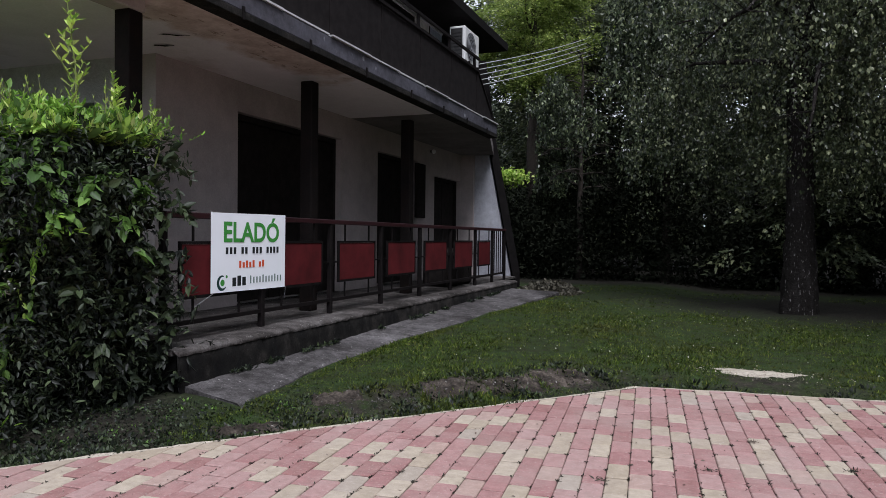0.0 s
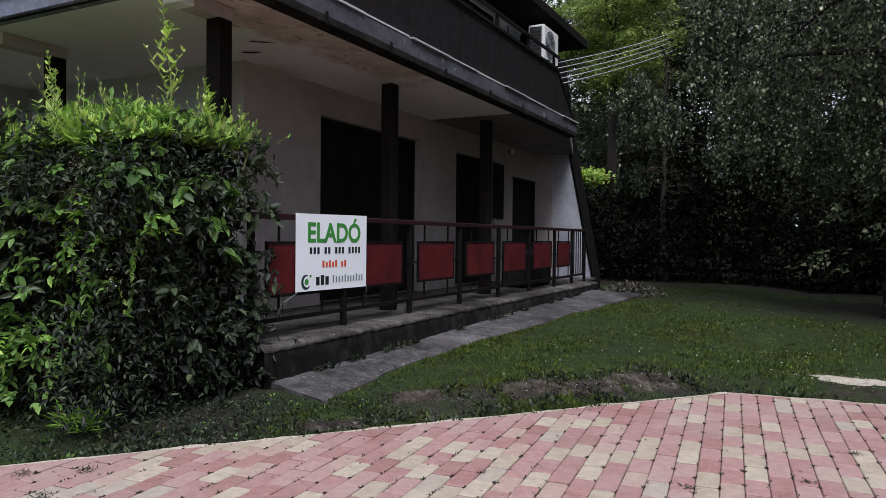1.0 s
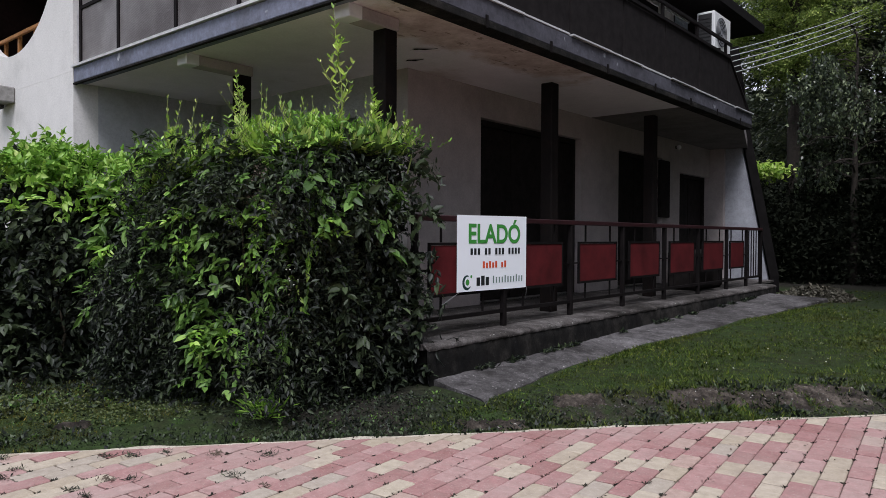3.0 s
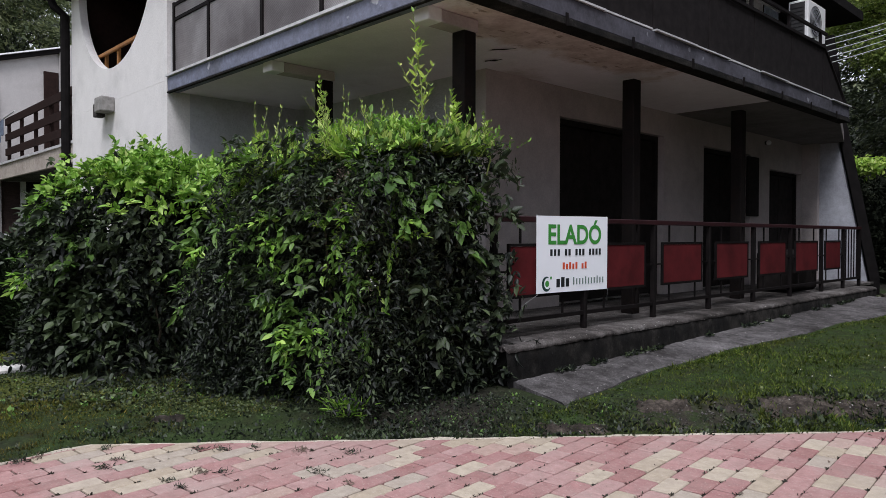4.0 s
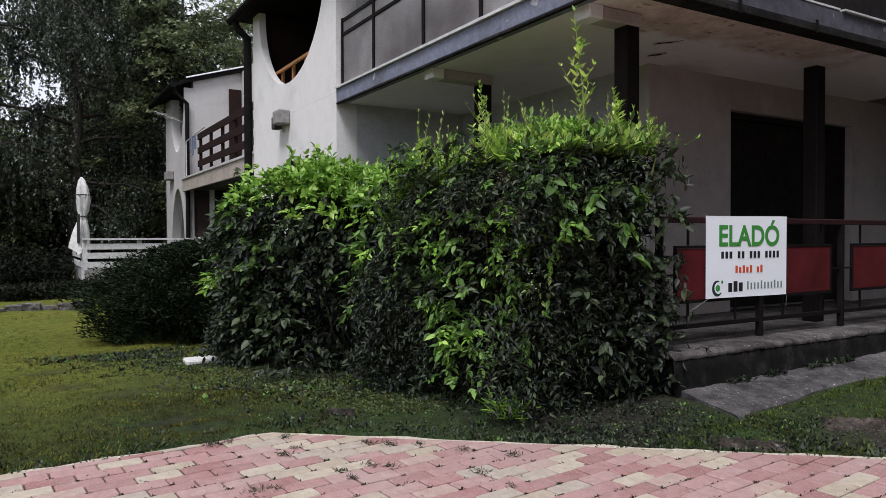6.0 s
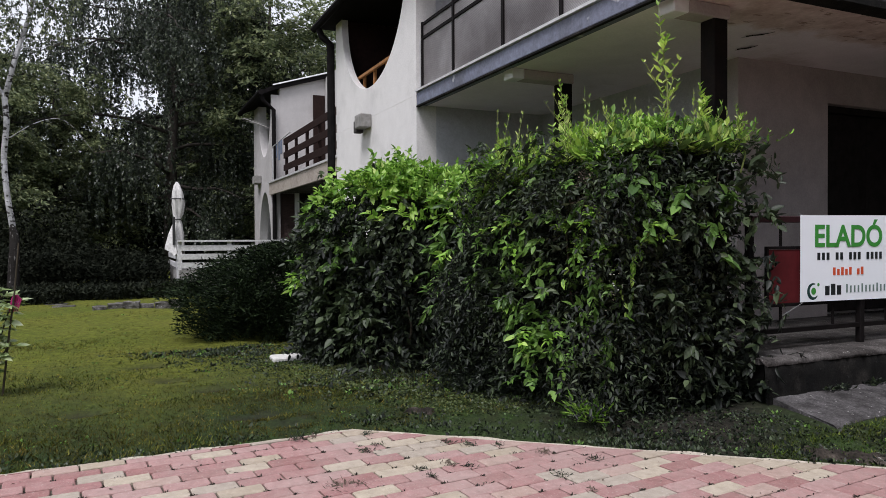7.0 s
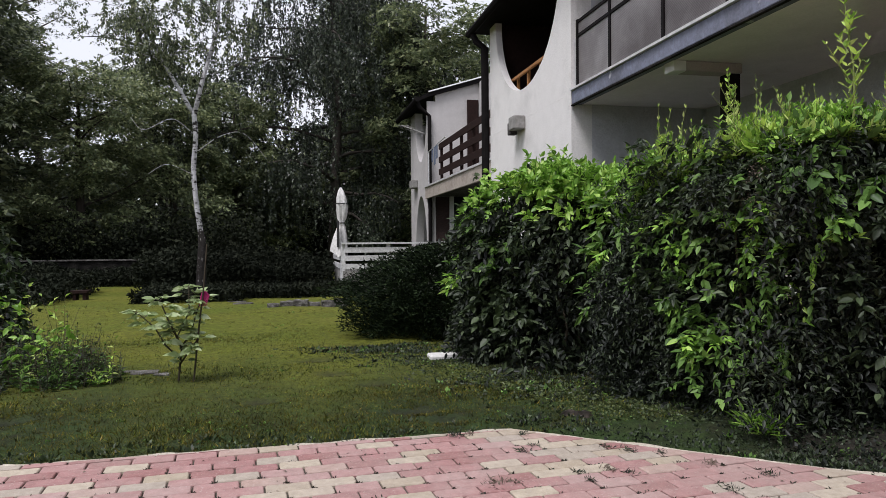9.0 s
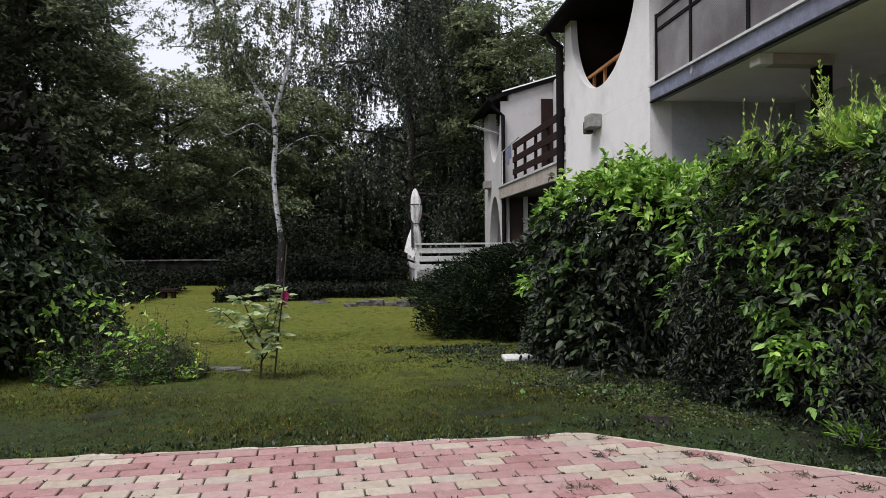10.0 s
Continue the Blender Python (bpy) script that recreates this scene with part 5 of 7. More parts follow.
def sprays(centres, reach, count, mat, parent, size, name="spray", wide=0.5, nodes=4):
    """Loose arching sprays of fresh leaves, three leaflets to a node, in front of a hedge."""
    P, A, S = [], [], []
    for c in centres:
        for _ in range(count):
            d = rng.normal(size=3) * 0.75 + np.array([0.1, -0.55, 0.2])
            d /= np.linalg.norm(d)
            q = np.array(c) + rng.normal(size=3) * reach * np.array([0.35, 0.1, 0.45])
            L = reach * rng.uniform(0.35, 0.9)
            for k in range(nodes):
                t = (k + 1) / nodes
                p = q + d * L * t - np.array([0, 0, 0.45 * L * t * t])
                for s in (-1, 0, 1):
                    if rng.random() < 0.2:
                        continue
                    P.append(p)
                    A.append(d * (1 if s == 0 else 0.45) + np.cross(d, [0, 0, 1]) * s * 0.8 + rng.normal(size=3) * 0.3 - np.array([0, 0, 0.35]))
                    S.append(size * (1.1 if s == 0 else 0.8) * rng.uniform(0.55, 1.15))
    part(name, leaf_mesh(name, np.array(P), np.array(A), np.array(S), mat, wide, 0.25, True, 0.25), mat, parent, kind="stuff")


def stems_in(xs, fronts, backs, z1, count, parent):
    bm = bmesh.new()
    for _ in range(count):
        x = rng.uniform(xs[0] + 0.2, xs[-1] - 0.4)
        f, b = np.interp(x, xs, fronts), np.interp(x, xs, backs)
        y = rng.uniform(f + 0.4, b - 0.1)
        p = np.array([x, y, -0.05])
        pts = [tuple(p)]
        for k in range(4):
            p = p + np.array([rng.normal() * 0.08, rng.normal() * 0.08, (z1 + 0.05) / 4])
            pts.append(tuple(p))
        tube(bm, pts, [0.016, 0.013, 0.01, 0.007, 0.004], 5)
    part("branchwork", bm, M_TWIG, parent, kind="stuff")


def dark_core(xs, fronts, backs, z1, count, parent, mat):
    """The dense inner leaves that close the hedge, their colour darkened for the shade inside."""
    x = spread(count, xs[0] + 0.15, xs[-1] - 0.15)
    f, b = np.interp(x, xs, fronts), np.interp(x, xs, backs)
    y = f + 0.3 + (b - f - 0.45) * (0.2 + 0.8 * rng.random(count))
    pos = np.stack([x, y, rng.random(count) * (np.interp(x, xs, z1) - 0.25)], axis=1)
    part("inner_foliage", leaf_mesh("inner_foliage", pos, rng.normal(size=(count, 3)), 0.13 * (0.7 + 0.6 * rng.random(count)), mat, 0.6), mat, parent, "inner leaves coloured dark for the shade inside", kind="stuff")


# clipped hedge beside the terrace
H1X, H1F, H1B = [-5.42, -5.12, -4.6, -4.1, -3.85, -3.6], [2.95, 2.74, 2.84, 2.97, 3.18, 3.42], [4.0, 4.15, 4.25, 4.3, 4.35, 4.35]
H1Z = [1.66, 1.84, 2.0, 2.02, 2.08, 2.02]
hedge = empty("hedge", (-4.4, 3.4, 0), "tall clipped privet hedge with bright young shoots", "hedge")
hedge_twigs(4300, H1X, H1F, H1B, H1Z, 0.05, hedge, 0.72, M_FRESH, 0.25, 0.95)
pos, which = in_block(9000, H1X, [f + 0.14 for f in H1F], H1B, 0.06, [z - 0.12 for z in H1Z], 0.12, 0.12, 0.1)
part("foliage", leaf_mesh("foliage", pos, outward(pos, len(pos), 0.9), 0.055 * (0.5 + 0.9 * rng.random(len(pos))), M_HEDGE, 0.42, 0.3, False, 0.2), M_HEDGE, hedge, "dark green hedge leaves", kind="stuff")
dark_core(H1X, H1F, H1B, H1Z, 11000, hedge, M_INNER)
stems_in(H1X, H1F, H1B, 1.8, 45, hedge)
shoots(110, H1X[:4], H1F[:4], H1B[:4], H1Z[:4], 0.58, 9, M_SHOOT, "young_growth", hedge, 0.07, 0.07, 0.34)
shoots(330, H1X, H1F, H1B, H1Z, 0.48, 9, M_SHOOT, "young_growth", hedge, 0.064, 0.09, 0.31)
shoots(220, H1X, H1F, H1B, H1Z, 0.38, 7, M_FRESH, "young_growth", hedge, 0.066, 0.1, 0.33)
shoots(120, H1X, H1F, H1B, H1Z, 0.3, 7, M_VINE, "young_growth", hedge, 0.066, 0.12, 0.33)
shoots(120, H1X[3:], H1F[3:], H1B[3:], H1Z[3:], 0.36, 5, M_VINE, "broad_growth", hedge, 0.115, 0.1, 0.52)
shoots(90, H1X[3:], H1F[3:], H1B[3:], H1Z[3:], 0.4, 5, M_SHOOT, "broad_growth", hedge, 0.115, 0.1, 0.5)


def tall_shoot(x, y, z, h, parent, size):
    """One shoot that stands out of the hedge, with a few side twigs."""
    bm = bmesh.new()
    P, A, S = [], [], []
    main = [(x + 0.03 * math.sin(5 * t), y + 0.02 * math.sin(4 * t), z - 0.2 + (h + 0.2) * t) for t in (0, 0.25, 0.5, 0.75, 1.0)]
    tube(bm, main, [0.007, 0.006, 0.005, 0.004, 0.002], 5)
    lines = [(np.array(main[0]) + np.array([0, 0, 0.2]), np.array(main[-1]), 13, size)]
    for k in range(7):
        f = 0.08 + 0.1 * k
        a = 2.4 * k + rng.uniform(-0.5, 0.5)
        p = np.array([x, y, z + h * f])
        q = p + np.array([math.cos(a), math.sin(a), 1.3]) * h * rng.uniform(0.14, 0.24) * (1.1 - f)
        tube(bm, [tuple(p), tuple(q)], [0.006, 0.003], 4)
        lines.append((p, q, 4, size * 0.9))
    for p, q, nodes, s in lines:
        for k in range(nodes):
            t = (k + 1 + rng.uniform(-0.25, 0.25)) / nodes
            for j in (0, 1):
                a = 1.57 * k + math.pi * j + rng.normal() * 0.4
                P.append(p + (q - p) * t)
                A.append([math.cos(a), math.sin(a), 0.6 + 0.7 * t + rng.normal() * 0.25])
                S.append(s * (1.15 - 0.55 * t) * rng.uniform(0.6, 1.2))
    part("tall_shoot", leaf_mesh("tall_shoot", np.array(P), np.array(A), np.array(S), M_SHOOT, 0.4, 0.3, True, 0.08), M_SHOOT, parent, kind="stuff")
    part("branchwork", bm, M_STEM, parent, kind="stuff")


tall_shoot(-3.65, 3.5, 2.05, 0.86, hedge, 0.095)
tall_shoot(-4.42, 3.2, 2.0, 0.52, hedge, 0.065)
tall_shoot(-3.72, 3.95, 2.0, 0.42, hedge, 0.085)
tall_shoot(-3.62, 4.2, 1.98, 0.3, hedge, 0.05)
tall_shoot(-5.05, 3.0, 1.9, 0.3, hedge, 0.06)
# fresh creeper over the dark face, in separate patches
sprays([(x, float(np.interp(x, H1X, H1F)) - 0.03, z) for x, z in zip(spread(16, -4.9, -3.7), spread(16, 0.5, 1.75))], 0.22, 2, M_VINE, hedge, 0.09, wide=0.55)
sprays([(x, float(np.interp(x, H1X, H1F)) - 0.02, z) for x, z in zip(spread(12, -4.15, -3.62), spread(12, 1.35, 1.92))], 0.2, 2, M_VINE, hedge, 0.105, wide=0.65)
sprays([(x, float(np.interp(x, H1X, H1F)) - 0.02, z) for x, z in zip(spread(14, -5.2, -3.65), spread(14, 1.6, 1.95))], 0.2, 3, M_MIDHEDGE, hedge, 0.085, wide=0.45)
sprays([(-4.46, 2.81, 0.8), (-4.37, 2.83, 0.6), (-4.27, 2.85, 0.72), (-4.2, 2.87, 0.5), (-4.1, 2.9, 0.62), (-4.3, 2.84, 0.46)], 0.24, 6, M_VINE, hedge, 0.085, wide=0.52)
sprays([(-4.4, 2.8, 0.74), (-4.3, 2.82, 0.64), (-4.2, 2.85, 0.55), (-4.12, 2.88, 0.66)], 0.22, 2, M_FRESH, hedge, 0.08, wide=0.5)
sprays([(-3.98, 3.02, 0.66), (-4.0, 3.0, 0.5), (-3.8, 3.16, 0.58)], 0.2, 5, M_VINE, hedge, 0.07, wide=0.34)
sprays([(-4.58, 2.8, 1.42), (-4.46, 2.83, 1.6), (-4.7, 2.78, 1.5), (-4.5, 2.8, 1.3), (-4.56, 2.8, 1.15)], 0.22, 2, M_FRESH, hedge, 0.07)
sprays([(-3.9, 3.08, 1.42), (-3.72, 3.26, 1.5), (-3.84, 3.12, 1.3), (-3.98, 3.02, 1.22), (-3.78, 3.2, 1.12), (-3.66, 3.32, 1.36)], 0.26, 5, M_FRESH, hedge, 0.07)
sprays([(-4.54, 2.8, 1.38), (-3.86, 3.1, 1.3), (-3.74, 3.22, 1.18), (-3.95, 3.04, 1.1)], 0.24, 5, M_VINE, hedge, 0.075)
sprays([(-4.32, 2.87, 1.06), (-4.16, 2.9, 1.66), (-3.95, 3.06, 0.98), (-3.78, 3.2, 0.72), (-3.9, 3.1, 0.85), (-4.9, 2.74, 1.3), (-4.85, 2.74, 1.0)], 0.24, 5, M_VINE, hedge, 0.085)
sprays([(-3.72, 3.26, 1.7), (-3.58, 3.7, 1.72), (-3.56, 4.05, 1.66), (-3.58, 3.52, 1.62), (-3.58, 3.85, 1.45)], 0.2, 4, M_VINE, hedge, 0.115, wide=0.6)
sprays([(-5.5, 2.62, 0.97), (-5.42, 2.62, 1.05), (-5.45, 2.72, 1.42)], 0.26, 6, M_VINE, hedge, 0.12, wide=0.34)
sprays([(-5.45, 2.64, 1.06)], 0.2, 3, M_FRESH, hedge, 0.12, wide=0.34)
sprays([(x, float(np.interp(x, H1X, H1F)) - 0.02, z) for x, z in zip(spread(16, -5.3, -3.7), spread(16, 0.25, 1.7))], 0.26, 4, M_MIDHEDGE, hedge, 0.085, wide=0.4)
sprays([(-3.62, y, z) for y, z in zip(spread(20, 3.4, 4.4), spread(20, 0.5, 1.95))], 0.18, 5, M_MIDHEDGE, hedge, 0.095, wide=0.6)
sprays([(-3.6, y, z) for y, z in zip(spread(26, 3.5, 4.42), spread(26, 0.1, 1.3))], 0.2, 5, M_HEDGE, hedge, 0.095, wide=0.55)
sprays([(-3.5, 4.42, 0.62), (-3.48, 4.5, 0.75)], 0.2, 5, M_HEDGE, hedge, 0.08, wide=0.3)
n = 130
P = np.array([[-3.78, 2.98, 0.1]]) + rng.normal(size=(n, 3)) * np.array([0.09, 0.04, 0.03])
A = (P - np.array([[-3.78, 2.98, 0.02]])) * 6 + rng.normal(size=(n, 3)) * 0.4 + np.array([0, -0.2, 0.35])
part("low_tuft", leaf_mesh("low_tuft", P, A, 0.1 * (0.5 + 0.7 * rng.random(n)), M_FRESH, 0.2, 0.3, True, 0.2), M_FRESH, hedge, kind="stuff")
P = np.concatenate([np.array([c]) + rng.normal(size=(130, 3)) * np.array([0.035, 0.03, 0.05]) for c in ((-3.92, 3.02, 1.72), (-3.9, 3.0, 1.5), (-4.0, 2.98, 1.56))])
part("faded_flower", leaf_mesh("faded_flower", P, rng.normal(size=(len(P), 3)), 0.016, M_DEADFLOWER, 0.8), M_DEADFLOWER, hedge, kind="stuff")
P = np.array([[-3.68, 3.08, 1.0]]) + rng.normal(size=(26, 3)) * np.array([0.04, 0.02, 0.08])
part("small_blossom", leaf_mesh("small_blossom", P, rng.normal(size=(26, 3)), 0.016, M_BLOSSOM, 0.9), M_BLOSSOM, hedge, kind="stuff")

H2X, H2F, H2B = [-7.7, -7.1, -6.6, -6.15, -5.82], [2.15, 2.02, 2.22, 2.42, 2.7], [3.4, 3.6, 3.7, 3.75, 3.7]
H2Z = [1.3, 1.78, 2.0, 1.88, 1.6]
hedge_b = empty("hedge", (-6.5, 3, 0), "looser leafy hedge overgrown with light green vine", "hedge")
hedge_twigs(2300, H2X, H2F, H2B, H2Z, 0.072, hedge_b, 0.95, M_FRESH, 0.55, 0.7, 0.5)
pos, which = in_block(6500, H2X, [f + 0.16 for f in H2F], H2B, 0.06, [z - 0.12 for z in H2Z], 0.14, 0.16, 0.55)
part("foliage", leaf_mesh("foliage", pos, outward(pos, len(pos), 0.9), 0.07 * (0.6 + 0.8 * rng.random(len(pos))), M_HEDGE, 0.5, 0.25, False, 0.2), M_HEDGE, hedge_b, "dark green hedge leaves", kind="stuff")
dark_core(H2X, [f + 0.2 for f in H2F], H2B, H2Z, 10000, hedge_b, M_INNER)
stems_in(H2X, H2F, H2B, 1.8, 55, hedge_b)
shoots(60, H2X, H2F, H2B, H2Z, 0.3, 4, M_SHOOT, "young_growth", hedge_b, 0.11, 0.25, 0.5)
sprays([(x, float(np.interp(x, H2X, H2F)) + 0.05 + 0.5 * k, float(np.interp(x, H2X, H2Z)) - 0.03) for k in (0, 0.4, 0.8) for x in spread(11, -7.5, -5.9)], 0.22, 8, M_FRESH, hedge_b, 0.075, wide=0.7)
sprays([(x, float(np.interp(x, H2X, H2F)) - 0.05, float(np.interp(x, H2X, H2Z)) - 0.12) for x in spread(8, -7.4, -6.3)], 0.2, 6, M_FRESH, hedge_b, 0.075, wide=0.7)
sprays([(-7.62 + rng.normal() * 0.1, 2.06 + rng.normal() * 0.06, z) for z in spread(7, 0.85, 1.6)], 0.24, 4, M_VINE, hedge_b, 0.1)
sprays([(-7.8, 2.0, 1.05), (-7.95, 2.0, 0.98), (-7.7, 2.0, 1.15)], 0.26, 5, M_FRESH, hedge_b, 0.11)
sprays([(-7.65, 2.02, 0.5)], 0.14, 3, M_VINE, hedge_b, 0.11, wide=0.4)
# tiers of broad leaves held out flat
sprays([(x, float(np.interp(x, H2X, H2F)) - 0.04, z) for x, z in zip(spread(40, -7.55, -6.2), spread(40, 0.35, 1.6))], 0.3, 4, M_MIDHEDGE, hedge_b, 0.1, wide=0.68)
sprays([(x, float(np.interp(x, H2X, H2F)) - 0.04, z) for x, z in zip(spread(9, -7.4, -6.5), spread(9, 0.9, 1.65))], 0.26, 3, M_VINE, hedge_b, 0.1, wide=0.65)

# spreading juniper
jun = empty("juniper", (-9.6, 2.3, 0), "dark spreading juniper bush on the lawn", "bush")
n = 85000
a, u = spread(n, 0, 2 * math.pi), rng.random(n) ** 0.35
z = 0.02 + 1.22 * rng.random(n)
rad = (0.9 + 0.3 * np.clip(z / 0.6, 0, 1)) * u * np.interp(z, [0, 0.68, 0.98, 1.16, 1.3], [1, 1, 0.78, 0.5, 0.12]) * (1 + 0.12 * np.sin(5 * a + 2) + 0.1 * np.sin(11 * a + 4 * z) + 0.07 * np.sin(23 * a - 9 * z) + 0.05 * np.sin(17 * z + 8 * a))
pos = np.stack([-9.7 + 1.3 * rad * np.cos(a), 2.25 + 0.25 * z + 1.4 * rad * np.sin(a), z + 0.05 * np.sin(7 * a)], axis=1)
fan = 0.5 * np.sin(9 * a + 3 * z)
ax = np.stack([np.cos(a + fan), np.sin(a + fan), 0.1 + 0.45 * rng.random(n)], axis=1) + rng.normal(size=(n, 3)) * 0.45
part("needles", leaf_mesh("needles", pos, ax, 0.062 * (0.5 + 0.8 * rng.random(n)), M_JUNIPER, 0.36, 0.1, tri=True), M_JUNIPER, jun)
bm = bmesh.new()
for k in range(14):
    b = 2 * math.pi * k / 14
    tube(bm, [(-9.6, 2.4, -0.05), (-9.6 + 0.5 * math.cos(b), 2.4 + 0.4 * math.sin(b), 0.5), (-9.6 + 0.9 * math.cos(b), 2.4 + 0.8 * math.sin(b), 0.9)], [0.03, 0.02, 0.008], 5)
part("branchwork", bm, M_TWIG, jun)


def curved(points, n=24):
    """A smooth line through a few points."""
    p = [Vector(q) for q in points]
    p = [p[0] * 2 - p[1]] + p + [p[-1] * 2 - p[-2]]
    out = []
    for k in range(n + 1):
        f = k / n * (len(p) - 3)
        i = min(int(f), len(p) - 4)
        t, (a, b, c, d) = f - i, p[i:i + 4]
        out.append(tuple(0.5 * (2 * b + (c - a) * t + (2 * a - 5 * b + 4 * c - d) * t * t + (3 * b - a - 3 * c + d) * t ** 3)))
    return out


# trees
def limb_points(p, d, length, steps, sag, wander):
    pts = [np.array(p, dtype=float)]
    d = np.array(d, dtype=float)
    d /= np.linalg.norm(d)
    for _ in range(steps):
        d = d + rng.normal(size=3) * wander + np.array([0, 0, sag])
        d /= np.linalg.norm(d)
        pts.append(pts[-1] + d * length / steps)
    return pts


def strand_leaves(A, per, hang, clump, floor, holes):
    """Places and axes of small leaves strung on thin strands that hang from the anchors."""
    soft = np.sin(1.9 * A[:, 0] + 0.7 * A[:, 2]) + np.sin(1.7 * A[:, 1] - 0.9 * A[:, 2] + 1) + np.sin(2.3 * A[:, 2] + A[:, 0] - A[:, 1])
    A = A[soft > holes]
    n = len(A)
    length = hang * (0.25 + 0.75 * rng.random(n) ** 1.4)
    off = rng.normal(size=(n, 2)) * clump * 0.5
    sway = rng.normal(size=(n, 2)) * 0.09
    i = np.repeat(np.arange(n), per)
    t = rng.random(len(i))
    drop = t * length[i]
    bow = np.sin(2.2 * drop + 9 * sway[i, 0]) * 0.05
    pos = A[i] + np.stack([off[i, 0] * np.sqrt(t) + sway[i, 0] * drop + bow, off[i, 1] * np.sqrt(t) + sway[i, 1] * drop, 0.12 - drop], axis=1)
    pos = pos + rng.normal(size=pos.shape) * np.array([0.035, 0.035, 0.02])
    ax = np.stack([rng.normal(size=len(i)) * 0.6, rng.normal(size=len(i)) * 0.6, -0.7 - rng.random(len(i))], axis=1)
    keep = pos[:, 2] > floor + 0.9 * np.abs(np.sin(1.7 * pos[:, 0] + 2.3 * pos[:, 1]))
    return pos[keep], ax[keep]


def crown_tree(at, height, radius, leaves, size, bark, leaf_mat, label, bare=0.25, trunk_r=0.2, limbs=16, hang=0.0, lean=(0, 0), wide=0.5, category="tree", clump=0.5, floor=1.4, holes=-0.6, cone=0.65, rough=False, tri=False):
    """A tapered trunk with limbs, and leaf clumps along limbs and twigs; hang adds drooping strands."""
    t = empty("tree", at, label, category)
    o = np.array(at, dtype=float)
    trunk = bmesh.new()
    steps = 9
    line = [o + np.array([0, 0, -0.15])]
    for k in range(1, steps + 1):
        f = k / steps
        line.append(o + np.array([lean[0] * f + rng.normal() * 0.02 * height * 0.15, lean[1] * f + rng.normal() * 0.02 * height * 0.15, height * 0.93 * f]))
    radii = [trunk_r * (1.35 if k == 0 else 1) * (1 - 0.9 * k / steps) + 0.012 for k in range(steps + 1)]
    if rough:
        tube(trunk, curved([tuple(p) for p in line], 90), np.interp(np.linspace(0, 9, 91), range(10), radii), 22)
        for v in trunk.verts:
            q = Vector((v.co.x - o[0] - lean[0] * v.co.z / height, v.co.y - o[1] - lean[1] * v.co.z / height, 0))
            a = math.atan2(q.y, q.x)
            v.co += q * (0.13 * math.sin(7 * a + 3 * v.co.z) * math.sin(9 * v.co.z) + 0.1 * math.sin(11 * a - 5 * v.co.z) + 0.25 * max(0, 0.5 - v.co.z) * math.cos(5 * a))
    else:
        tube(trunk, [tuple(p) for p in line], radii, 8)
    anchors = []
    for k in range(limbs):
        f = bare + (0.95 - bare) * (k + 0.5) / limbs
        i = f * steps
        p = line[int(i)] + (line[min(int(i) + 1, steps)] - line[int(i)]) * (i - int(i))
        a = 2.4 * k + rng.uniform(-0.4, 0.4)
        shape = math.sin(math.pi * min(1, 0.18 + 0.82 * (1 - (f - bare) / (1 - bare)) ** 0.8)) * 0.35 + 0.65 * (1 - cone * (f - bare) / (1 - bare))
        L = radius * shape * rng.uniform(0.75, 1.2)
        pts = limb_points(p, (math.cos(a), math.sin(a), 0.55), L, 6, -0.04 - 0.1 * (hang > 0), 0.12)
        r0 = max(0.015, trunk_r * 0.38 * (1 - 0.7 * f))
        tube(trunk, [tuple(q) for q in pts], [r0 * (1 - 0.85 * j / 6) + 0.004 for j in range(7)], 5)
        for j in range(1, 7):
            anchors.append((pts[j], 0.35 + 0.65 * j / 6))
            if j > 1:
                for _ in range(2 if hang > 0 else 1):
                    tw = limb_points(pts[j], (rng.normal(), rng.normal(), 0.25), L * 0.3, 3, -0.05, 0.2)
                    tube(trunk, [tuple(q) for q in tw], [0.012, 0.009, 0.006, 0.003], 3)
                    anchors += [(q, 1.0) for q in (tw[1:] if hang > 0 else tw[2:])]
    part("trunk", trunk, bark, t, smooth=True)
    A = np.array([q for q, _ in anchors])
    w = np.array([s for _, s in anchors])
    if hang > 0:
        per = 46
        pick = rng.choice(len(A), size=leaves // per, p=w / w.sum())
        pos, ax = strand_leaves(A[pick] + rng.normal(size=(len(pick), 3)) * 0.12, per, hang, clump, o[2] + floor, holes)
    else:
        per = 40  # leaves of one flat bough
        boughs = leaves // per
        at_b = rng.choice(len(A), size=boughs, p=w / w.sum())
        start = A[at_b] + rng.normal(size=(boughs, 3)) * clump * np.array([1, 1, 0.7])
        out = A[at_b] - np.array([o[0], o[1], 0])
        out[:, 2] = 0
        way = unit(unit(out) + rng.normal(size=(boughs, 3)) * np.array([0.7, 0.7, 0.25]))
        side = unit(np.cross(way, np.array([[0, 0, 1.0]])))
        i = np.repeat(np.arange(boughs), per)
        along, across = rng.random(len(i)), rng.normal(size=len(i))
        reach = 4.2 * size
        pos = start[i] + way[i] * (along * reach)[:, None] + side[i] * (across * reach * 0.3)[:, None] - np.array([0, 0, 0.4 * reach]) * (along ** 2 + 0.25 * across ** 2)[:, None] + rng.normal(size=(len(i), 3)) * 0.04
        ax = way[i] + side[i] * across[:, None] * 0.6 + rng.normal(size=(len(i), 3)) * 0.45 + np.array([0, 0, -0.45])
    part("crown", leaf_mesh("crown", pos, ax, size * (0.6 + 0.8 * rng.random(len(pos))), leaf_mat, wide, tri=tri), leaf_mat, t)
    return t


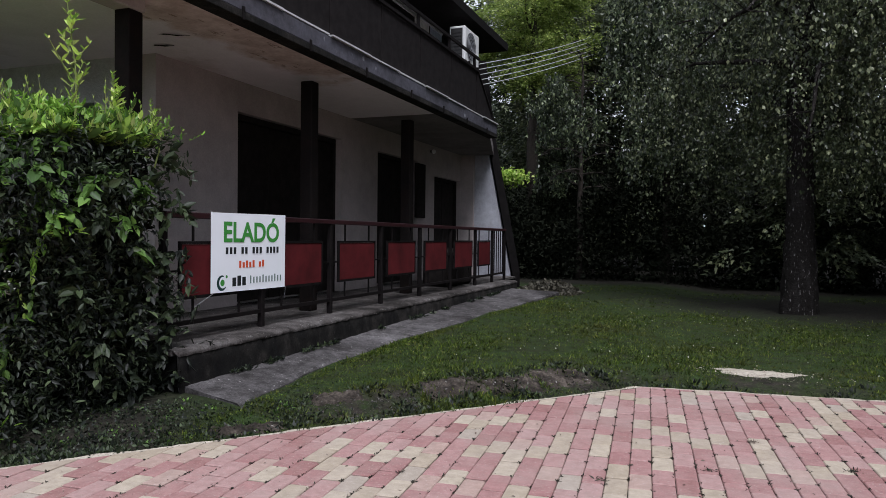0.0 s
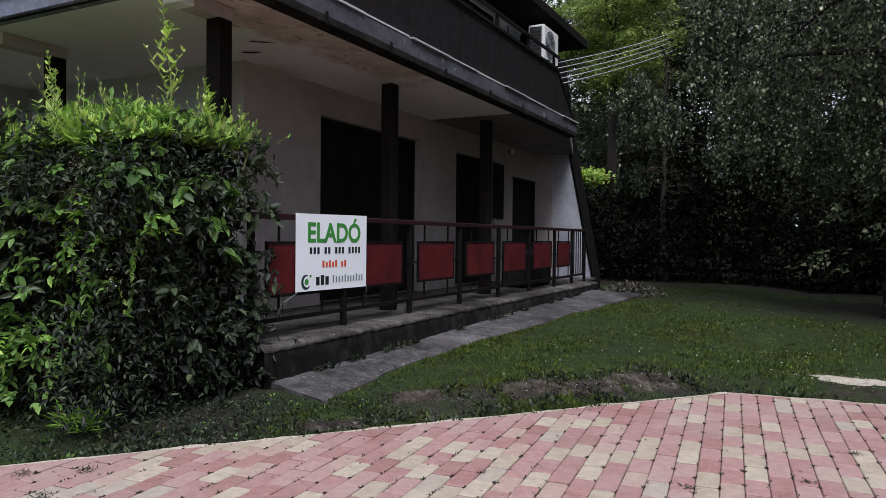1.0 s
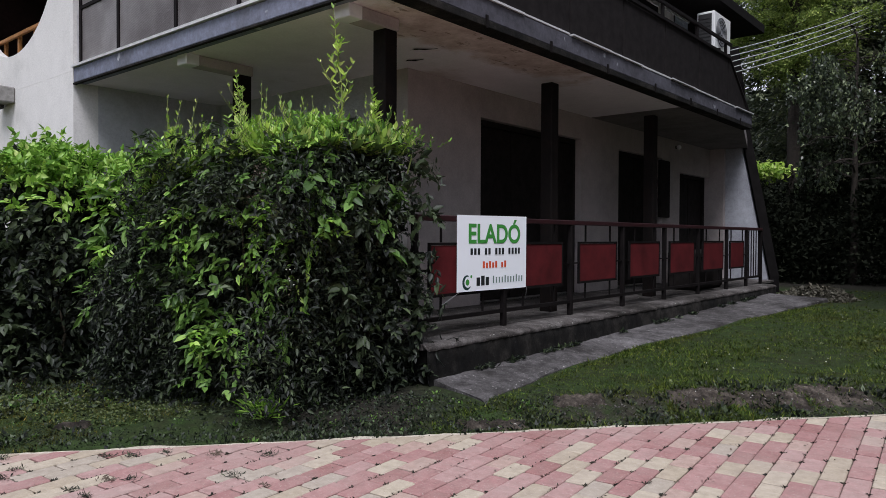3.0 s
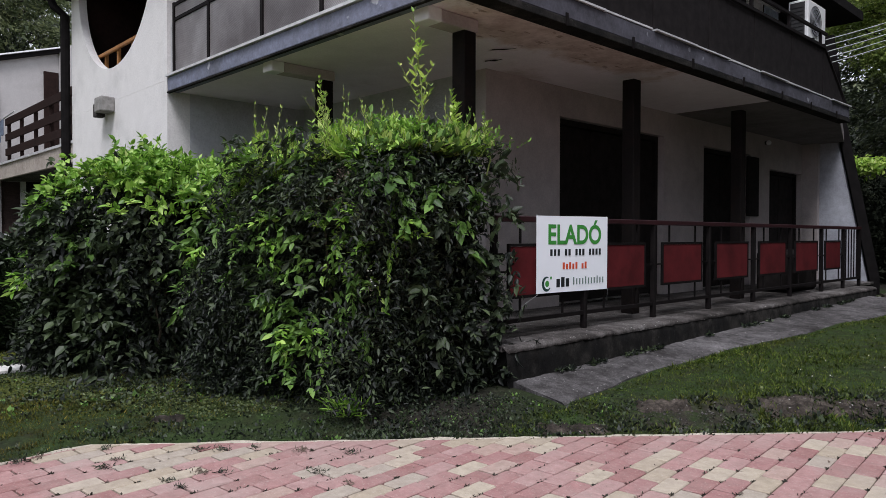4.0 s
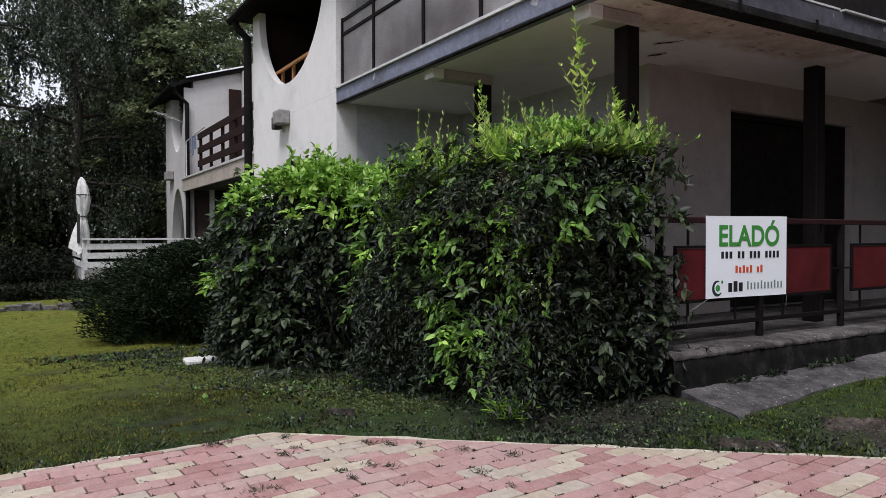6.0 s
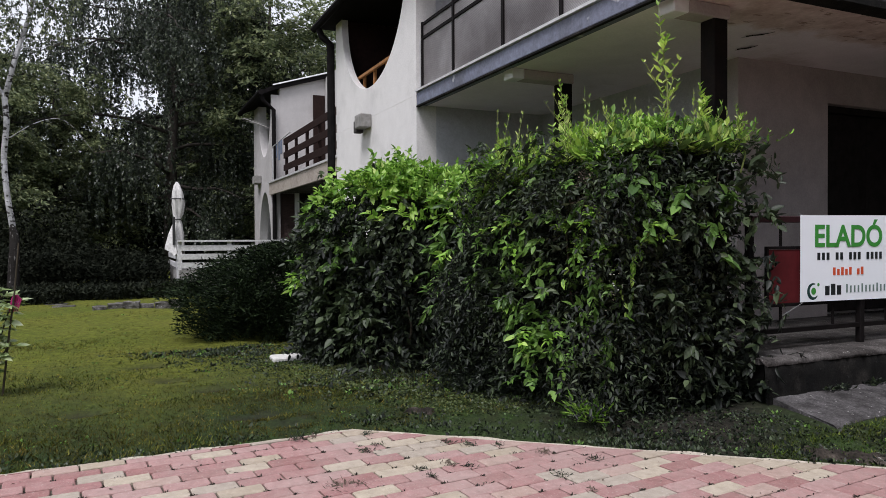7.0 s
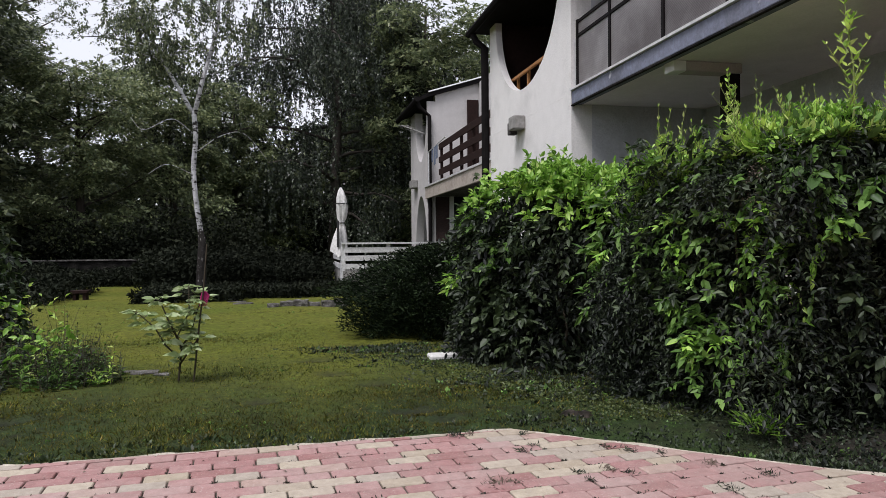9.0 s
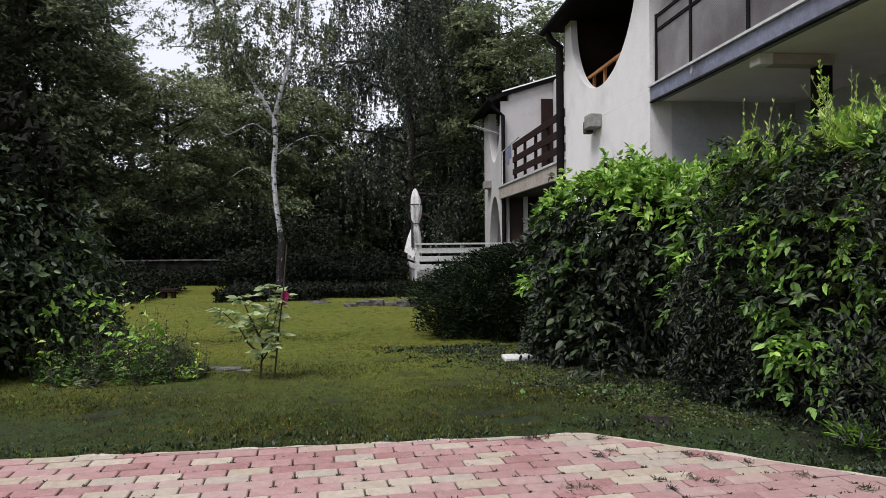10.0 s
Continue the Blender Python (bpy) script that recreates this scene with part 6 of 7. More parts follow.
# weeping birch on the lawn beside the house
weeping = crown_tree((1.6, 13.2, 0.05), 12.5, 3.6, 130000, 0.066, M_OLDBIRCH, M_BIRCHLEAF, "weeping birch with hanging leafy strands and pale bark", 0.26, 0.22, 34, 3.2, clump=0.32, wide=0.7, floor=1.5, holes=0.15, rough=True)
crown_tree((-0.9, 19.6, 0.05), 11.5, 2.5, 80000, 0.088, M_BARK, M_GREENBIRCH, "second weeping birch at the back of the lawn", 0.26, 0.11, 30, 2.6, clump=0.35, wide=0.78, floor=2.4, holes=-0.35, tri=True)


# its longest strands hang round the trunk
n = 330
a, u = spread(n, 0, 6.28), spread(n, 0.25, 1.7)
A = np.stack([1.6 + u * np.cos(a), 13.2 + u * np.sin(a), spread(n, 4.2, 6.2)], axis=1)
pos, ax = strand_leaves(A, 42, 4.4, 0.25, 1.35, -1.2)
part("drooping_foliage", leaf_mesh("drooping_foliage", pos, ax, 0.066 * (0.6 + 0.8 * rng.random(len(pos))), M_BIRCHLEAF, 0.7), M_BIRCHLEAF, weeping, kind="stuff")


# birch on the far lawn
def forked_birch():
    t = empty("tree", (-18, -2.15, 0), "slender silver birch with a forked white trunk", "tree")
    bm = bmesh.new()
    stem = [(-18, -2.12, -0.1), (-18, -2.1, 0.7), (-18.02, -2.08, 1.33), (-17.98, -2.2, 2.3), (-18.02, -2.26, 3.16), (-18, -2.2, 3.9), (-18, -2.24, 4.56)]
    tube(bm, curved(stem), list(np.interp(np.linspace(0, 1, 25), [0, 0.1, 0.5, 1], [0.105, 0.075, 0.062, 0.06])), 9)
    right = [(-18, -2.22, 4.5), (-17.95, -2.05, 5.2), (-18, -1.92, 5.7), (-18.05, -1.66, 6.7), (-18, -1.6, 7.4), (-18, -1.35, 9.2), (-17.9, -1.2, 11.5)]
    left = [(-18, -2.25, 4.5), (-18.05, -2.67, 5.25), (-18, -2.95, 5.75), (-17.9, -3.2, 6.3), (-17.9, -3.58, 7.0), (-17.8, -4.0, 8.4), (-17.8, -4.2, 10)]
    tube(bm, curved(right), list(np.linspace(0.062, 0.016, 25)), 8)
    tube(bm, curved(left), list(np.linspace(0.056, 0.014, 25)), 8)
    twigs = [[(-18, -2.2, 3.55), (-17.9, -1.6, 3.95), (-17.8, -1.04, 4.0), (-17.8, -0.48, 3.35)], [(-18, -2.24, 4.0), (-17.7, -2.7, 4.3), (-17.5, -3.3, 4.0), (-17.5, -3.6, 4.3)],
             [(-18, -2.25, 3.0), (-17.6, -2.8, 3.2), (-17.4, -3.2, 2.95)], [(-18, -1.95, 5.6), (-17.8, -1.5, 5.6), (-17.7, -1.1, 5.75)]]
    anchors = []
    for pts in twigs:
        tube(bm, curved(pts), list(np.linspace(0.013, 0.004, 25)), 5)
    for line in (right, left):
        for k in range(44):
            f = (0.28 + 0.72 * rng.random()) * (len(line) - 1)
            i = min(int(f), len(line) - 2)
            p = np.array(line[i]) + (np.array(line[i + 1]) - np.array(line[i])) * (f - i)
            a = rng.uniform(0, 6.28)
            pts = limb_points(p, (math.cos(a), math.sin(a), 0.5), rng.uniform(0.6, 1.7), 4, -0.12, 0.2)
            tube(bm, [tuple(q) for q in pts], [0.014, 0.011, 0.008, 0.005, 0.003], 4)
            anchors += pts[1:]
    trunk = part("trunk", bm, M_BIRCH, t, "white bark with dark mottling", smooth=True)
    bm = bmesh.new()
    tube(bm, curved([(-18, -2.12, -0.1), (-18, -2.1, 0.7), (-18.02, -2.08, 1.33), (-18.005, -2.115, 1.62)]), list(np.interp(np.linspace(0, 1, 25), [0, 0.2, 0.75, 1], [0.15, 0.12, 0.095, 0.068])), 10)
    part("base_bark", bm, M_OLDBIRCH, trunk, "dark cracked bark round the foot", smooth=True)
    A = np.array(anchors)
    pos, ax = strand_leaves(A[rng.integers(0, len(A), 520)], 30, 1.0, 0.35, 2.6, -1.0)
    part("crown", leaf_mesh("crown", pos, ax, 0.075 * (0.6 + 0.8 * rng.random(len(pos))), M_MIDLEAF, 0.6), M_MIDLEAF, t)


forked_birch()
# dark weeping tree beyond the second house
crown_tree((-33, 2.1, 0), 19, 7.0, 165000, 0.105, M_BARK, M_DARKBIRCH, "dark weeping birch behind the neighbouring house", 0.12, 0.3, 40, 3.4, clump=0.6, floor=0.5, holes=-1.6, wide=0.75, cone=0.45, tri=True)

wood_a = crown_tree((-25, -11.4, 0), 14.5, 3.3, 33000, 0.2, M_BARK, M_MIDLEAF, "tall dark woodland tree", 0.05, 0.28, 40, clump=0.4, wide=0.6, tri=True)
wood_b = crown_tree((-30.5, -4.7, 0), 9.0, 3.5, 44000, 0.135, M_BARK, M_PALETREE, "mid-green garden tree at the edge of the wood", 0.06, 0.2, 30, clump=0.35, wide=0.6, tri=True)
wood_c = crown_tree((-5.0, 21.4, 0), 10.5, 2.3, 44000, 0.078, M_BARK, M_LIGHTLEAF, "light green maple at the edge of the wood", 0.56, 0.25, 20, clump=0.3, wide=0.6, tri=True)
crown_tree((-3.1, 19.2, 0.05), 6.6, 1.7, 34000, 0.085, M_BARK, M_GREENBIRCH, "small dark green birch below the maple", 0.4, 0.09, 24, 1.5, clump=0.3, wide=0.7, floor=2.2, holes=0.0, tri=True)
wood_d = crown_tree((-39.5, -6.0, 0), 19, 3.6, 15000, 0.15, M_BARK, M_MIDLEAF, "thin tall tree with sky between its boughs", 0.35, 0.3, 20, clump=0.25, lean=(0, -2.5), tri=True)
# unseen at the side; added with its copies there to block sky light
wood_e = crown_tree((13, 8, 0), 14, 5.0, 17000, 0.21, M_BARK, M_WOODLEAF, "tall dark woodland tree", 0.14, 0.28, 18, clump=0.5, tri=True)
for ob in (wood_a, wood_b, wood_c, wood_d, wood_e):
    ob["group"] = "woodland trees"
spots = [(wood_a, -21.5, -14.5, 0.95), (wood_a, -30, -15.5, 1.05), (wood_b, -33, -2.4, 0.95), (wood_b, -33.5, 6.6, 1.5), (wood_b, -27.5, -7.4, 0.93), (wood_d, -44, -13, 1.05), (wood_a, -34, -12.4, 0.82), (wood_e, 0.3, 30, 1.1), (wood_a, -42, 5, 1.3), (wood_a, -27.2, -11.6, 0.8), (wood_e, -47, 12, 1.2),
         (wood_a, -1.8, 27, 0.9), (wood_a, -5.0, 25.5, 0.85), (wood_a, 4.2, 23, 0.85), (wood_e, 7.5, 19.5, 0.7), (wood_e, 9.5, 25, 0.95), (wood_a, -9.8, 23, 0.75), (wood_a, 2.2, 19.6, 0.6),
         # side copies at x 7.5 to 15, mostly unseen, block sky light
         (wood_e, -6.5, 31, 1.0), (wood_e, 7.5, 13.5, 0.9), (wood_e, 8, 9, 0.85), (wood_e, 8.5, 4.5, 0.8), (wood_e, 14, 19, 1.0), (wood_e, 15, 0, 1.0), (wood_e, -16, 30, 1.1), (wood_e, -8, 34, 1.1), (wood_e, 2, 32, 1.1), (wood_e, -38, -24, 1.1)]
for k, (src, x, y, s) in enumerate(spots):
    o = copy_thing(src, Matrix.Translation((x, y, 0)) @ Matrix.Rotation(1.3 * k, 4, "Z"))
    o.scale = (s, s, s)


# hedges and undergrowth that close the garden, with one unseen light screen
def thicket(name, x0, x1, y0, y1, h, count, size, mat, label):
    n = count
    x, y = spread(n, x0, x1), spread(n, y0, y1)
    top = h * (0.75 + 0.18 * np.sin(1.1 * x + 0.5 * y) + 0.12 * np.sin(2.7 * x - 1.9 * y))
    z = top * rng.random(n) ** 0.75
    pos = np.stack([x, y, z], axis=1)
    return tagged(new(name, leaf_mesh(name, pos, rng.normal(size=(n, 3)), size * (0.6 + 0.8 * rng.random(n)), mat, 0.65, tri=True)), label, "undergrowth", kind="stuff")


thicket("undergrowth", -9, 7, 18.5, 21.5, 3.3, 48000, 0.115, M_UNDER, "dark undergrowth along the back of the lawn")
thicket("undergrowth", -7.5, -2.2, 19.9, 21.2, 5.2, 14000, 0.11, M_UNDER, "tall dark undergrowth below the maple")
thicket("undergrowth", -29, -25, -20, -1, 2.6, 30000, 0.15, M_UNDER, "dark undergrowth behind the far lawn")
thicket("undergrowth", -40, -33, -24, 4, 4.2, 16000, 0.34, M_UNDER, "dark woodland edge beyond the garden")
# added out of view to keep sky light off the terrace
thicket("undergrowth", 6.5, 9, 5, 24, 11.5, 22000, 0.5, M_UNDER, "unseen tall foliage screen that blocks side light")
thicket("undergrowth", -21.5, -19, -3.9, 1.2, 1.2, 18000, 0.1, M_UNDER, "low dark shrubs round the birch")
# three low strips that stand in for deep tree shade on the lawn
thicket("undergrowth", -19, -15.9, -3.35, -1.0, 0.42, 11000, 0.085, M_UNDER, "low cover coloured dark for tree shade round the birch")
thicket("undergrowth", -19, -16.6, -1.0, 1.6, 0.4, 9000, 0.085, M_UNDER, "low cover coloured dark for tree shade behind the edging")
thicket("undergrowth", -20.5, -16, -9.8, -4.95, 0.62, 16000, 0.1, M_UNDER, "low shrubs coloured dark for tree shade at the lawn edge")
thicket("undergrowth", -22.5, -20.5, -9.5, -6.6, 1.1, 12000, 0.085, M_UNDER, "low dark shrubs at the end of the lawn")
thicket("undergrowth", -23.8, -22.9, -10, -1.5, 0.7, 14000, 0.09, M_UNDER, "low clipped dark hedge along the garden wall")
low_wall = empty("garden_wall", (-24.2, -9, 0), "low dark garden wall with a pale coping", "wall")
part("wall", boxes((-24.3, -24.05, -16, -2, 0, 0.8)), M_PLINTH, low_wall)
part("coping", boxes((-24.36, -23.99, -16, -2, 0.802, 0.84)), M_FIELDSTONE, low_wall, "pale stone coping")
# bright leaves carry the light from above on the undergrowth top
n = 1300
P = np.stack([-4.85 + rng.normal(size=n) * 0.22, 18.2 + rng.normal(size=n) * 0.2, 2.9 + rng.normal(size=n) * 0.08], axis=1)
tagged(new("lit_undergrowth_top", leaf_mesh("lit_undergrowth_top", P, rng.normal(size=(n, 3)) + np.array([0, -0.4, -0.3]), 0.12, M_SHOOT, 0.6)), "undergrowth top coloured bright for light from above", "vine", kind="stuff")


def far_woods():
    n = 50000
    a = spread(n, 0, 2 * math.pi)
    r = spread(n, 48, 66)
    h = 9.5 + 1.6 * np.sin(7 * a) + 1.5 * np.sin(17 * a + 1)
    # lower on the unseen side, to let more light in from there
    h = h * np.clip(1 + 0.9 * np.sin(a), 0.4, 1)
    pos = np.stack([r * np.cos(a), r * np.sin(a), h * rng.random(n) ** 0.8], axis=1)
    return tagged(new("far_woods", leaf_mesh("far_woods", pos, rng.normal(size=(n, 3)), 1.2 * (0.6 + 0.8 * rng.random(n)), M_WOODLEAF, 0.8, tri=True)), "dark woods all round the garden", "woods", kind="stuff")


far_woods()


# bushes, fig sapling and weeds on the far lawn
def bush(at, rx, ry, h, twigs, size, mat, label, wide=0.5, skirt=0.1):
    """A rounded bush: stems from the foot and leafy twigs through a lumpy outer shell."""
    t = empty("shrub", at, label, "shrub")
    o = np.array(at)
    bm = bmesh.new()
    for k in range(20):
        a = 2.4 * k
        pts = limb_points(o + np.array([0, 0, -0.05]), (math.cos(a) * 0.6 * rx / h, math.sin(a) * 0.6 * ry / h, 1.0), h * rng.uniform(0.5, 0.78), 6, -0.02, 0.1)
        tube(bm, [tuple(p) for p in pts], [0.018 * (1 - 0.85 * j / 6) + 0.003 for j in range(7)], 5)
    part("branchwork", bm, M_TWIG, t, kind="stuff")
    d = unit(rng.normal(size=(twigs, 3)))
    d[:, 2] = np.abs(d[:, 2]) * 1.1 - skirt
    lump = 1 + 0.13 * np.sin(5 * d[:, 0] + 4 * d[:, 2]) * np.sin(6 * d[:, 1] + 1) + 0.08 * np.sin(13 * d[:, 1] + 9 * d[:, 2])
    r = lump * (1 - rng.exponential(0.13, twigs))
    base = o + d * np.clip(r, 0.1, 1.3)[:, None] * np.array([rx, ry, h * 0.58]) + np.array([0, 0, 0.42 * h])
    base[:, 2] = np.maximum(base[:, 2], o[2] + 0.03 + 0.1 * rng.random(twigs))
    twig_leaves(base, d + rng.normal(size=(twigs, 3)) * 0.5, spread(twigs, 1.5 * size, 5 * size), 8, size, mat, "foliage", t, wide, 0.45)
    n = 7000
    d = unit(rng.normal(size=(n, 3))) * (rng.random(n) ** 0.4)[:, None] * np.array([0.8 * rx, 0.85 * ry, 0.5 * h])
    part("inner_foliage", leaf_mesh("inner_foliage", o + d + np.array([0, 0, 0.46 * h]), rng.normal(size=(n, 3)), 0.13, M_INNER, 0.6, tri=True), M_INNER, t, "inner leaves coloured dark for the shade inside", kind="stuff")
    return t


bush((-7.7, -4.2, 0), 1.4, 1.3, 3.3, 4800, 0.09, M_LILAC, "large dark lilac bush at the edge of the lawn", 0.56, 0.6)


def weeds(at, r, h, plants, mats, label):
    """A clump of mixed tall weeds: thin leaning stalks with small leaves."""
    t = empty("weed_clump", at, label, "weeds")
    for k, (mat, size, wide, share) in enumerate(mats):
        n = int(plants * share)
        a, u = spread(n, 0, 6.28), np.sqrt(rng.random(n))
        x, y = at[0] + r * u * np.cos(a), at[1] + r * u * np.sin(a)
        tall = h * (0.35 + 0.65 * rng.random(n) ** 1.6) * (1.1 - 0.5 * u ** 2) * (1 - 0.18 * k)
        lean = rng.normal(size=(n, 2)) * 0.22
        P, A, S = [], [], []
        for j in range(11):
            f = (j + rng.random(n)) / 11
            b = 2.4 * j + a * 3 + rng.normal(size=n) * 0.4
            P.append(np.stack([x + lean[:, 0] * tall * f * f, y + lean[:, 1] * tall * f * f, tall * f + 0.01], axis=1))
            A.append(np.stack([np.cos(b), np.sin(b), 0.3 + 0.4 * f + rng.normal(size=n) * 0.3], axis=1))
            S.append(size * (1.15 - 0.7 * f) * (0.6 + 0.8 * rng.random(n)))
        part("foliage", leaf_mesh("foliage", np.concatenate(P), np.concatenate(A), np.concatenate(S), mat, wide, 0.25, False, 0.2), mat, t, kind="stuff")
        bm = bmesh.new()
        for i in range(n):
            tube(bm, [(x[i], y[i], -0.02), (x[i] + lean[i, 0] * tall[i], y[i] + lean[i, 1] * tall[i], tall[i])], [0.004, 0.0015], 3)
        part("stem_growth", bm, M_TWIG, t, kind="stuff")
    return t


clump = weeds((-7.05, -2.4, 0), 0.72, 0.68, 270, ((M_MIDHEDGE, 0.075, 0.32, 0.55), (M_VINE, 0.075, 0.36, 0.45)), "clump of wild weeds and young shoots on the lawn")
weeds((-6.95, -1.9, 0), 0.4, 0.52, 130, ((M_MIDHEDGE, 0.06, 0.3, 0.7), (M_VINE, 0.07, 0.4, 0.3)), "low clump of mixed green weeds")
weeds((-7.05, -2.4, 0), 0.6, 0.98, 24, ((M_SHOOT, 0.1, 0.42, 0.7), (M_VINE, 0.06, 0.3, 0.3)), "tall light green weed stalks above the clump")
weeds((-6.75, -1.62, 0), 0.1, 0.5, 5, ((M_SHOOT, 0.09, 0.3, 1.0),), "thin yellow-green weed stalks on the lawn")

sprays([(-6.85, -2.35, 0.62), (-6.9, -2.6, 0.8), (-6.75, -1.95, 0.45), (-6.8, -2.9, 0.5), (-6.7, -2.2, 0.35)], 0.26, 5, M_FRESH, clump, 0.085)


def fig(at):
    """Thin crooked stems with lobed leaves held out flat in rosettes."""
    t = empty("fig_sapling", at, "young fig tree tied to a thin stake", "sapling")
    x, y, z = at
    bm = bmesh.new()
    P, A, S = [], [], []
    stems = (((0.0, 0.0, 0.0), (0.0, 0.03, 0.28), (0.03, 0.0, 0.42), (0.0, 0.1, 0.64), (0.0, 0.1, 0.87)), ((0.0, 0.02, 0.2), (0.05, -0.1, 0.34), (0.0, -0.2, 0.5), (0.02, -0.34, 0.64)),
             ((0.0, 0.02, 0.3), (-0.05, 0.1, 0.42), (-0.05, 0.16, 0.62), (-0.08, 0.2, 0.78)), ((0.02, 0.0, 0.4), (0.08, -0.06, 0.55), (0.1, -0.14, 0.76)), ((0.0, 0.01, 0.15), (0.05, 0.12, 0.3), (0.05, 0.2, 0.42)))
    for pts in stems:
        line = [np.array([x, y, z]) + np.array(p) for p in pts]
        tube(bm, [tuple(p) for p in line], [0.01 * (1 - 0.75 * i / len(line)) for i in range(len(line))], 6)
        for i, f0 in ((len(line) - 2, 0.0), (len(line) - 2, 0.35), (len(line) - 2, 0.7), (len(line) - 2, 1.0), (len(line) - 2, 0.9), (max(0, len(line) - 3), 0.6), (max(0, len(line) - 3), 0.2), (max(0, len(line) - 3), 0.95)):
            q = line[i] + (line[i + 1] - line[i]) * f0
            for _ in range(3):
                b = rng.uniform(0, 6.28)
                s = rng.uniform(0.07, 0.15)
                tip = q + np.array([math.cos(b), math.sin(b), rng.uniform(0.0, 0.5)]) * s * 0.45
                tube(bm, [tuple(q), tuple(tip)], [0.003, 0.0025], 3)
                dip = rng.uniform(-0.3, 0.3)
                for lobe, k in ((-1.15, 0.62), (-0.55, 0.85), (0, 1.0), (0.55, 0.85), (1.15, 0.62)):
                    P.append(tip)
                    A.append([math.cos(b + lobe), math.sin(b + lobe), dip])
                    S.append(s * k)
    part("branchwork", bm, M_TWIG, t, kind="stuff")
    part("foliage", leaf_mesh("foliage", np.array(P), np.array(A), np.array(S), M_FIG, 0.5, 0.1, True, 0.15), M_FIG, t, kind="stuff")
    bm = bmesh.new()
    tube(bm, [(x + 0.05, y + 0.135, z - 0.06), (x + 0.03, y + 0.19, z + 0.5), (x + 0.04, y + 0.235, z + 0.86), (x + 0.05, y + 0.27, z + 1.27)], [0.009, 0.008, 0.007, 0.006], 6)
    part("stake", bm, M_TWIG, t)
    bm = bmesh.new()
    for k in range(5):
        tube(bm, [(x + 0.03, y + 0.228 + 0.006 * k, z + 0.83), (x + 0.02, y + 0.215 + 0.016 * k, z + 0.79), (x + 0.03, y + 0.195 + 0.014 * k, z + 0.69)], [0.005, 0.009, 0.003], 5)
    part("ribbon", bm, M_PINK, t, "magenta cloth ribbon")


fig((-6.75, -0.985, 0.02))

# weeds and crumbs in the joint between the step and the path
n = 2600
y = 4.35 + 8.6 * rng.random(n)
clump_at = np.sin(5.3 * y) + np.sin(11.7 * y + 1) + np.sin(2.1 * y + 2)
y = y[clump_at > 0.6]
n = len(y)
P = np.stack([-3.41 + np.abs(rng.normal(size=n)) * 0.03, y, 0.15 + 0.14 * (y - 4.2) / 9.3 + 0.01 * rng.random(n)], axis=1)
tagged(new("joint_weed", leaf_mesh("joint_weed", P, rng.normal(size=(n, 3)) * np.array([0.7, 0.7, 0.4]) + np.array([0.4, 0, 0.5]), 0.045 * (0.4 + rng.random(n)), M_HEDGE, 0.5)), "dark weeds in the joint between step and path", "weed", kind="stuff")

# stones, rubble and slabs
thing("stepping_slab", boxes((-7.45, -7.2, 1.5, 1.9, -0.05, 0.075), bevel=0.015), M_PALESLAB, "pale concrete slab lying in the grass", "slab")


def rough_stone(x, y, z, sx, sy, sz, label, group=""):
    """A worn block with knocked corners."""
    bm = boxes((x - sx, x + sx, y - sy, y + sy, z - 0.05, z + sz))
    bmesh.ops.subdivide_edges(bm, edges=bm.edges[:], cuts=2, use_grid_fill=True)
    for v in bm.verts:
        d = Vector(((v.co.x - x) / sx, (v.co.y - y) / sy, (v.co.z - z) / sz))
        v.co = v.co.lerp(Vector((x, y, z + 0.4 * sz)), 0.1 * max(0, d.length - 1.0)) + Vector((rng.normal() * 0.07 * sx, rng.normal() * 0.07 * sy, rng.normal() * 0.06 * sz))
    return thing("stone", bm, M_FIELDSTONE, label, "stone", group)


for k in range(6):
    rough_stone(-14.3 - 0.1 * (k % 2), -0.3 + 0.27 * k, 0.0, 0.14, 0.12 + 0.015 * (k % 3), 0.1 + 0.03 * (k % 3), "rough grey stone of a low garden edging", "garden edging stones")
for k in range(5):
    rough_stone(-15.5 - 0.5 * k, -0.95 - 0.18 * k, 0.0, 0.12, 0.2, 0.035, "flat pale stepping stone sunk in the lawn", "stepping stones")
for x, y, sx, sy, sz in ((-7.29, -1.37, 0.1, 0.13, 0.03), (-7.15, -1.2, 0.06, 0.08, 0.025), (-7.4, -1.55, 0.07, 0.06, 0.02)):
    rough_stone(x, y, 0.0, sx, sy, sz, "flat grey stone sunk in the grass", "sunken stones")
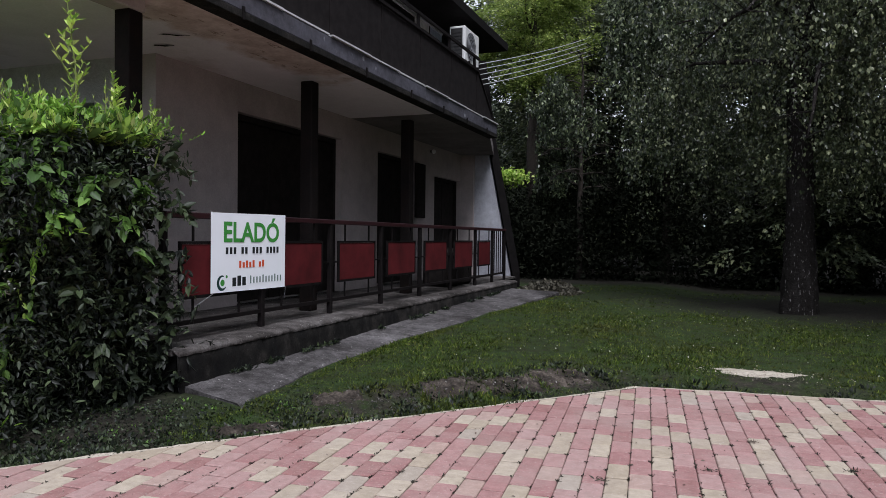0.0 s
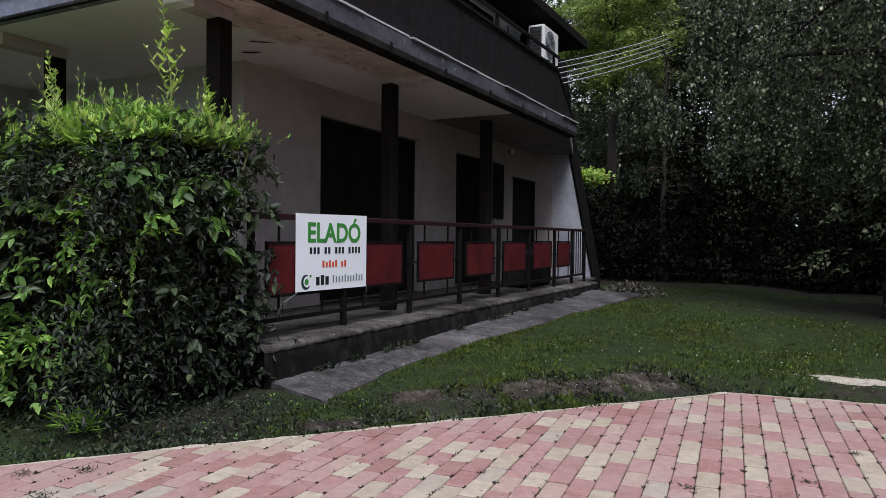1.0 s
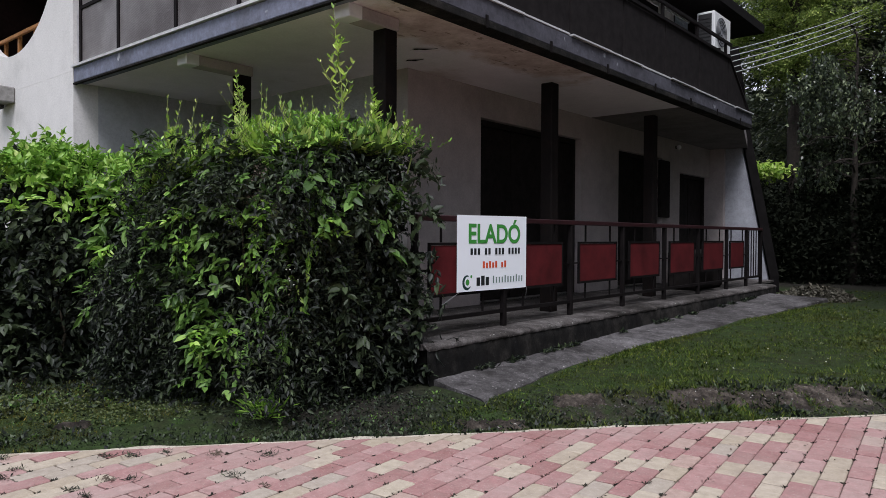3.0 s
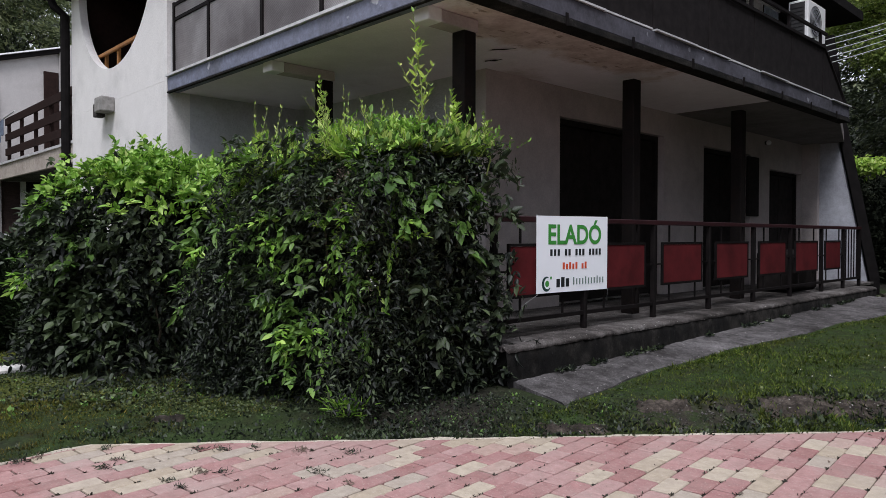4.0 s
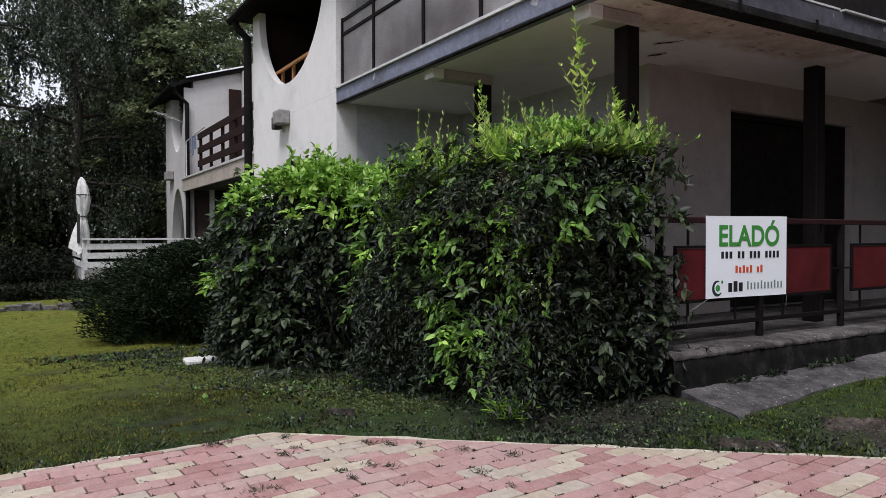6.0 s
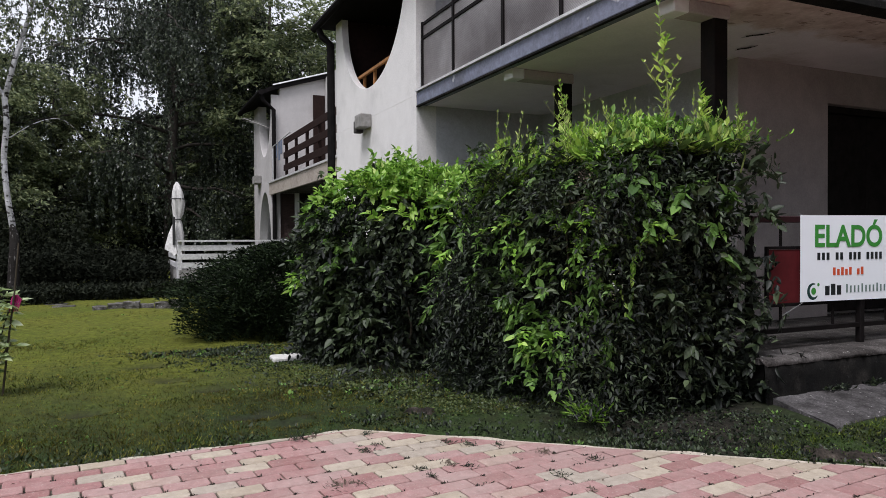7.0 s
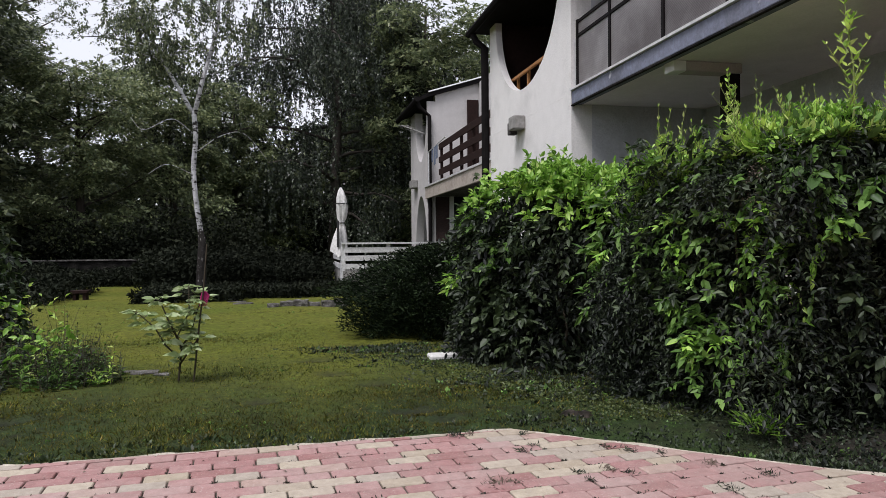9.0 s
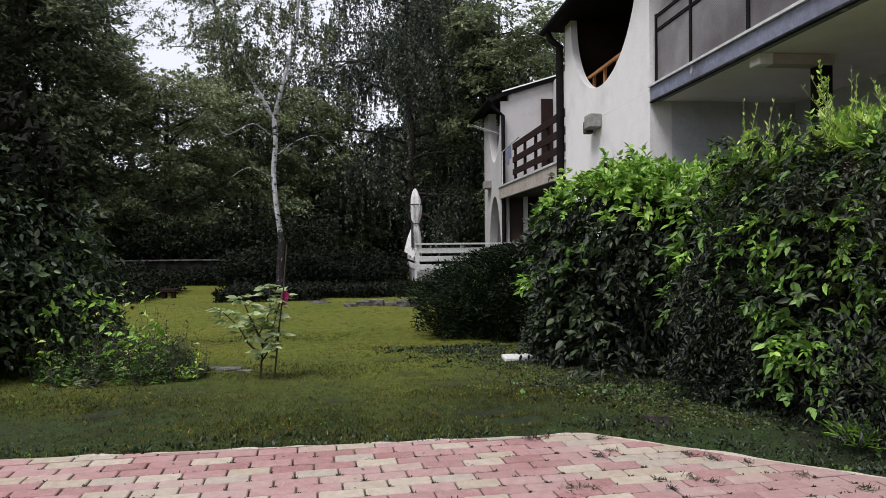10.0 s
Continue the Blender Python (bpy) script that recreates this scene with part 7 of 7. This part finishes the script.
# worn bank of bare soil beside the paving
def soil_bank(l0, l1, w0, w1, seed, rise):
    """A crumbly strip along the slanting edge of the drive, from l0 to l1 along it and w0 to w1 away from it."""
    r = np.random.default_rng(seed)
    nl, nw = int((l1 - l0) / 0.016), int((w1 - w0) / 0.016)
    L, W = np.meshgrid(np.linspace(l0, l1, nl), np.linspace(w0, w1, nw), indexing="ij")
    x, y = EDGE_A[0] + 0.643 * L - 0.765 * W, EDGE_A[1] + 0.765 * L + 0.643 * W
    f, g = (L - l0) / (l1 - l0), (W - w0) / (w1 - w0)
    hump = np.clip(np.minimum(np.minimum(f, 1 - f) * 5, np.minimum(g, 1 - g) * 3.2), 0, 1)
    ragged = 0.35 * np.sin(9 * L + 2 * W) + 0.3 * np.sin(23 * L - 14 * W + 1) + 0.25 * np.sin(41 * W + 17 * L)
    z = ground_z(x, y) + rise * (hump * 1.6 - 0.55 + 0.5 * ragged * hump) + r.normal(size=L.shape) * 0.0045 + 0.008 * np.sin(61 * L + 20 * W) * np.sin(53 * W - 8 * L)
    v = np.stack([x, y, z], axis=-1).reshape(-1, 3)
    i, j = np.meshgrid(np.arange(nl - 1), np.arange(nw - 1), indexing="ij")
    k = (i * nw + j).ravel()
    me = quick_mesh("soil_bank", v, np.stack([k, k + nw, k + nw + 1, k + 1], axis=1), M_SOIL)
    return tagged(new("soil_bank", me), "crumbly bare soil on the worn bank beside the paving", "soil", kind="stuff")


for l0, l1, w0, w1, seed, rise in ((4.6, 5.25, 0.2, 0.58, 1, 0.02), (5.15, 5.75, 0.12, 0.5, 5, 0.022), (5.7, 6.3, 0.16, 0.55, 6, 0.016), (3.75, 4.2, 0.36, 0.6, 2, 0.02), (2.95, 3.5, 0.04, 0.26, 3, 0.016), (0.35, 0.6, 0.4, 0.56, 4, 0.016)):
    soil_bank(l0, l1, w0, w1, seed, rise)
# small stones and crumbs on the worn bank
n = 5200
t = rng.random(n)
x = -4.4 + 4.4 * t + rng.normal(size=n) * 0.1
y = 1.6 + 5.2 * t + rng.random(n) * 0.75 - 0.05
k = (bare_soil(x, y) > 0.35) & (off_paving(x, y) > 0.03)
x, y = x[k], y[k]
P = np.stack([x, y, ground_z(x, y) + 0.004], axis=1)
tagged(new("soil_crumbs", leaf_mesh("soil_crumbs", P, rng.normal(size=(len(x), 3)) * np.array([1, 1, 0.3]), 0.022 * (0.3 + rng.random(len(x)) ** 3), M_CONCRETE, 0.8, 0.35)), "crumbs of soil and small stones on the bank", "soil", kind="stuff")
bm = bmesh.new()
rim = []
for k in range(40):
    a = 2 * math.pi * k / 40
    r = 1 + 0.14 * math.sin(3 * a + 1) + 0.08 * math.sin(7 * a) + 0.05 * math.sin(13 * a)
    x, y = 0.63 + 0.36 * r * math.cos(a), 7.26 + 0.17 * r * math.sin(a) - 0.05 * math.cos(a)
    rim.append(bm.verts.new((x, y, float(ground_z(np.array(x), np.array(y))) + 0.004)))
mid = bm.verts.new((0.63, 7.22, float(ground_z(np.array(0.63), np.array(7.22))) + 0.025))
for a, b in zip(rim, rim[1:] + rim[:1]):
    bm.faces.new((a, b, mid))
thing("sand_patch", bm, M_SAND, "pale patch of sandy rubble in the grass", "sand", kind="stuff")
n = 420
x = 0.66 + rng.normal(size=n) * 0.32
y = 7.22 - 0.1 * (x - 0.65) + rng.normal(size=n) * 0.13
P = np.stack([x, y, ground_z(x, y) + 0.012], axis=1)
tagged(new("rubble", leaf_mesh("rubble", P, rng.normal(size=(n, 3)) * np.array([1, 1, 0.15]), 0.013 * (0.4 + rng.random(n)), M_SAND, 0.9, 0.3)), "small pale chips round the sandy patch", "rubble", kind="stuff")
n = 9000
a, u = spread(n, 0, 2 * math.pi), np.sqrt(rng.random(n))
x, y = -2.85 + 0.75 * u * np.cos(a), 14.2 + 1.0 * u * np.sin(a)
P = np.stack([x, y, 0.1 + 0.32 * (1 - u ** 2) * rng.random(n)], axis=1)
tagged(new("leaf_pile", leaf_mesh("leaf_pile", P, rng.normal(size=(n, 3)), 0.07 * (0.5 + rng.random(n)), foliage("dry_leaves", [(0.05, 0.045, 0.035), (0.1, 0.09, 0.07), (0.16, 0.15, 0.12)], 0.7, 0.1), 0.6)), "low pile of cut twigs and dry leaves", "leaf pile", kind="stuff")
bench = empty("bench", (-17.4, -4.67, 0), "small dark wooden bench on the far lawn", "bench")
part("seat", boxes((-17.6, -17.25, -4.86, -4.5, 0.2, 0.26)), M_BROWN, bench)
for y in (-4.82, -4.61):
    part("leg", boxes((-17.52, -17.28, y, y + 0.07, 0, 0.2)), M_BROWN, bench)


# grass and ground cover
def blades(n, region, height, name, mat, label, wide=0.12, upright=1.6, tuft=8, loose=0.022):
    """Grass or weeds in tufts, thinned out on bare soil, the paving and the terrace."""
    x, y = region(n // tuft)
    keep = (off_paving(x, y) > 0.02) & ~((x < np.interp(y, [4.2, 5.5, 7.1, 11.0, 13.5], [-2.84, -3.0, -2.96, -2.66, -2.48])) & (y > 4.15) & (y < 13.4) & (x > -5.2)) & ~((x < -3.4) & (y > 3.9))
    x, y = x[keep], y[keep]
    patch = np.sin(2.3 * x + 1.1 * y) + np.sin(1.7 * y - 2.9 * x + 1) + np.sin(5.1 * x) * 0.5 + rng.normal(size=len(x)) * 0.8
    k = (patch > -2.1) & (np.hypot((x - 2.6) / 1.5, y - 14.2) > 2.4 + 0.6 * rng.normal(size=len(x))) & (y < 17.2 + rng.normal(size=len(x)) * 0.5)
    k &= np.hypot((x - 0.63) / 0.42, (y - 7.26) / 0.2) > 0.5 + 0.5 * rng.random(len(x)) ** 0.5
    k &= rng.random(len(x)) > np.maximum(np.maximum(0.95 * bare_soil(x, y), 1.6 * hollow(x, y)), 0.3 * hedge_litter_shade(x, y))
    x, y, patch = x[k], y[k], patch[k]
    h = height * (0.45 + 0.75 * rng.random(len(x)) ** 2) * (1 + 0.18 * np.clip(patch, -1, 2))
    i = np.repeat(np.arange(len(x)), tuft)
    n = len(i)
    dx, dy = rng.normal(size=n) * loose, rng.normal(size=n) * loose
    px, py = x[i] + dx, y[i] + dy
    ok = off_paving(px, py) > -0.01
    pos = np.stack([px, py, ground_z(px, py) - 0.006], axis=1)[ok]
    ax = np.stack([dx / loose * 0.45 + rng.normal(size=n) * 0.4, dy / loose * 0.45 + rng.normal(size=n) * 0.4, np.full(n, upright)], axis=1)[ok]
    size = (h[i] * (0.5 + 0.8 * rng.random(n)))[ok]
    return tagged(new(name, leaf_mesh(name, pos, ax, size, mat, wide, 0.0, tri=wide < 0.3)), label, "grass", kind="stuff")


def right_lawn(n):
    y = 4.2 + 13 * rng.random(n) ** 1.5
    return spread(n, -3.0, 9.0) * (0.45 + y / 22), y


def left_lawn(n):
    x = -4.35 - 13 * rng.random(n) ** 2.0
    return x, -0.4 + (rng.random(n) - 0.5) * (4.6 - 0.8 * x)


def near_right(n):
    y = 3.6 + 8.5 * rng.random(n) ** 1.25
    return -2.95 + rng.random(n) * (2.2 + 0.55 * y), y


def near_left(n):
    x = -5.2 - 4.9 * rng.random(n) - 0.5 * rng.random(n) ** 2
    return x, -0.62 * -x + rng.random(n) * (1.15 * -x + 0.6)


def near_strip(n):
    x = -4.4 - 1.3 * rng.random(n) - 0.5 * rng.random(n) ** 2
    return x, spread(n, -6.0, 2.6)


def path_edge(n):
    y = 3.9 + 9 * rng.random(n) ** 1.4
    return np.interp(y, [3.9, 4.2, 5.5, 7.1, 11.0, 13.5], [-3.0, -2.84, -3.0, -2.96, -2.66, -2.48]) + 0.03 + np.abs(rng.normal(size=n)) * 0.07, y


def hedge_foot(n):
    s = rng.random(n)
    x = -8.5 + 6.0 * s
    return x, 0.9 + 3.3 * s + rng.normal(size=n) * 0.45


def clover_bank(n):
    s, w = rng.random(n), rng.normal(size=n) * 0.22
    return -7.3 + 3.0 * s + 0.3 * w, 1.55 + 1.0 * s + w


def drive_edge(n):
    t = rng.random(n)
    t = t[np.sin(23 * t) + np.sin(41 * t + 1) + 0.8 * rng.normal(size=n) > -1.2 + 1.9 * t]
    n = len(t)
    return -4.7 + 4.5 * t + rng.normal(size=n) * 0.05 - 0.03, 1.35 + 5.15 * t + np.abs(rng.normal(size=n)) * 0.26


def top_edge(n):
    x = spread(n, -0.4, 4)
    return x, 6.52 + 0.12 * x + np.abs(rng.normal(size=n)) * 0.12


def left_edge(n):
    return -4.44 - np.abs(rng.normal(size=n)) * 0.12, spread(n, -4, 1.4)


blades(170000, right_lawn, 0.043, "grass", M_GRASS, "short patchy lawn grass beside the path", 0.24, 0.9)
blades(340000, near_right, 0.03, "grass", M_GRASS, "close mown thin grass beside the paving", 0.29, 0.7, 5, 0.04)
blades(150000, left_lawn, 0.03, "grass", M_SUNGRASS, "short yellow-green lawn grass", 0.22, 0.8)
blades(200000, near_strip, 0.022, "grass", M_DRYGRASS, "thin trodden grass along the paving", 0.29, 0.7, 5, 0.04)
blades(190000, near_left, 0.025, "grass", M_SUNGRASS, "close mown thin grass of the far lawn", 0.29, 0.7, 5, 0.04)
blades(12000, path_edge, 0.04, "ground_cover", M_GRASS, "grass creeping over the edge of the footpath", 0.28, 0.6)
blades(30000, right_lawn, 0.03, "clover", M_CLOVER, "clover leaves in the lawn beside the path", 0.8, 0.4)
blades(20000, near_left, 0.016, "clover", M_MIDHEDGE, "small dark clover in the thin grass", 0.8, 0.5, 6, 0.03)
blades(12000, left_lawn, 0.018, "clover", M_VINE, "clover leaves in the far lawn", 0.8, 0.5)
blades(48000, clover_bank, 0.026, "clover", M_CLOVER, "carpet of grey-green clover below the hedges", 0.85, 0.25, 6, 0.03)
blades(32000, hedge_foot, 0.028, "ground_cover", M_MIDHEDGE, "mixed weeds at the foot of the hedge", 0.6, 0.45)
blades(5000, hedge_foot, 0.032, "ground_cover", M_VINE, "clover and weeds at the foot of the hedge", 0.6, 0.7)
blades(30000, hedge_foot, 0.034, "ground_cover", M_HEDGE, "dark weeds at the foot of the hedge", 0.6, 0.5)
def bank_tufts(n):
    s, w = 2.9 + 3.6 * rng.random(n), 0.1 + 0.55 * rng.random(n)
    k = np.sin(7 * s + 5 * w) + np.sin(13 * s - 9 * w + 2) + 0.5 * rng.normal(size=n) > 0.35
    s, w = s[k], w[k]
    return EDGE_A[0] + 0.643 * s - 0.765 * w, EDGE_A[1] + 0.765 * s + 0.643 * w


blades(40000, bank_tufts, 0.034, "ground_cover", M_GRASS, "tufts of grass on the worn bank", 0.26, 0.8)
blades(24000, bank_tufts, 0.04, "ground_cover", M_HEDGE, "dark weeds on the worn bank", 0.45, 0.7)
blades(11000, drive_edge, 0.038, "ground_cover", M_HEDGE, "dark weeds along the edge of the paving", 0.45, 0.8)
blades(11000, drive_edge, 0.03, "ground_cover", M_MIDHEDGE, "green weeds along the edge of the paving", 0.5, 0.8)
blades(1500, top_edge, 0.045, "ground_cover", M_HEDGE, "weeds along the far edge of the paving", 0.4, 0.8)
blades(4000, left_edge, 0.03, "ground_cover", M_MIDHEDGE, "weeds along the lawn edge of the paving", 0.5, 0.8)

# weeds in the paving joints
for k, (x, y, r) in enumerate(((-4.4, 1.1, 0.11), (-3.95, 1.43, 0.08), (-3.44, 1.11, 0.11), (-3.93, 1.96, 0.07), (-3.82, 2.07, 0.07), (-3.46, 2.39, 0.08), (-3.08, 2.26, 0.08), (-3.23, 2.6, 0.07), (-3.5, 1.79, 0.07), (-3.43, 1.87, 0.06), (-4.06, 1.53, 0.06), (-4.4, 1.2, 0.06), (-4.32, 1.55, 0.05), (-3.51, 1.6, 0.05), (-3.42, 1.2, 0.06), (-3.37, 1.61, 0.05), (-3.72, 2.23, 0.05), (-2.82, 2.27, 0.05), (-0.3, 3.9, 0.05), (0.25, 4.3, 0.05), (0.5, 5.0, 0.04), (1.0, 4.6, 0.05))):
    P = np.array([[x, y, 0.0]]) + rng.normal(size=(60, 3)) * np.array([r * 0.4, r * 0.3, 0])
    A = rng.normal(size=(60, 3)) * np.array([1, 1, 0.5]) + np.array([0, 0, 0.3])
    tagged(new("joint_weed", leaf_mesh("joint_weed", P, A, (0.014 + 0.24 * r) * (0.35 + rng.random(60)), M_DEADFLOWER if k % 3 == 2 else M_HEDGE, 0.19)), "small dry weed growing in a paving joint", "weed", kind="stuff")

# ---------------------------------------------------------------- pavers, last
paving = tagged(new("pavement", finish("pavement", boxes((-4.3, 6.0, -9.0, 1.3, -0.12, -0.014), (-3.3, 6.0, 1.3, 2.6, -0.12, -0.015), (-2.0, 6.0, 2.6, 4.2, -0.12, -0.014), (-0.7, 6.0, 4.2, 5.6, -0.12, -0.015), (0.0, 6.0, 5.6, 6.3, -0.12, -0.014)), M_JOINT)),
                "drive of pink and cream concrete block pavers", "paving", kind="structure")
PW, PL = 0.121, 0.243


def paver_arrays(c, w, l, h, yaw, wear=0.0):
    """A block with knocked corners and a chamfered edge, open below."""
    ch, cut = 0.005, 0.007
    ring = []
    for sx, sy in ((-1, -1), (1, -1), (1, 1), (-1, 1)):
        cx, cy = (cut * (1 + wear * prng.uniform(-1, 1.2)) for _ in (0, 1))
        first, second = (sx * (w / 2 - cx), sy * l / 2), (sx * w / 2, sy * (l / 2 - cy))
        ring += [first, second] if sx * sy < 0 else [second, first]
    ring = [(x * (1 + 0.012 * wear * prng.uniform(-1, 1)), y * (1 + 0.008 * wear * prng.uniform(-1, 1))) for x, y in ring]
    pts = []
    for inset, z in ((0, -0.04), (0, h - ch), (ch, h)):
        for px, py in ring:
            px, py = px * (1 - 2 * inset / w), py * (1 - 2 * inset / l)
            pts.append((px * math.cos(yaw) - py * math.sin(yaw) + c[0], px * math.sin(yaw) + py * math.cos(yaw) + c[1], z + c[2]))
    return pts


prng = random.Random(5)
moss_p, moss_a = [], []
PAVER_FACES = [tuple(range(16, 24))] + [(8 * r + k, 8 * r + (k + 1) % 8, 8 * r + 8 + (k + 1) % 8, 8 * r + 8 + k) for r in (0, 1) for k in range(8)]
base_paver = bpy.data.meshes.new("paver")
base_paver.from_pydata(paver_arrays((0, 0, 0), PW - 0.004, PL - 0.01, 0.0, 0.0), [], PAVER_FACES)
base_paver.materials.append(M_PAVER)
far_v, far_f, singles = [], [], 0
YAW = radians(4.8)
# edge lines of the drive as (normal x, normal y, distance)
EDGES = [(-0.765, 0.643, -0.765 * -4.56 + 0.643 * 1.39), (-0.119, 0.993, 6.5 * 0.993), (-1.0, -0.02, 4.42)]


def clip_block(poly):
    for a, b, c in EDGES:
        out = []
        for p, q in zip(poly, poly[1:] + poly[:1]):
            dp, dq = a * p[0] + b * p[1] - c, a * q[0] + b * q[1] - c
            if dp <= 0:
                out.append(p)
            if dp * dq < 0:
                t = dp / (dp - dq)
                out.append((p[0] + t * (q[0] - p[0]), p[1] + t * (q[1] - p[1])))
        poly = out
        if len(poly) < 3:
            return []
    return poly


for i in range(-60, 61):
    for j in range(-60, 45):
        u, v = i * PW, (j + (0.5 if i % 2 else 0.0) + 0.06 * math.sin(i * 7.3)) * PL
        x, y = u * math.cos(YAW) - v * math.sin(YAW) + 0.6, u * math.sin(YAW) + v * math.cos(YAW)
        d = max(a * x + b * y - c for a, b, c in EDGES)
        if d > 0.12 or x > 6 or y < -9:
            continue
        tilt = (prng.uniform(-0.5, 0.5), prng.uniform(-0.5, 0.5))
        z, turn = prng.uniform(-0.003, 0.003), YAW + prng.uniform(-0.008, 0.008)
        if prng.random() < 0.9 and d < -0.1 and y > -2.5:
            end = prng.random() < 0.8
            ev = PL / 2 if end else prng.uniform(-PL / 2, PL / 2)
            ex, ey = x + PW / 2 * math.cos(YAW) - ev * math.sin(YAW), y + PW / 2 * math.sin(YAW) + ev * math.cos(YAW)
            for _ in range(prng.randint(3, 15)):
                moss_p.append((ex + prng.gauss(0, 0.004), ey + prng.gauss(0, 0.008 if end else 0.035), -0.005))
                moss_a.append((prng.gauss(0, 0.8), prng.gauss(0, 1), 0.4))
        if singles < 300 and d < -0.12 and -4.4 < x < -2.9 and -1.6 < y < 2.6:
            ob = new("paver", base_paver)
            ob.parent = paving
            ob.matrix_basis = pose(x, y, z, tilt[0], tilt[1], math.degrees(turn))
            singles += 1
            continue
        pts = paver_arrays((x, y, z), PW - 0.004, PL - 0.01, 0.0, turn, 1.0)
        if d < -0.12:
            b = len(far_v)
            far_v += pts
            far_f += [tuple(b + k for k in f) for f in PAVER_FACES]
            continue
        poly = clip_block([p[:2] for p in pts[:8]])
        if len(poly) < 3:
            continue
        cx, cy = sum(p[0] for p in poly) / len(poly), sum(p[1] for p in poly) / len(poly)
        b, n = len(far_v), len(poly)
        for s, h in ((1.0, -0.04), (1.0, -0.004), (0.95, 0.0)):
            far_v += [(cx + s * (p[0] - cx), cy + s * (p[1] - cy), z + h) for p in poly]
        far_f.append(tuple(b + 2 * n + k for k in range(n)))
        far_f += [(b + r * n + k, b + r * n + (k + 1) % n, b + (r + 1) * n + (k + 1) % n, b + (r + 1) * n + k) for r in (0, 1) for k in range(n)]
me = bpy.data.meshes.new("pavers")
me.from_pydata(far_v, [], far_f)
me.materials.append(M_PAVERS)
rest = new("pavers", me)
rest.parent = paving
tagged(rest, kind="stuff")
tagged(new("joint_moss", leaf_mesh("joint_moss", np.array(moss_p), np.array(moss_a), 0.02, foliage("joint_growth", [(0.014, 0.013, 0.01), (0.022, 0.023, 0.014), (0.04, 0.032, 0.024)], 0.8, 0.1), 0.4)),
       "tufts of moss and dry weed in the paving joints", "moss", kind="stuff")
fringe = bmesh.new()
line = [(-4.36, -3.0), (-4.45, 1.52), (-0.34, 6.44), (4.2, 7.0)]
last = None
for (x0, y0), (x1, y1) in zip(line, line[1:]):
    steps = int(math.hypot(x1 - x0, y1 - y0) / 0.05)
    nx, ny = -(y1 - y0), x1 - x0
    s = 1 / math.hypot(nx, ny)
    for k in range(steps + 1):
        f = k / steps
        w = max(0.001, 0.004 + 0.05 * math.sin(3.1 * x0 + 19 * f) * math.sin(47 * f + y0) + prng.uniform(-0.012, 0.02))
        x, y = x0 + (x1 - x0) * f, y0 + (y1 - y0) * f
        now = [fringe.verts.new((x - nx * s * 0.004, y - ny * s * 0.004, -0.004)), fringe.verts.new((x + nx * s * w * 0.6, y + ny * s * w * 0.6, 0.004)), fringe.verts.new((x + nx * s * w, y + ny * s * w, -0.02))]
        if last:
            for j in (0, 1):
                fringe.faces.new((last[j], now[j], now[j + 1], last[j + 1]))
        last = now
part("mortar_fringe", fringe, M_SAND, paving, "crumbling pale mortar along the edge", kind="stuff")
n = 1500
y = -1.5 + 7.5 * rng.random(n)
x = spread(n, -4.3, 4.5)
k = (off_paving(x, y) < -0.05) & (np.hypot(x - 0.15, y - 0.1) > 0.6)
P = np.stack([x[k], y[k], np.full(k.sum(), 0.004)], axis=1)
tagged(new("paving_debris", leaf_mesh("paving_debris", P, rng.normal(size=(len(P), 3)) * np.array([1, 1, 0.12]), 0.016 * (0.3 + rng.random(len(P)) ** 3 * 1.6), M_DEADFLOWER, 0.45)), "dry bits of leaf and twig lying on the paving", "debris", kind="stuff")
n = 170
x, y = spread(n, -2.2, 3.0), 5.2 + 7 * rng.random(n) ** 1.3
k = off_paving(x, y) > 0.3
P = np.stack([x[k], y[k], ground_z(x[k], y[k]) + 0.03], axis=1)
tagged(new("lawn_flowers", leaf_mesh("lawn_flowers", P, rng.normal(size=(len(P), 3)), 0.018, M_BLOSSOM, 0.8)), "tiny pale flowers scattered in the lawn", "flowers", kind="stuff")
